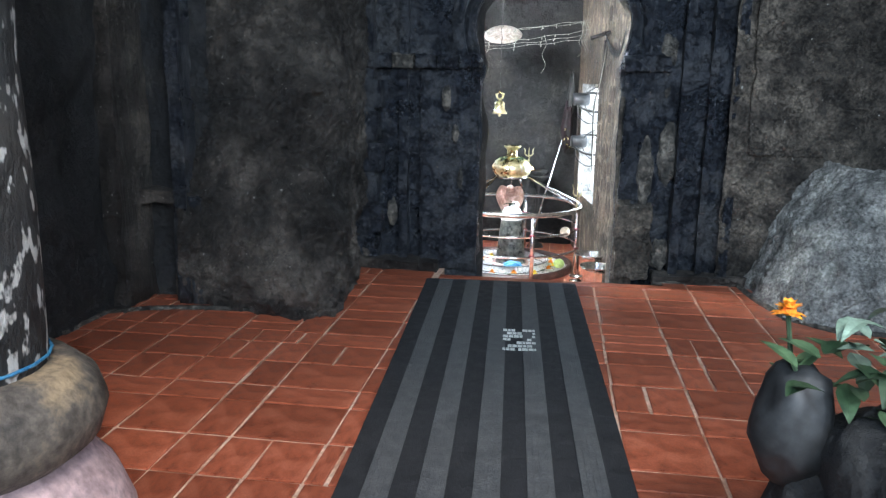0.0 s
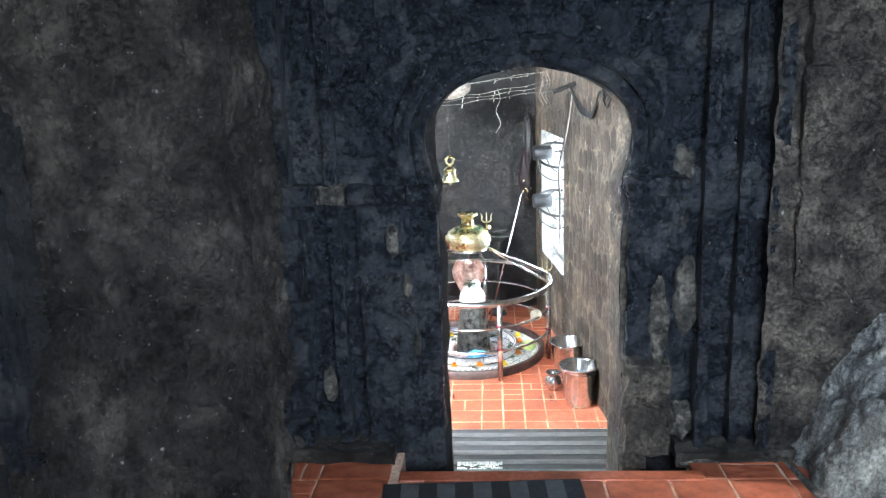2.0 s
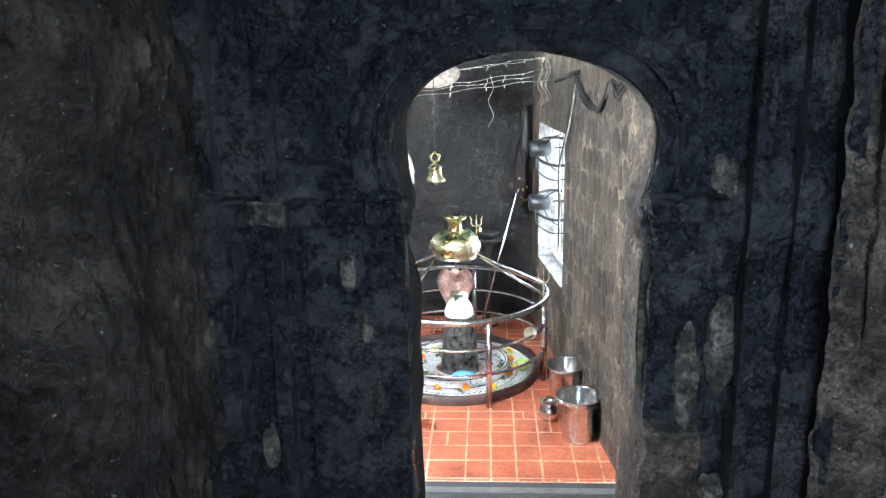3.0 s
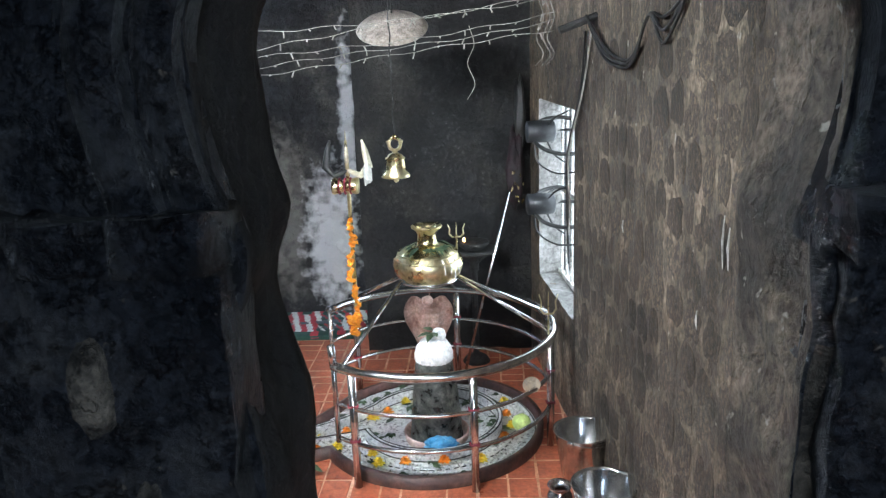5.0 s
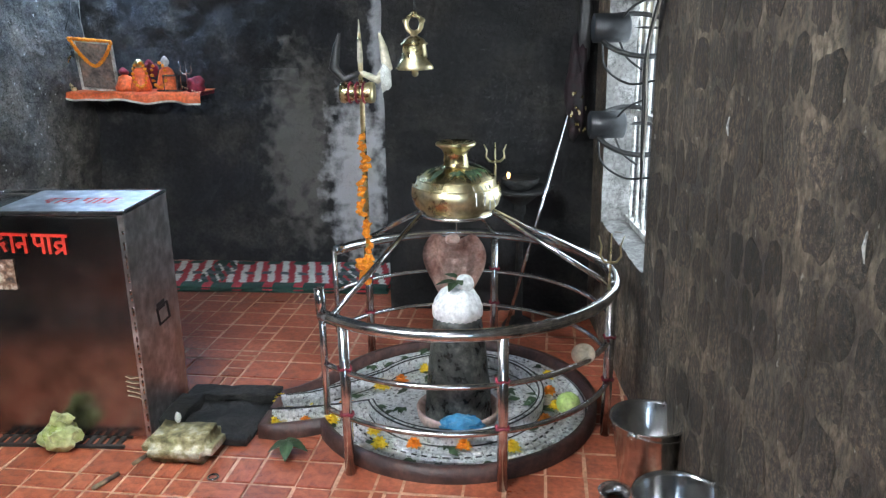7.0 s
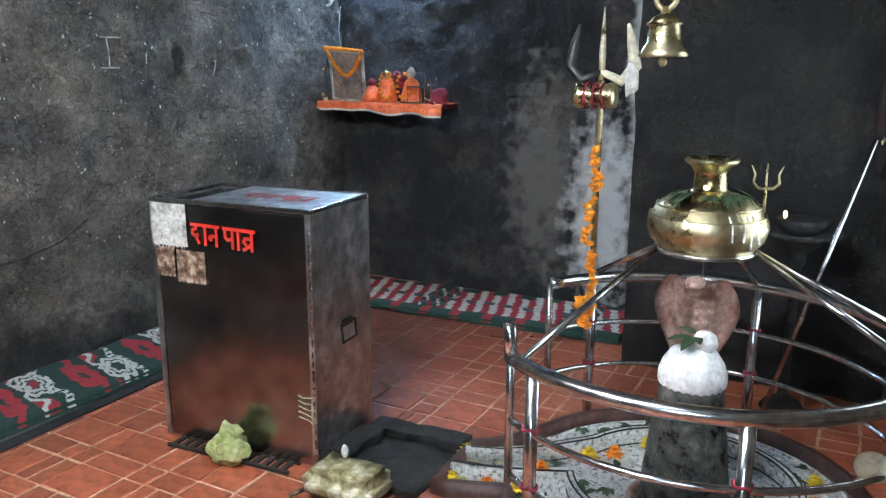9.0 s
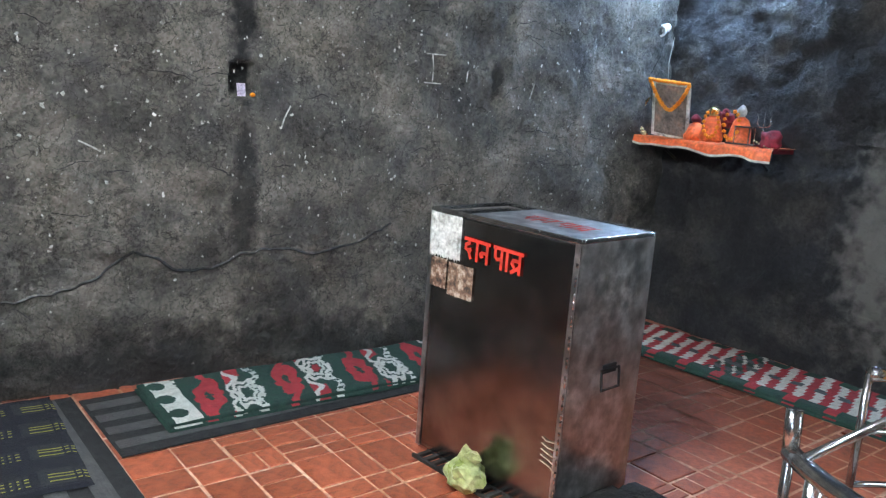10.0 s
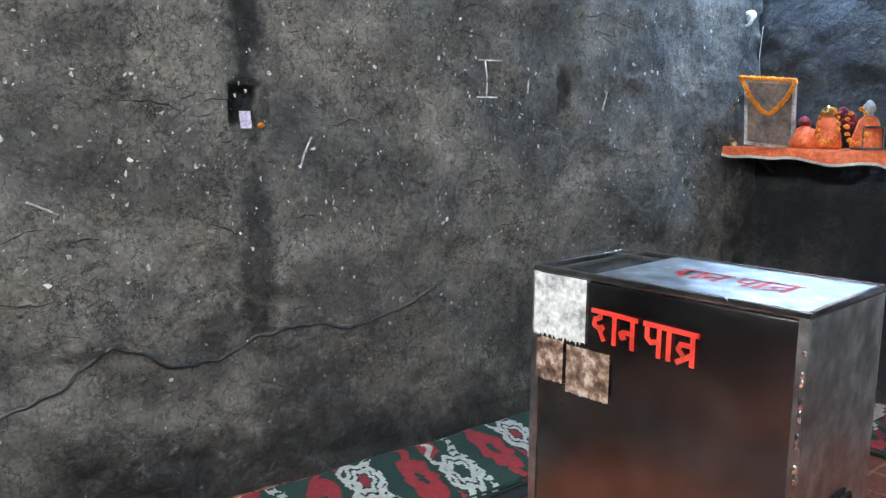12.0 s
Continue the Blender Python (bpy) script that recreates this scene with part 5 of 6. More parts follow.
block(bm, -W2 - 0.003, -W2 + 0.010, -D2 + 0.0125, D2 - 0.0125, BH - 0.014, BH, 0.002)
block(bm, W2 - 0.010, W2 + 0.003, -D2 + 0.0125, D2 - 0.0125, BH - 0.014, BH, 0.002)
part("top_edge", bm, M_STEEL, bx, "bright steel edge")
bm = bmesh.new()
block(bm, -W2 + 0.16, W2 - 0.011, -D2 + 0.014, D2 - 0.014, BH - 0.03, BH - 0.004, 0.002)
lid = part("lid", bm, M_LID, bx, "flat steel lid")
for x0, x1 in ((-W2 - 0.002, -W2 + 0.02), (W2 - 0.018, W2 + 0.002)):
    bm = bmesh.new()
    block(bm, x0, x1, -D2 - 0.0045, -D2 - 0.001, 0.012, BH - 0.015)
    part("corner_strip", bm, M_LID, bx)
bm = bmesh.new()
block(bm, W2 + 0.0005, W2 + 0.0025, -D2 + 0.002, D2 - 0.002, 0.012, BH - 0.016)
part("side_panel", bm, M_LID, bx, "scuffed steel side, painted lighter as if lit")
for k in range(26):
    bm = bmesh.new()
    lump(bm, (W2 - 0.004, -D2 - 0.004, 0.05 + 0.82 * k / 26 + rnd.uniform(-0.01, 0.01)), (0.006, 0.004, rnd.uniform(0.008, 0.02)), k, 0.4, 1)
    part("weld", bm, M_STEEL, bx, "", True)


def ragged(bm, x0, x1, z0, z1, y, seed, drip=0.0):
    n = 42
    top = [bm.verts.new((x0 + (x1 - x0) * k / n, y, z1)) for k in range(n + 1)]
    low = [bm.verts.new((x0 + (x1 - x0) * k / n, y, z0 - drip * max(0, noise.noise(Vector((k * 0.73, seed, 0)))) - 0.006 * random.Random(seed + k).random())) for k in range(n + 1)]
    for k in range(n):
        bm.faces.new((top[k], top[k + 1], low[k + 1], low[k]))
    return bm


part("paint_patch", ragged(bmesh.new(), -W2 + 0.004, -0.172, BH - 0.165, BH - 0.016, -D2 - 0.005, 4, 0.06), M_PAINT, bx, "peeling white paint patch with drips")
part("sticker", ragged(bmesh.new(), -W2 + 0.016, -0.235, BH - 0.28, BH - 0.175, -D2 - 0.0055, 7), M_STICKER, bx, "torn faded printed sticker")
part("sticker", ragged(bmesh.new(), -0.225, -0.10, BH - 0.295, BH - 0.18, -D2 - 0.0058, 8), M_STICKER, bx, "torn faded printed sticker")


def stroke(bm, pts, wide, place):
    for (x0, z0), (x1, z1) in zip(pts, pts[1:]):
        d = Vector((x1 - x0, z1 - z0))
        if d.length < 1e-6:
            continue
        n = Vector((-d.y, d.x)).normalized() * wide / 2
        e = d.normalized() * wide * 0.25
        q = [(x0 + n.x - e.x, z0 + n.y - e.y), (x1 + n.x + e.x, z1 + n.y + e.y), (x1 - n.x + e.x, z1 - n.y + e.y), (x0 - n.x - e.x, z0 - n.y - e.y)]
        bm.faces.new([bm.verts.new(place(a, b)) for a, b in q])
    return bm


# the words in Devanagari: strokes of each letter in units of the letter height
GLYPHS = [
    (0.0, [[(0.0, 1), (0.62, 1)], [(0.3, 1), (0.3, 0.8), (0.1, 0.7), (0.08, 0.5), (0.25, 0.42), (0.4, 0.5), (0.3, 0.32), (0.42, 0.05)]]),
    (0.62, [[(0.0, 1), (0.34, 1)], [(0.17, 1), (0.17, 0)]]),
    (0.96, [[(0.0, 1), (0.6, 1)], [(0.45, 1), (0.45, 0)], [(0.45, 0.5), (0.15, 0.5), (0.05, 0.42), (0.1, 0.3), (0.2, 0.36)]]),
    (1.80, [[(0.0, 1), (0.62, 1)], [(0.48, 1), (0.48, 0)], [(0.1, 1), (0.1, 0.55), (0.22, 0.42), (0.48, 0.5)]]),
    (2.42, [[(0.0, 1), (0.34, 1)], [(0.17, 1), (0.17, 0)]]),
    (2.76, [[(0.0, 1), (0.72, 1)], [(0.55, 1), (0.55, 0)], [(0.55, 0.62), (0.2, 0.62), (0.12, 0.45), (0.25, 0.3)], [(0.55, 0.35), (0.1, 0.02)]]),
]


def lettering(height, squeeze, place, wide):
    bm = bmesh.new()
    for off, strokes in GLYPHS:
        for pts in strokes:
            stroke(bm, [((off + x) * height * squeeze, z * height) for x, z in pts], wide, place)
    return bm


part("lettering", lettering(0.068, 1.14, lambda a, b: (-0.152 + a, -D2 - 0.0068, BH - 0.150 - 0.03 * a + b), 0.012), M_RED, bx, "red painted words in Devanagari script")
part("lettering", lettering(0.11, 0.75, lambda a, b: (-0.06 + a, -0.05 + b * 0.8, BH - 0.0025), 0.013), M_RED, lid, "red painted words in Devanagari script")
hx = W2 + 0.003
bm = bmesh.new()
block(bm, hx, hx + 0.004, -0.02, 0.05, 0.47, 0.50)
hp = part("handle_plate", bm, M_GREYMETAL, bx)
part("handle", sweep(bmesh.new(), [(hx + 0.008, -0.035, 0.485), (hx + 0.014, -0.035, 0.42), (hx + 0.014, 0.06, 0.42), (hx + 0.008, 0.06, 0.485)], 0.005, 7, True), M_GREYMETAL, bx, "hinged wire handle")
for k in range(5):
    part("paint_drip", sweep(bmesh.new(), [(W2 - 0.01, -D2 - 0.004, 0.27 - k * 0.025), (W2 - 0.05 + 0.006 * k, -D2 - 0.006, 0.265 - k * 0.02), (W2 - 0.07, -D2 - 0.004, 0.272 - k * 0.02)], 0.002, 5), M_BONE, bx)

grate = thing("floor_grate", (-0.79, 7.24, ZF), "black iron grate half under the donation box", "grate", turn=4.2)
for k in range(13):
    bm = bmesh.new()
    block(bm, -0.26 + 0.04 * k, -0.242 + 0.04 * k, -0.035, 0.03, 0.001, 0.012)
    part("bar", bm, M_BLACK, grate)
for y in (-0.045, 0.03):
    bm = bmesh.new()
    block(bm, -0.27, 0.26, y, y + 0.012, 0.001, 0.013)
    part("frame_bar", bm, M_BLACK, grate)

bag = thing("plastic_bag", (-0.77, 7.19, ZF), "knotted pale green plastic bag of leaves", "bag")
part("sack", lump(bmesh.new(), (0, 0, 0.055), (0.075, 0.06, 0.055), 4, 0.35, 3), M_POLY, bag)
part("knot", lump(bmesh.new(), (0.0, 0, 0.12), (0.025, 0.02, 0.04), 9, 0.5, 2), M_POLY, bag)
part("ear", lump(bmesh.new(), (0.035, 0, 0.135), (0.035, 0.02, 0.018), 12, 0.6, 2), M_POLY, bag)

slabt = thing("stone_slab", (-0.275, 7.21, ZF), "flat yellowed grinding stone with white powder", "stone")
bm = bmesh.new()
block(bm, -0.135, 0.135, -0.10, 0.10, 0.0, 0.10)
bmesh.ops.bevel(bm, geom=bm.edges[:], offset=0.035, segments=3, affect='EDGES')
bmesh.ops.subdivide_edges(bm, edges=bm.edges, cuts=2, use_grid_fill=True)
for v in bm.verts:
    v.co += noise.noise_vector(v.co * 12) * 0.012
part("stone", bm, M_SLAB, slabt, "", True)
part("pebble", lump(bmesh.new(), (-0.04, 0.05, 0.125), (0.013, 0.013, 0.024), 2, 0.2, 2), M_CHALK, slabt, "small white pebble", True)

drain = thing("drain_channel", (-0.25, 7.50, ZF), "wet black cement drain beside the spout", "drain")
for nm, x0, x1, y0, y1, z1 in (("kerb", -0.2, 0.19, 0.11, 0.20, 0.045), ("kerb", -0.22, -0.12, -0.14, 0.105, 0.05), ("bed", -0.12, 0.19, -0.17, 0.105, 0.012), ("kerb", 0.05, 0.19, -0.22, -0.175, 0.03)):
    rough_block(nm, x0, x1, y0, y1, 0.0, z1, M_DARKSTONE, drain, 0.012, x0)
for x, y, dx, dy, r, mt, nm, lb in ((-0.47, 6.99, 0.02, 0.05, 0.009, M_OCHRE, "wood_chip", "short brown wooden stick on the tiles"), (-0.42, 7.14, 0.01, 0.035, 0.008, M_OCHRE, "wood_chip", "short brown wooden stick on the tiles")):
    t = thing(nm, (x, y, ZF + r + 0.001), lb, "stick")
    part("stick", sweep(bmesh.new(), [(-dx, -dy, 0), (dx, dy, 0)], r, 7), mt, t, "", True)
t = thing("metal_ring", (-0.10, 7.06, ZF + 0.004), "small steel ring on the tiles", "ring")
part("hoop", sweep(bmesh.new(), [(0.018 * math.cos(q * math.pi / 8), 0.018 * math.sin(q * math.pi / 8), 0.002) for q in range(16)], 0.005, 6, True), M_STEEL, t, "", True)
t = thing("flower_petal", (0.0, 6.93, ZF + 0.004), "fallen yellow petal on the tiles", "petal")
part("petal", leaf_bm(bmesh.new(), (0, 0, 0.003), 0.04, 0.02, 10, 5), M_YELLOW, t)

# ---------------------------------------------------------------- buckets


def bucket(at, r, h, label, tilt=0):
    b = thing("steel_bucket", at, label, "bucket", "buckets by the wall", turn=tilt)
    part("pail", lathe(bmesh.new(), [(0, 0.012), (r * 0.62, 0.012), (r * 0.66, 0), (r * 0.68, 0.004), (r * 0.70, 0.03), (r * 0.71, 0.034), (r * 0.97, h * 0.97), (r * 1.03, h * 0.985), (r * 1.03, h), (r * 0.98, h), (r * 0.94, h * 0.96), (r * 0.64, 0.02), (0, 0.018)], 40), M_STEEL, b, "", True)
    pts = [(r * 1.02 * math.cos(math.pi * k / 16), -r * 0.98 * math.sin(math.pi * k / 16), h - 0.006 - 0.028 * math.sin(math.pi * k / 16)) for k in range(17)]
    part("handle", sweep(bmesh.new(), pts, 0.004, 7), M_STEEL, b, "", True)
    for s in (-1, 1):
        part("ear", lump(bmesh.new(), (s * r * 1.02, 0, h - 0.012), (0.012, 0.018, 0.018), s, 0.1, 2), M_STEEL, b, "", True)
    return b


bucket((1.425, 7.18, ZF), 0.130, 0.27, "stainless steel bucket beside the masonry wall", 60)
bucket((1.452, 6.71, ZF), 0.130, 0.28, "empty stainless steel bucket standing near the step", 35)
lota = thing("steel_lota", (1.30, 6.95, ZF), "small round stainless steel water pot beside the buckets", "pot")
part("vessel", lathe(bmesh.new(), [(0, 0), (0.035, 0), (0.058, 0.03), (0.062, 0.055), (0.05, 0.09), (0.036, 0.102), (0.036, 0.112), (0.055, 0.128), (0.052, 0.13), (0.032, 0.113), (0.03, 0.1)], 30), M_STEEL, lota, "", True)

# ---------------------------------------------------------------- shelf with figures
SX, SY, SZ = -1.505, 9.45, 0.47
sh = thing("wall_shelf", (SX, SY, SZ), "wall shelf draped in orange satin cloth with a white hem", "shelf")
bm = bmesh.new()
block(bm, -0.44, 0.44, -0.10, 0.13, 0.0, 0.022, 0.003)
part("board", bm, M_MAROON, sh)
bm = bmesh.new()
rough = []
for i in range(61):
    u = i / 60
    x = -0.455 + 0.91 * u
    z1 = 0.028
    drop = 0.02 + 0.035 * u + 0.016 * abs(math.sin(u * 7 + 0.5)) + 0.005 * math.sin(u * 23)
    f = 0.008 * math.sin(u * 19) + 0.006 * math.sin(u * 47)
    rough.append([bm.verts.new((x, 0.13, z1)), bm.verts.new((x, -0.10, z1 + 0.002 * math.sin(u * 40))), bm.verts.new((x, -0.118 + f * 0.6, z1 - 0.012)), bm.verts.new((x, -0.122 + f, z1 - drop * 0.6)), bm.verts.new((x, -0.125 + f, z1 - drop)), bm.verts.new((x, -0.126 + f, z1 - drop - 0.012))])
for a, b in zip(rough, rough[1:]):
    for q in range(5):
        f = bm.faces.new((a[q], b[q], b[q + 1], a[q + 1]))
        f.material_index = 1 if q == 4 else 0
part("cloth", bm, [M_ORCLOTH, M_RUGWHITE], sh, "orange satin cloth with white hem", True)
for x in (-0.3, 0.3):
    part("bracket", sweep(bmesh.new(), [(x, 0.14, -0.10), (x, -0.05, 0.0)], 0.008, 6), M_BLACK, sh)
TOP = SZ + 0.03
fr = thing("picture_frame", (SX - 0.245, SY - 0.02, TOP), "leaning picture frame hung with an orange garland", "picture")
m = Matrix.Rotation(radians(14), 4, 'X') @ Matrix.Rotation(radians(5), 4, 'Y')
for nm, x0, x1, z0, z1 in (("frame_side", -0.125, -0.11, 0, 0.32), ("frame_side", 0.11, 0.125, 0, 0.32), ("frame_rail", -0.11, 0.11, 0, 0.016), ("frame_rail", -0.11, 0.11, 0.304, 0.32)):
    bm = bmesh.new()
    block(bm, x0, x1, -0.01, 0.01, z0, z1, 0.003)
    bm.transform(m)
    part(nm, bm, M_PAINT, fr)
bm = bmesh.new()
block(bm, -0.11, 0.11, -0.002, 0.006, 0.016, 0.304)
bm.transform(m)
part("picture", bm, M_GLASS, fr, "faded print behind glass")
ga = thing("frame_garland", (SX - 0.245, SY - 0.04, TOP), "orange marigold garland draped over the picture frame", "garland")
for k in range(34):
    u = k / 33 * 2 - 1
    bm = lump(bmesh.new(), (0.13 * u, 0.0, 0.16 + 0.15 * abs(u) ** 1.6), (0.013, 0.013, 0.012), k, 0.5, 1)
    bm.transform(m)
    part("flower", bm, M_ORANGE, ga)
for k in range(18):
    bm = lump(bmesh.new(), (-0.13 + 0.26 * k / 17, -0.005, 0.325), (0.013, 0.013, 0.012), k, 0.5, 1)
    bm.transform(m)
    part("flower", bm, M_ORANGE, ga)


def figure(x, h, robe, head, label, seed):
    t = thing("deity_figurine", (SX + x, SY - 0.02, TOP), label, "statue")
    bm = bmesh.new()
    lathe(bm, [(0, 0), (0.06, 0), (0.066, 0.02), (0.05, 0.4 * h), (0.04, 0.6 * h), (0.022, 0.68 * h), (0.02, 0.72 * h), (0.028, 0.78 * h), (0.03, 0.86 * h), (0.02, 0.93 * h), (0.012, 0.97 * h), (0, h)], 18)
    for v in bm.verts:
        v.co += noise.noise_vector(v.co * 20 + Vector((seed, 0, 0))) * 0.009
    for f in bm.faces:
        f.material_index = 1 if f.calc_center_median().z > 0.7 * h else 0
    part("statue_body", bm, [robe, head], t, "", True)
    return t


figure(0.03, 0.20, M_ORCLOTH, M_BRASS, "small robed figurine in orange cloth on the shelf", 1)
figure(0.20, 0.21, M_ORCLOTH, M_SKIN, "small pale-headed figurine in orange cloth on the shelf", 2)
figure(-0.075, 0.14, M_ORCLOTH, M_MAROON, "small figurine wrapped in orange and maroon cloth", 3)
for x, n in ((0.06, 15), (0.185, 13)):
    t = thing("figurine_garland", (SX + x, SY - 0.085, TOP), "orange marigold garland round a figurine", "garland")
    for k in range(n):
        a = math.pi * (0.1 + 1.8 * k / n)
        part("flower", lump(bmesh.new(), (0.045 * math.sin(a), 0, 0.10 - 0.075 * math.cos(a) * -1), (0.012, 0.012, 0.011), k, 0.5, 1), M_ORANGE, t)
st = thing("small_stool", (SX + 0.255, SY - 0.06, TOP), "small steel offering stool on a tray", "stool")
bm = bmesh.new()
block(bm, -0.085, 0.085, -0.04, 0.04, 0.0, 0.01, 0.002)
part("tray", bm, M_STEEL, st)
bm = bmesh.new()
block(bm, -0.045, 0.05, -0.035, 0.035, 0.09, 0.10, 0.002)
part("top", bm, M_STEEL, st)
for x in (-0.04, 0.044):
    for y in (-0.03, 0.03):
        part("leg", sweep(bmesh.new(), [(x, y, 0.01), (x, y, 0.09)], 0.004, 6), M_STEEL, st)
small_trident("small_trident", (SX + 0.335, SY - 0.02, TOP + 0.06), 0.12, M_STEEL, "small steel trident standing on the shelf")
t = thing("cloth_bundle", (SX + 0.395, SY - 0.04, TOP), "maroon cloth bundle with gold trim on the shelf", "cloth")
part("folds", lump(bmesh.new(), (0, 0, 0.03), (0.06, 0.06, 0.05), 3, 0.5, 3), M_MAROON, t, "", True)
for k in range(8):
    part("bead", lump(bmesh.new(), (-0.055 + 0.015 * k, -0.062, 0.03 - 0.006 * k), (0.006, 0.006, 0.006), k, 0.1, 1), M_BRASS, t, "", True)
t = thing("brass_serpent", (SX - 0.42, SY - 0.03, TOP), "curved polished brass ornament beside the picture frame", "ornament")
part("coil", sweep(bmesh.new(), [(0.01, 0, 0), (-0.035, 0, 0.04), (-0.05, 0, 0.11), (-0.02, 0, 0.19), (0.01, 0, 0.22)], 0.014, 9, taper=[1.2, 1, 1, 0.8, 0.4]), M_BRASS, t, "", True)
t = thing("red_flowers", (SX - 0.11, SY + 0.02, TOP), "dark red artificial flowers behind the figurines", "flowers")
for k in range(9):
    part("flower", lump(bmesh.new(), (rnd.uniform(-0.05, 0.3), rnd.uniform(0, 0.05), rnd.uniform(0.03, 0.16)), (0.028, 0.025, 0.026), k, 0.6, 2), M_MAROON, t)
t = thing("bulb_holder", (-1.99, 9.60, 1.13), "white lamp holder with a bare bulb socket on the wall", "lamp")
part("socket", sweep(bmesh.new(), [(0, 0, 0.02), (0.03, -0.08, -0.01)], 0.03, 16), M_PAINT, t, "", True)
part("ring", sweep(bmesh.new(), [(0.034 + 0.03 * math.cos(q * math.pi / 10), -0.095, -0.016 + 0.03 * math.sin(q * math.pi / 10)) for q in range(20)], 0.007, 7, True), M_CHALK, t, "", True)
t = thing("shelf_wires", (-1.97, 9.55, 1.08), "thin twisted wires hanging from the lamp holder", "wire")
part("wire", sweep(bmesh.new(), [(0.02, 0, 0), (0.03, -0.05, -0.12), (0.0, -0.1, -0.25), (0.05, -0.1, -0.34)], 0.0025, 5), M_WIRE, t)
part("wire", sweep(bmesh.new(), [(0.08, 0, 0), (0.10, -0.05, -0.15), (0.12, -0.06, -0.28)], 0.002, 5), M_FAIRY, t)
part("plug", lump(bmesh.new(), (0.05, -0.1, -0.35), (0.015, 0.015, 0.03), 2, 0.2, 1), M_BLACK, t)
t = thing("wall_wire", (-1.99, 9.57, 1.08), "thin black wire drooping along the plaster wall", "wire")
part("wire", sweep(bmesh.new(), smooth([(0, 0, 0), (-0.02, -0.5, -0.07), (-0.09, -1.2, -0.02), (-0.16, -2.0, 0.14), (-0.2, -2.5, 0.3)]), 0.003, 5), M_WIRE, t)

# ---------------------------------------------------------------- lamps


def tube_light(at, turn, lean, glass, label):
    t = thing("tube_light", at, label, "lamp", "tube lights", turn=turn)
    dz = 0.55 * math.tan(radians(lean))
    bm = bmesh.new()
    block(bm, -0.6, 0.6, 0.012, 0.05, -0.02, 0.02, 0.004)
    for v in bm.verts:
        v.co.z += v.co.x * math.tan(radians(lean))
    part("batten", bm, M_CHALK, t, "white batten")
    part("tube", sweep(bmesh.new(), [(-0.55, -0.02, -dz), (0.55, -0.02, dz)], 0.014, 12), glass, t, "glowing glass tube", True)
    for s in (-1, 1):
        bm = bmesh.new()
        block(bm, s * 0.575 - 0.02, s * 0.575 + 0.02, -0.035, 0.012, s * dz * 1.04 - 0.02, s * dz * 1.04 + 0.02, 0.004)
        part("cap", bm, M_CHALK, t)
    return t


tube_light((-1.72, 9.555, 1.55), 0, -7, M_TUBE, "glowing white fluorescent tube on the back wall")
# unseen second tube, added to brighten the floor and walls near the door
tube_light((-0.12, 5.42, 1.82), 180, 0, M_TUBE_ADDED, "added unseen fluorescent tube above the doorway inside, lighting the room")

oil = thing("oil_lamp_stand", (0.93, 8.62, ZF), "dark brass oil lamp on a stand with a small flame", "lamp")
part("pillar", lathe(bmesh.new(), [(0, 0), (0.09, 0), (0.07, 0.03), (0.02, 0.06), (0.018, 0.6), (0.03, 0.62), (0.03, 0.66), (0.10, 0.72), (0.15, 0.735), (0.155, 0.75), (0.14, 0.752), (0, 0.73)], 24), M_DARKSTONE, oil, "", True)
part("bowl", lathe(bmesh.new(), [(0, 0.735), (0.05, 0.74), (0.09, 0.775), (0.095, 0.80), (0.085, 0.80), (0.0, 0.77)], 24), M_DARKSTONE, oil, "", True)
part("flame", lump(bmesh.new(), (-0.06, -0.02, 0.815), (0.008, 0.008, 0.016), 1, 0.1, 2), M_FLAME, oil, "small burning flame", True)

# ---------------------------------------------------------------- window
win = thing("window_1", (right_x(8.13) + 0.12, 8.13, -0.06), "deep window recess with pale vertical iron bars", "window", kind="structure", turn=7.3)
for k in range(7):
    y = -0.36 + 0.12 * k
    part("bar", sweep(bmesh.new(), [(0, y, 0), (0, y, 1.06)], 0.009, 8), M_PAINT, win)
for z in (0.02, 0.54, 1.04):
    bm = bmesh.new()
    block(bm, -0.012, 0.012, -0.41, 0.41, z - 0.015, z + 0.015)
    part("cross_bar", bm, M_PAINT, win)
bm = bmesh.new()
rough_sheet(bm, lambda u, v: (-0.13 + 0.22 * u, -0.41 + 0.82 * v, 0.006), 14, 16, 0.01, 9, (0, 0, 1), 2)
part("window_sill", bm, M_WHITE, win, "rough whitened stone sill", True)
bm = bmesh.new()
rough_sheet(bm, lambda u, v: (-0.13 + 0.15 * u, 0.405, 0.0 + 1.06 * v), 12, 24, 0.012, 7, (0, -1, 0), 5)
part("reveal", bm, M_WHITE, win, "flaking whitewashed reveal", True)


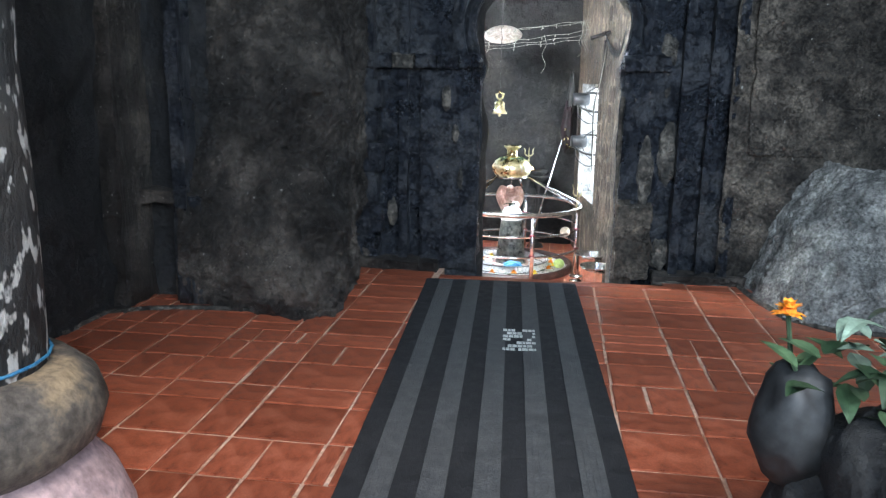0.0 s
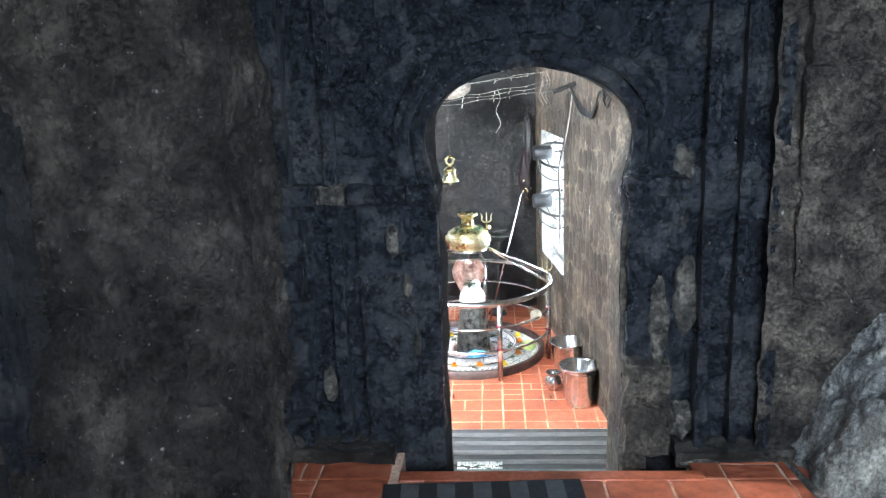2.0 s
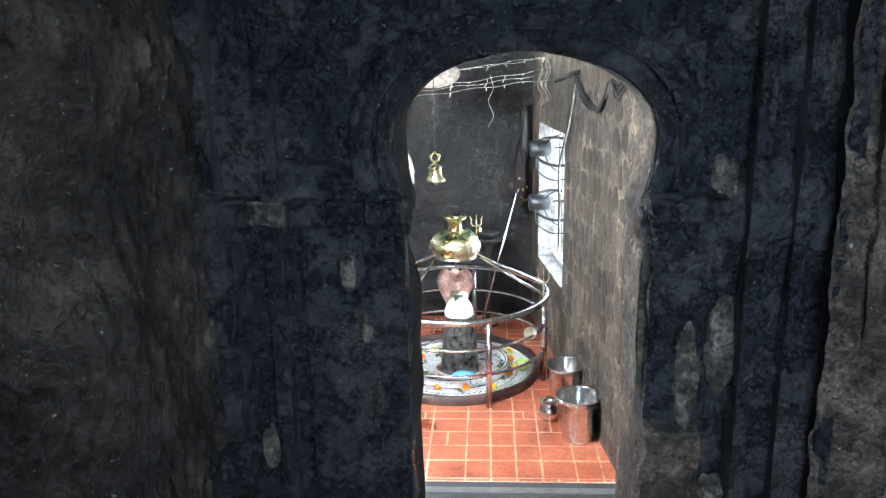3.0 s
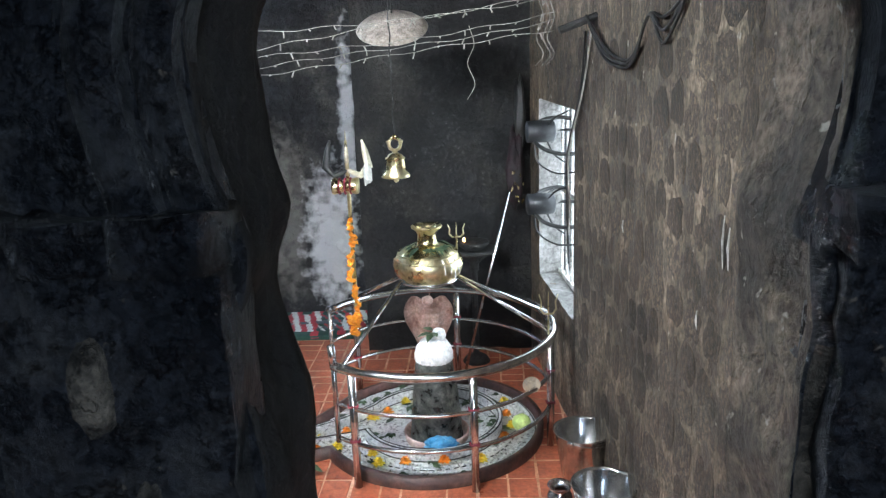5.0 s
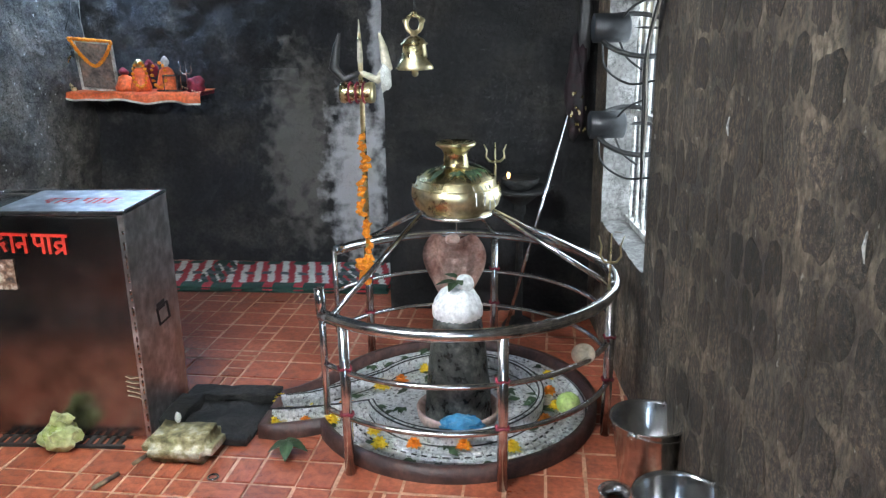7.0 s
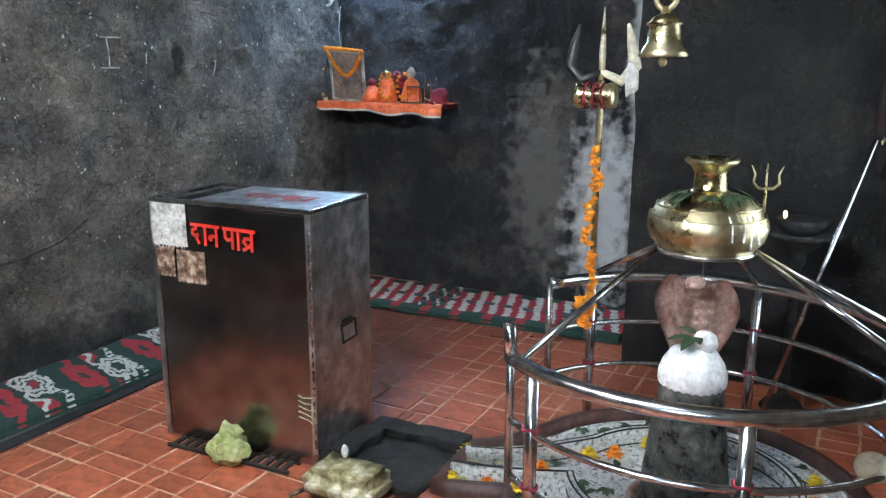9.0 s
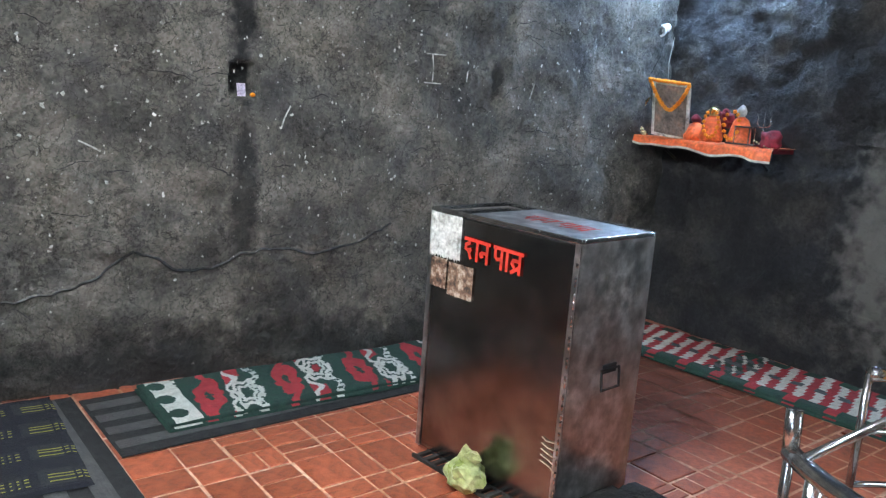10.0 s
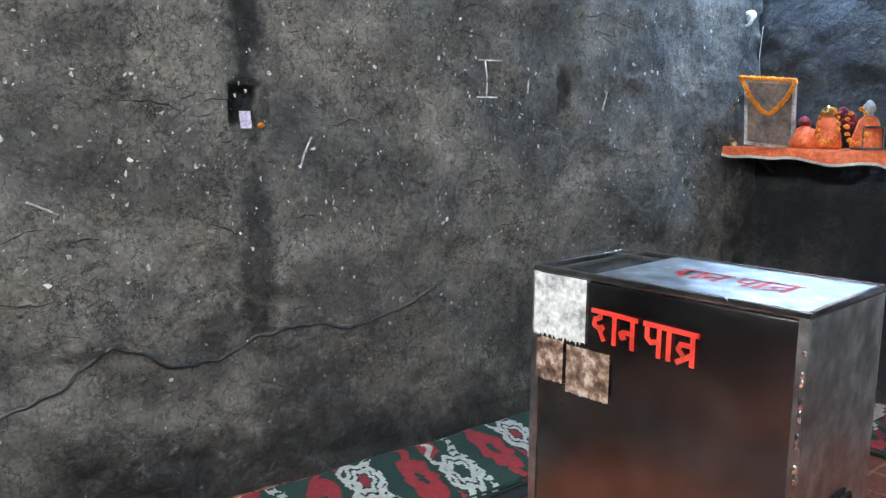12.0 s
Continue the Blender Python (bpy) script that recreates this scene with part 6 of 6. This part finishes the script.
def fan(at, turn, label):
    t = thing("exhaust_fan", at, label, "fan", "fans in the window", turn=turn)
    part("motor", sweep(bmesh.new(), [(-0.17, 0, 0), (-0.165, 0, 0), (-0.03, 0, 0), (-0.02, 0, 0)], 0.058, 20, taper=[0.85, 1, 1, 0.8]), M_GREYMETAL, t, "grey motor housing", True)
    part("shroud", sweep(bmesh.new(), [(0.03, 0.17 * math.cos(q * math.pi / 16), 0.17 * math.sin(q * math.pi / 16)) for q in range(32)], 0.011, 8, True), M_BLACK, t, "", True)
    for k in range(4):
        a = k * math.pi / 2 + 0.5
        part("blade", leaf_bm(bmesh.new(), (0, 0, 0), 0.15, 0.10, 0, 0, 0.05), M_BLACK, t)
        t.children[-1].matrix_local = Matrix.Translation((0.03, 0, 0)) @ Matrix.Rotation(a, 4, 'X') @ Matrix.Rotation(radians(90), 4, 'Z') @ Matrix.Rotation(radians(25), 4, 'X')
    for k in range(3):
        a = k * 2 * math.pi / 3 + 0.3
        part("arm", sweep(bmesh.new(), smooth([(-0.06, 0.055 * math.cos(a), 0.055 * math.sin(a)), (-0.03, 0.12 * math.cos(a), 0.12 * math.sin(a)), (0.03, 0.17 * math.cos(a), 0.17 * math.sin(a))]), 0.005, 6), M_BLACK, t)
    part("cable", sweep(bmesh.new(), smooth([(-0.13, 0, -0.055), (-0.11, 0, -0.16), (-0.02, -0.04, -0.22), (0.06, -0.15, -0.2)]), 0.005, 6), M_WIRE, t)
    return t


fan((1.40, 8.10, 0.47), 7.3, "grey exhaust fan fixed in the window opening")
fan((1.40, 8.10, 0.86), 7.3, "grey exhaust fan fixed in the upper window opening")

# ---------------------------------------------------------------- cables and light strings
cab = thing("wall_cables", (0, 0, 0), "black cables looped along an iron arm on the masonry wall", "cable")


def on_wall(y, z, off=0.02):
    return (right_x(y) - off, y, z)


for y, z, tall in ((6.02, 0.78, 0.15), (5.985, 0.77, 0.12), (6.17, 0.50, 0.06), (5.42, 0.55, 0.05), (6.9, 0.62, 0.05)):
    part("chalk_streak", sweep(bmesh.new(), [on_wall(y, z - tall / 2, 0.010), on_wall(y + 0.006, z, 0.012), on_wall(y + 0.004, z + tall / 2, 0.010)], 0.0038, 5, taper=[0.3, 1, 0.4]), M_PAINT, wall_right, "white chalk streak")
part("iron_arm", sweep(bmesh.new(), [on_wall(7.35, 1.42, 0.0), (right_x(7.35) - 0.16, 7.33, 1.365)], 0.016, 8), M_BLACK, cab)
for j in range(3):
    pts = [on_wall(7.34, 1.42, 0.05), on_wall(7.15, 1.30 - 0.02 * j, 0.03), on_wall(6.95, 1.25 - 0.015 * j), on_wall(6.8, 1.27 - 0.01 * j), on_wall(6.65, 1.40), on_wall(6.5, 1.39 - 0.04 * j), on_wall(6.3, 1.48), on_wall(6.1, 1.68), on_wall(6.0, 1.96)]
    part("cable", sweep(bmesh.new(), smooth(pts), 0.006, 6), M_WIRE, cab)
for j in range(3):
    pts = [on_wall(7.36 + 0.05 * j, 1.36), on_wall(7.5 + 0.02 * j, 1.1), on_wall(7.66 + 0.015 * j, 0.8, 0.04), on_wall(7.68 + 0.03 * j, 0.55, 0.03), on_wall(7.74, 0.35 - 0.06 * j)]
    part("cable", sweep(bmesh.new(), smooth(pts), 0.0045, 6), M_WIRE if j else M_FAIRY, cab)

strings = thing("light_strings", (0, 0, 0), "strings of small unlit fairy lights under the ceiling", "light string")
for j, (y0, z0, yl, zl, sag) in enumerate(((7.45, 1.50, 7.3, 1.36, 0.06), (7.45, 1.44, 7.6, 1.20, 0.08), (7.5, 1.41, 7.9, 1.16, 0.09), (7.4, 1.52, 7.2, 1.13, 0.05), (7.5, 1.37, 7.7, 1.10, 0.05))):
    x0, xl = right_x(y0) - 0.15, -2.05
    pts = []
    for k in range(61):
        s = k / 60
        pts.append(Vector((x0 + (xl - x0) * s, y0 + (yl - y0) * s + 0.01 * math.sin(s * 40 + j), z0 + (zl - z0) * s - sag * 4 * s * (1 - s) * (0.8 + 0.2 * math.sin(s * 9 + j)) + 0.006 * math.sin(s * 70 + j))))
    wire = part("wire", sweep(bmesh.new(), pts, 0.0015, 5), M_FAIRY, strings)
    bm = bmesh.new()
    for k in range(1, 60, 2):
        a = pts[k]
        sweep(bm, [a, a + Vector((0.012 * math.sin(k * 3 + j), 0.01 * math.cos(k), -0.016 + 0.012 * math.sin(k * 5)))], 0.0034, 5)
    tagged(part("bulbs", bm, M_FAIRY, strings), kind="stuff")
for j, (x, y) in enumerate(((1.28, 7.44), (1.25, 7.42), (1.30, 7.46), (0.95, 7.5))):
    part("loose_end", sweep(bmesh.new(), smooth([(x, y, 1.5 - 0.1 * (j == 3)), (x + 0.02, y, 1.42 - 0.1 * (j == 3)), (x - 0.01, y, 1.34 - 0.1 * (j == 3)), (x + 0.02, y, 1.27 - 0.12 * (j == 3)), (x - 0.015, y, 1.22 - 0.14 * (j == 3))]), 0.0019, 5), M_FAIRY, strings)
rod = thing("leaning_rod", (0, 0, 0), "long thin steel rod leaning in the corner", "rod")
part("bar", sweep(bmesh.new(), [(0.86, 8.45, ZF), (1.15, 8.50, 0.46)], 0.009, 8), M_STEEL, rod, "", True)
t = thing("hanging_cloth", (1.20, 8.74, 0.75), "dark maroon cloth and tinsel hanging on the wall", "cloth")
part("cloth", lump(bmesh.new(), (0, 0, -0.18), (0.05, 0.045, 0.24), 5, 0.5, 3), M_DARKCLOTH, t, "", True)
part("dark_feather", lump(bmesh.new(), (0.03, 0.0, 0.15), (0.03, 0.03, 0.2), 7, 0.4, 3), M_BLACK, t, "", True)
for k in range(14):
    part("tinsel", lump(bmesh.new(), (rnd.uniform(-0.03, 0.05), -0.05, rnd.uniform(-0.45, -0.2)), (0.006, 0.006, 0.012), k, 0.3, 1), M_BRASS, t)
part("nail", sweep(bmesh.new(), [(0.03, 0.1, 0.3), (0.03, -0.02, 0.3)], 0.005, 6), M_BLACK, t)

# ---------------------------------------------------------------- marks on the walls
lw = bpy.data.objects["wall_left"]


def wall_relief(p):
    return 0.03 * noise.fractal(p * 2.2 + Vector((3.0, 5.1, 3.1)), 0.9, 2.1, 5) + 0.009 * noise.fractal(p * 2.2 * 4.3 + Vector((3.0, 1.0, 0)), 0.8, 2.1, 4) + 0.02 * noise.noise(p * 1.2 + Vector((3.0, 0, 3.0))) + flakes_at(p, 0.012)



bm = bmesh.new()
crack = [(5.78, -0.285), (5.92, -0.262), (6.08, -0.258), (6.21, -0.236), (6.3, -0.22), (6.36, -0.189), (6.44, -0.133), (6.51, -0.082), (6.57, -0.091), (6.62, -0.131), (6.69, -0.166), (6.74, -0.18), (6.85, -0.174), (6.95, -0.131), (7.05, -0.096), (7.15, -0.101), (7.22, -0.105), (7.32, -0.135), (7.39, -0.113), (7.56, -0.092), (7.66, -0.027), (7.75, 0.008)]
pts = []
for (ya, za), (yb, zb) in zip(crack, crack[1:]):
    for s in range(5):
        f = s / 5
        y, z = ya + (yb - ya) * f, za + (zb - za) * f
        z += 0.016 * noise.noise(Vector((y * 17, 0, 0)))
        p = Vector((left_x(y), y, z))
        pts.append((p.x + wall_relief(p) + 0.002, y, z))
sweep(bm, pts, 0.009, 5, taper=[0.6 + 0.5 * abs(noise.noise(Vector((k * 0.4, 1, 0)))) for k in range(len(pts))])
part("crack", bm, M_BLACK, lw, "dark crack in the plaster")


def on_left(y, z, off=0.004):
    p = Vector((left_x(y), y, z))
    d = wall_relief(p)
    return (p.x + d + off, y, z)


bm = bmesh.new()
for a, b in (((7.92, 0.70), (7.92, 0.84)), ((7.87, 0.70), (7.97, 0.70)), ((7.88, 0.84), (7.98, 0.84)), ((8.12, 0.72), (8.13, 0.82)), ((7.14, 0.45), (7.19, 0.55)), ((6.32, 0.37), (6.40, 0.33)), ((6.0, 0.55), (6.06, 0.46)), ((8.55, 0.66), (8.56, 0.74))):
    sweep(bm, [on_left(*a), on_left((a[0] + b[0]) / 2, (a[1] + b[1]) / 2), on_left(*b)], 0.0035, 5)
part("chalk_mark", bm, M_PAINT, lw, "white paint marks on the plaster")
rn = random.Random(77)
bm = bmesh.new()
for k in range(1250):
    y, z = rn.uniform(5.6, 9.3), rn.gauss(0.5, 0.40)
    if z < -0.35 or z > 1.6:
        continue
    s = 0.0022 + 0.013 * rn.random() ** 4
    long = rn.choice((1.0, 1.0, 1.3, 2.2)) if s < 0.008 else 1.0
    c = on_left(y, z, 0.001)
    ang = rn.choice((rn.uniform(0, math.pi), math.pi / 2 + rn.uniform(-0.2, 0.2)))
    ring = []
    for q in range(7):
        a = q * 2 * math.pi / 7
        rr = 0.8 * s * rn.uniform(0.35, 1.3)
        u, v = rr * long * math.cos(a), rr * math.sin(a) * 0.75
        ring.append(bm.verts.new((c[0] + 0.002, c[1] + u * math.cos(ang) - v * math.sin(ang), c[2] + u * math.sin(ang) + v * math.cos(ang))))
    tip = bm.verts.new((c[0] + 0.004, c[1], c[2]))
    for q in range(7):
        bm.faces.new((ring[q], ring[(q + 1) % 7], tip))
ob = part("flakes", bm, M_PAINT, lw, "flecks of white paint")
tagged(ob, "", "", "", "stuff")
for k in range(46):
    # short ragged cracks along the plaster's flaked edges
    y, z = rn.uniform(5.7, 9.0), rn.uniform(-0.3, 1.1)
    run, head = [], rn.uniform(-0.35, 0.35)
    for q in range(rn.randrange(5, 15)):
        run.append(on_left(y, z, 0.0005))
        head = 0.75 * head + rn.uniform(-0.5, 0.5)
        y, z = y + 0.016 * math.cos(head), z + 0.016 * math.sin(head)
    part("fine_crack", sweep(bmesh.new(), run, rn.uniform(0.0015, 0.0032), 4, taper=[math.sin(math.pi * (q + 0.6) / (len(run) + 0.4)) for q in range(len(run))]), M_BLACK, lw)
t = thing("votive_card", (left_x(6.975) - 0.02, 6.975, 0.578), "small pale printed card standing in the wall niche", "card")
bm = bmesh.new()
block(bm, -0.002, 0.002, -0.019, 0.019, 0.0, 0.056)
bm.transform(Matrix.Rotation(radians(-12), 4, 'Y'))
part("card", bm, M_LILAC, t)
part("lamp_bowl", lump(bmesh.new(), (0.02, 0.042, 0.010), (0.012, 0.012, 0.010), 2, 0.2, 2), M_ORANGE, t, "tiny clay lamp")

# whitewashed brick strip at the end of the back wall, and a bracket niche
wb = bpy.data.objects["wall_back"]
bm = bmesh.new()
block(bm, -0.75, -0.5, YB - 0.05, YB - 0.02, 0.55, 0.62)
part("ledge", bm, M_BACK, wb)

# ---------------------------------------------------------------- stones of the masonry wall


def stone_mesh(seed):
    bm = bmesh.new()
    rim, mid = [], []
    n = 12
    for k in range(n):
        a = 2 * math.pi * k / n
        q = 8.0
        r = 1 / (abs(math.cos(a)) ** q + abs(math.sin(a)) ** q) ** (1 / q)
        r *= 1 + 0.30 * noise.noise(Vector((math.cos(a) * 1.5, math.sin(a) * 1.5, seed)))
        rim.append(bm.verts.new((0.6, 0.5 * r * math.cos(a), 0.5 * r * math.sin(a))))
        mid.append(bm.verts.new((-0.25 + 0.5 * noise.noise(Vector((a, seed, 2))), 0.455 * r * math.cos(a), 0.455 * r * math.sin(a))))
    c = bm.verts.new((-0.3, 0, 0))
    for k in range(n):
        j = (k + 1) % n
        bm.faces.new((rim[k], rim[j], mid[j], mid[k]))
        bm.faces.new((mid[k], mid[j], c))
    return mesh_of("stone", bm, M_STONE, True)


STONES = [stone_mesh(s * 3.7) for s in range(8)]
rs = random.Random(8)
z = ZF + 0.01
while z < 1.9:
    h = rs.uniform(0.13, 0.19)
    y = 5.12 + rs.uniform(0, 0.08)
    while y < 7.64:
        w = rs.uniform(0.085, 0.17)
        if y + w < 7.69:
            ob = new("stone", STONES[rs.randrange(8)])
            ob.parent = wall_right
            yc = y + w / 2
            ob.matrix_world = pose(right_x(yc) + 0.002, yc, z + h / 2 + rs.uniform(-0.025, 0.025), rs.uniform(-9, 9), 0, 7.3) @ Matrix.Diagonal((rs.uniform(0.010, 0.026), w - 0.010, h - 0.012, 1))
        y += w
    z += h

# ---------------------------------------------------------------- floor tiles, piece by piece


def tile_mesh(name):
    bm = bmesh.new()
    a, c, h = 0.5, 0.475, 0.006
    lo = [bm.verts.new((x * a, y * a, -h)) for x, y in ((-1, -1), (1, -1), (1, 1), (-1, 1))]
    mid = [bm.verts.new((x * a, y * a, -0.002)) for x, y in ((-1, -1), (1, -1), (1, 1), (-1, 1))]
    hi = [bm.verts.new((x * c, y * c, 0.0)) for x, y in ((-1, -1), (1, -1), (1, 1), (-1, 1))]
    bm.faces.new(hi)
    for k in range(4):
        j = (k + 1) % 4
        bm.faces.new((mid[k], mid[j], hi[j], hi[k]))
        bm.faces.new((lo[k], lo[j], mid[j], mid[k]))
    return mesh_of(name, bm, M_TILE)


TILE = tile_mesh("tile")


def lay_tiles(parent, x0, x1, y0, y1, z, pitch, seed, skip, near, joint):
    """Columns of uneven tiles with continuous joints; those inside near() are objects, the others one mesh."""
    rnd = random.Random(seed)
    far = bmesh.new()
    count, x = 0, x0
    rows, y = [], y0
    while y < y1:
        d = pitch * rnd.choice((0.62, 0.9, 1.0, 1.0, 1.1))
        rows.append((y, d))
        y += d
    while x < x1:
        w = pitch * rnd.choice((0.6, 0.85, 1.0, 1.0, 1.12, 1.3))
        for y, d in rows:
            pieces = [(x, w, y, d)]
            r = rnd.random()
            if r < 0.13:
                pieces = [(x, w * 0.45, y, d), (x + w * 0.45, w * 0.55, y, d)]
            elif r < 0.24:
                pieces = [(x, w, y, d * 0.5), (x, w, y + d * 0.5, d * 0.5)]
            for px, pw, py, pd in pieces:
                cx, cy = px + pw / 2, py + pd / 2
                if skip(cx, cy):
                    continue
                m = pose(cx + rnd.uniform(-0.003, 0.003), cy + rnd.uniform(-0.003, 0.003), z + rnd.uniform(-0.0012, 0.0012), rnd.uniform(-0.25, 0.25), rnd.uniform(-0.25, 0.25), rnd.uniform(-0.8, 0.8)) @ Matrix.Diagonal((pw - joint, pd - joint, 1, 1))
                if near(cx, cy) and count < 300:
                    ob = new("tile", TILE)
                    ob.parent = parent
                    ob.matrix_world = m
                    count += 1
                else:
                    far.faces.new([far.verts.new(m @ Vector((a, b, 0))) for a, b in ((-0.5, -0.5), (0.5, -0.5), (0.5, 0.5), (-0.5, 0.5))])
        x += w
    if len(far.faces):
        tagged(part("tiles_far", far, M_TILE, parent), "", "", "", "stuff")


lay_tiles(floor_porch, -0.9, 2.4, 1.97, 4.96, 0.0, 0.225, 5, lambda x, y: y > 4.94 or (y > 4.15 and x < -0.05) or (y > 4.55 and 0.48 < x < 1.72), lambda x, y: True, 0.010)
lay_tiles(floor_inner, -2.4, 1.75, 5.3, 9.7, ZF, 0.165, 6, lambda x, y: x > right_x(y) + 0.05 or (0.4 < x < 1.75 and y < 5.65) or x < left_x(y) - 0.05,
          lambda x, y: y < 8.0 and x > -1.75, 0.012)
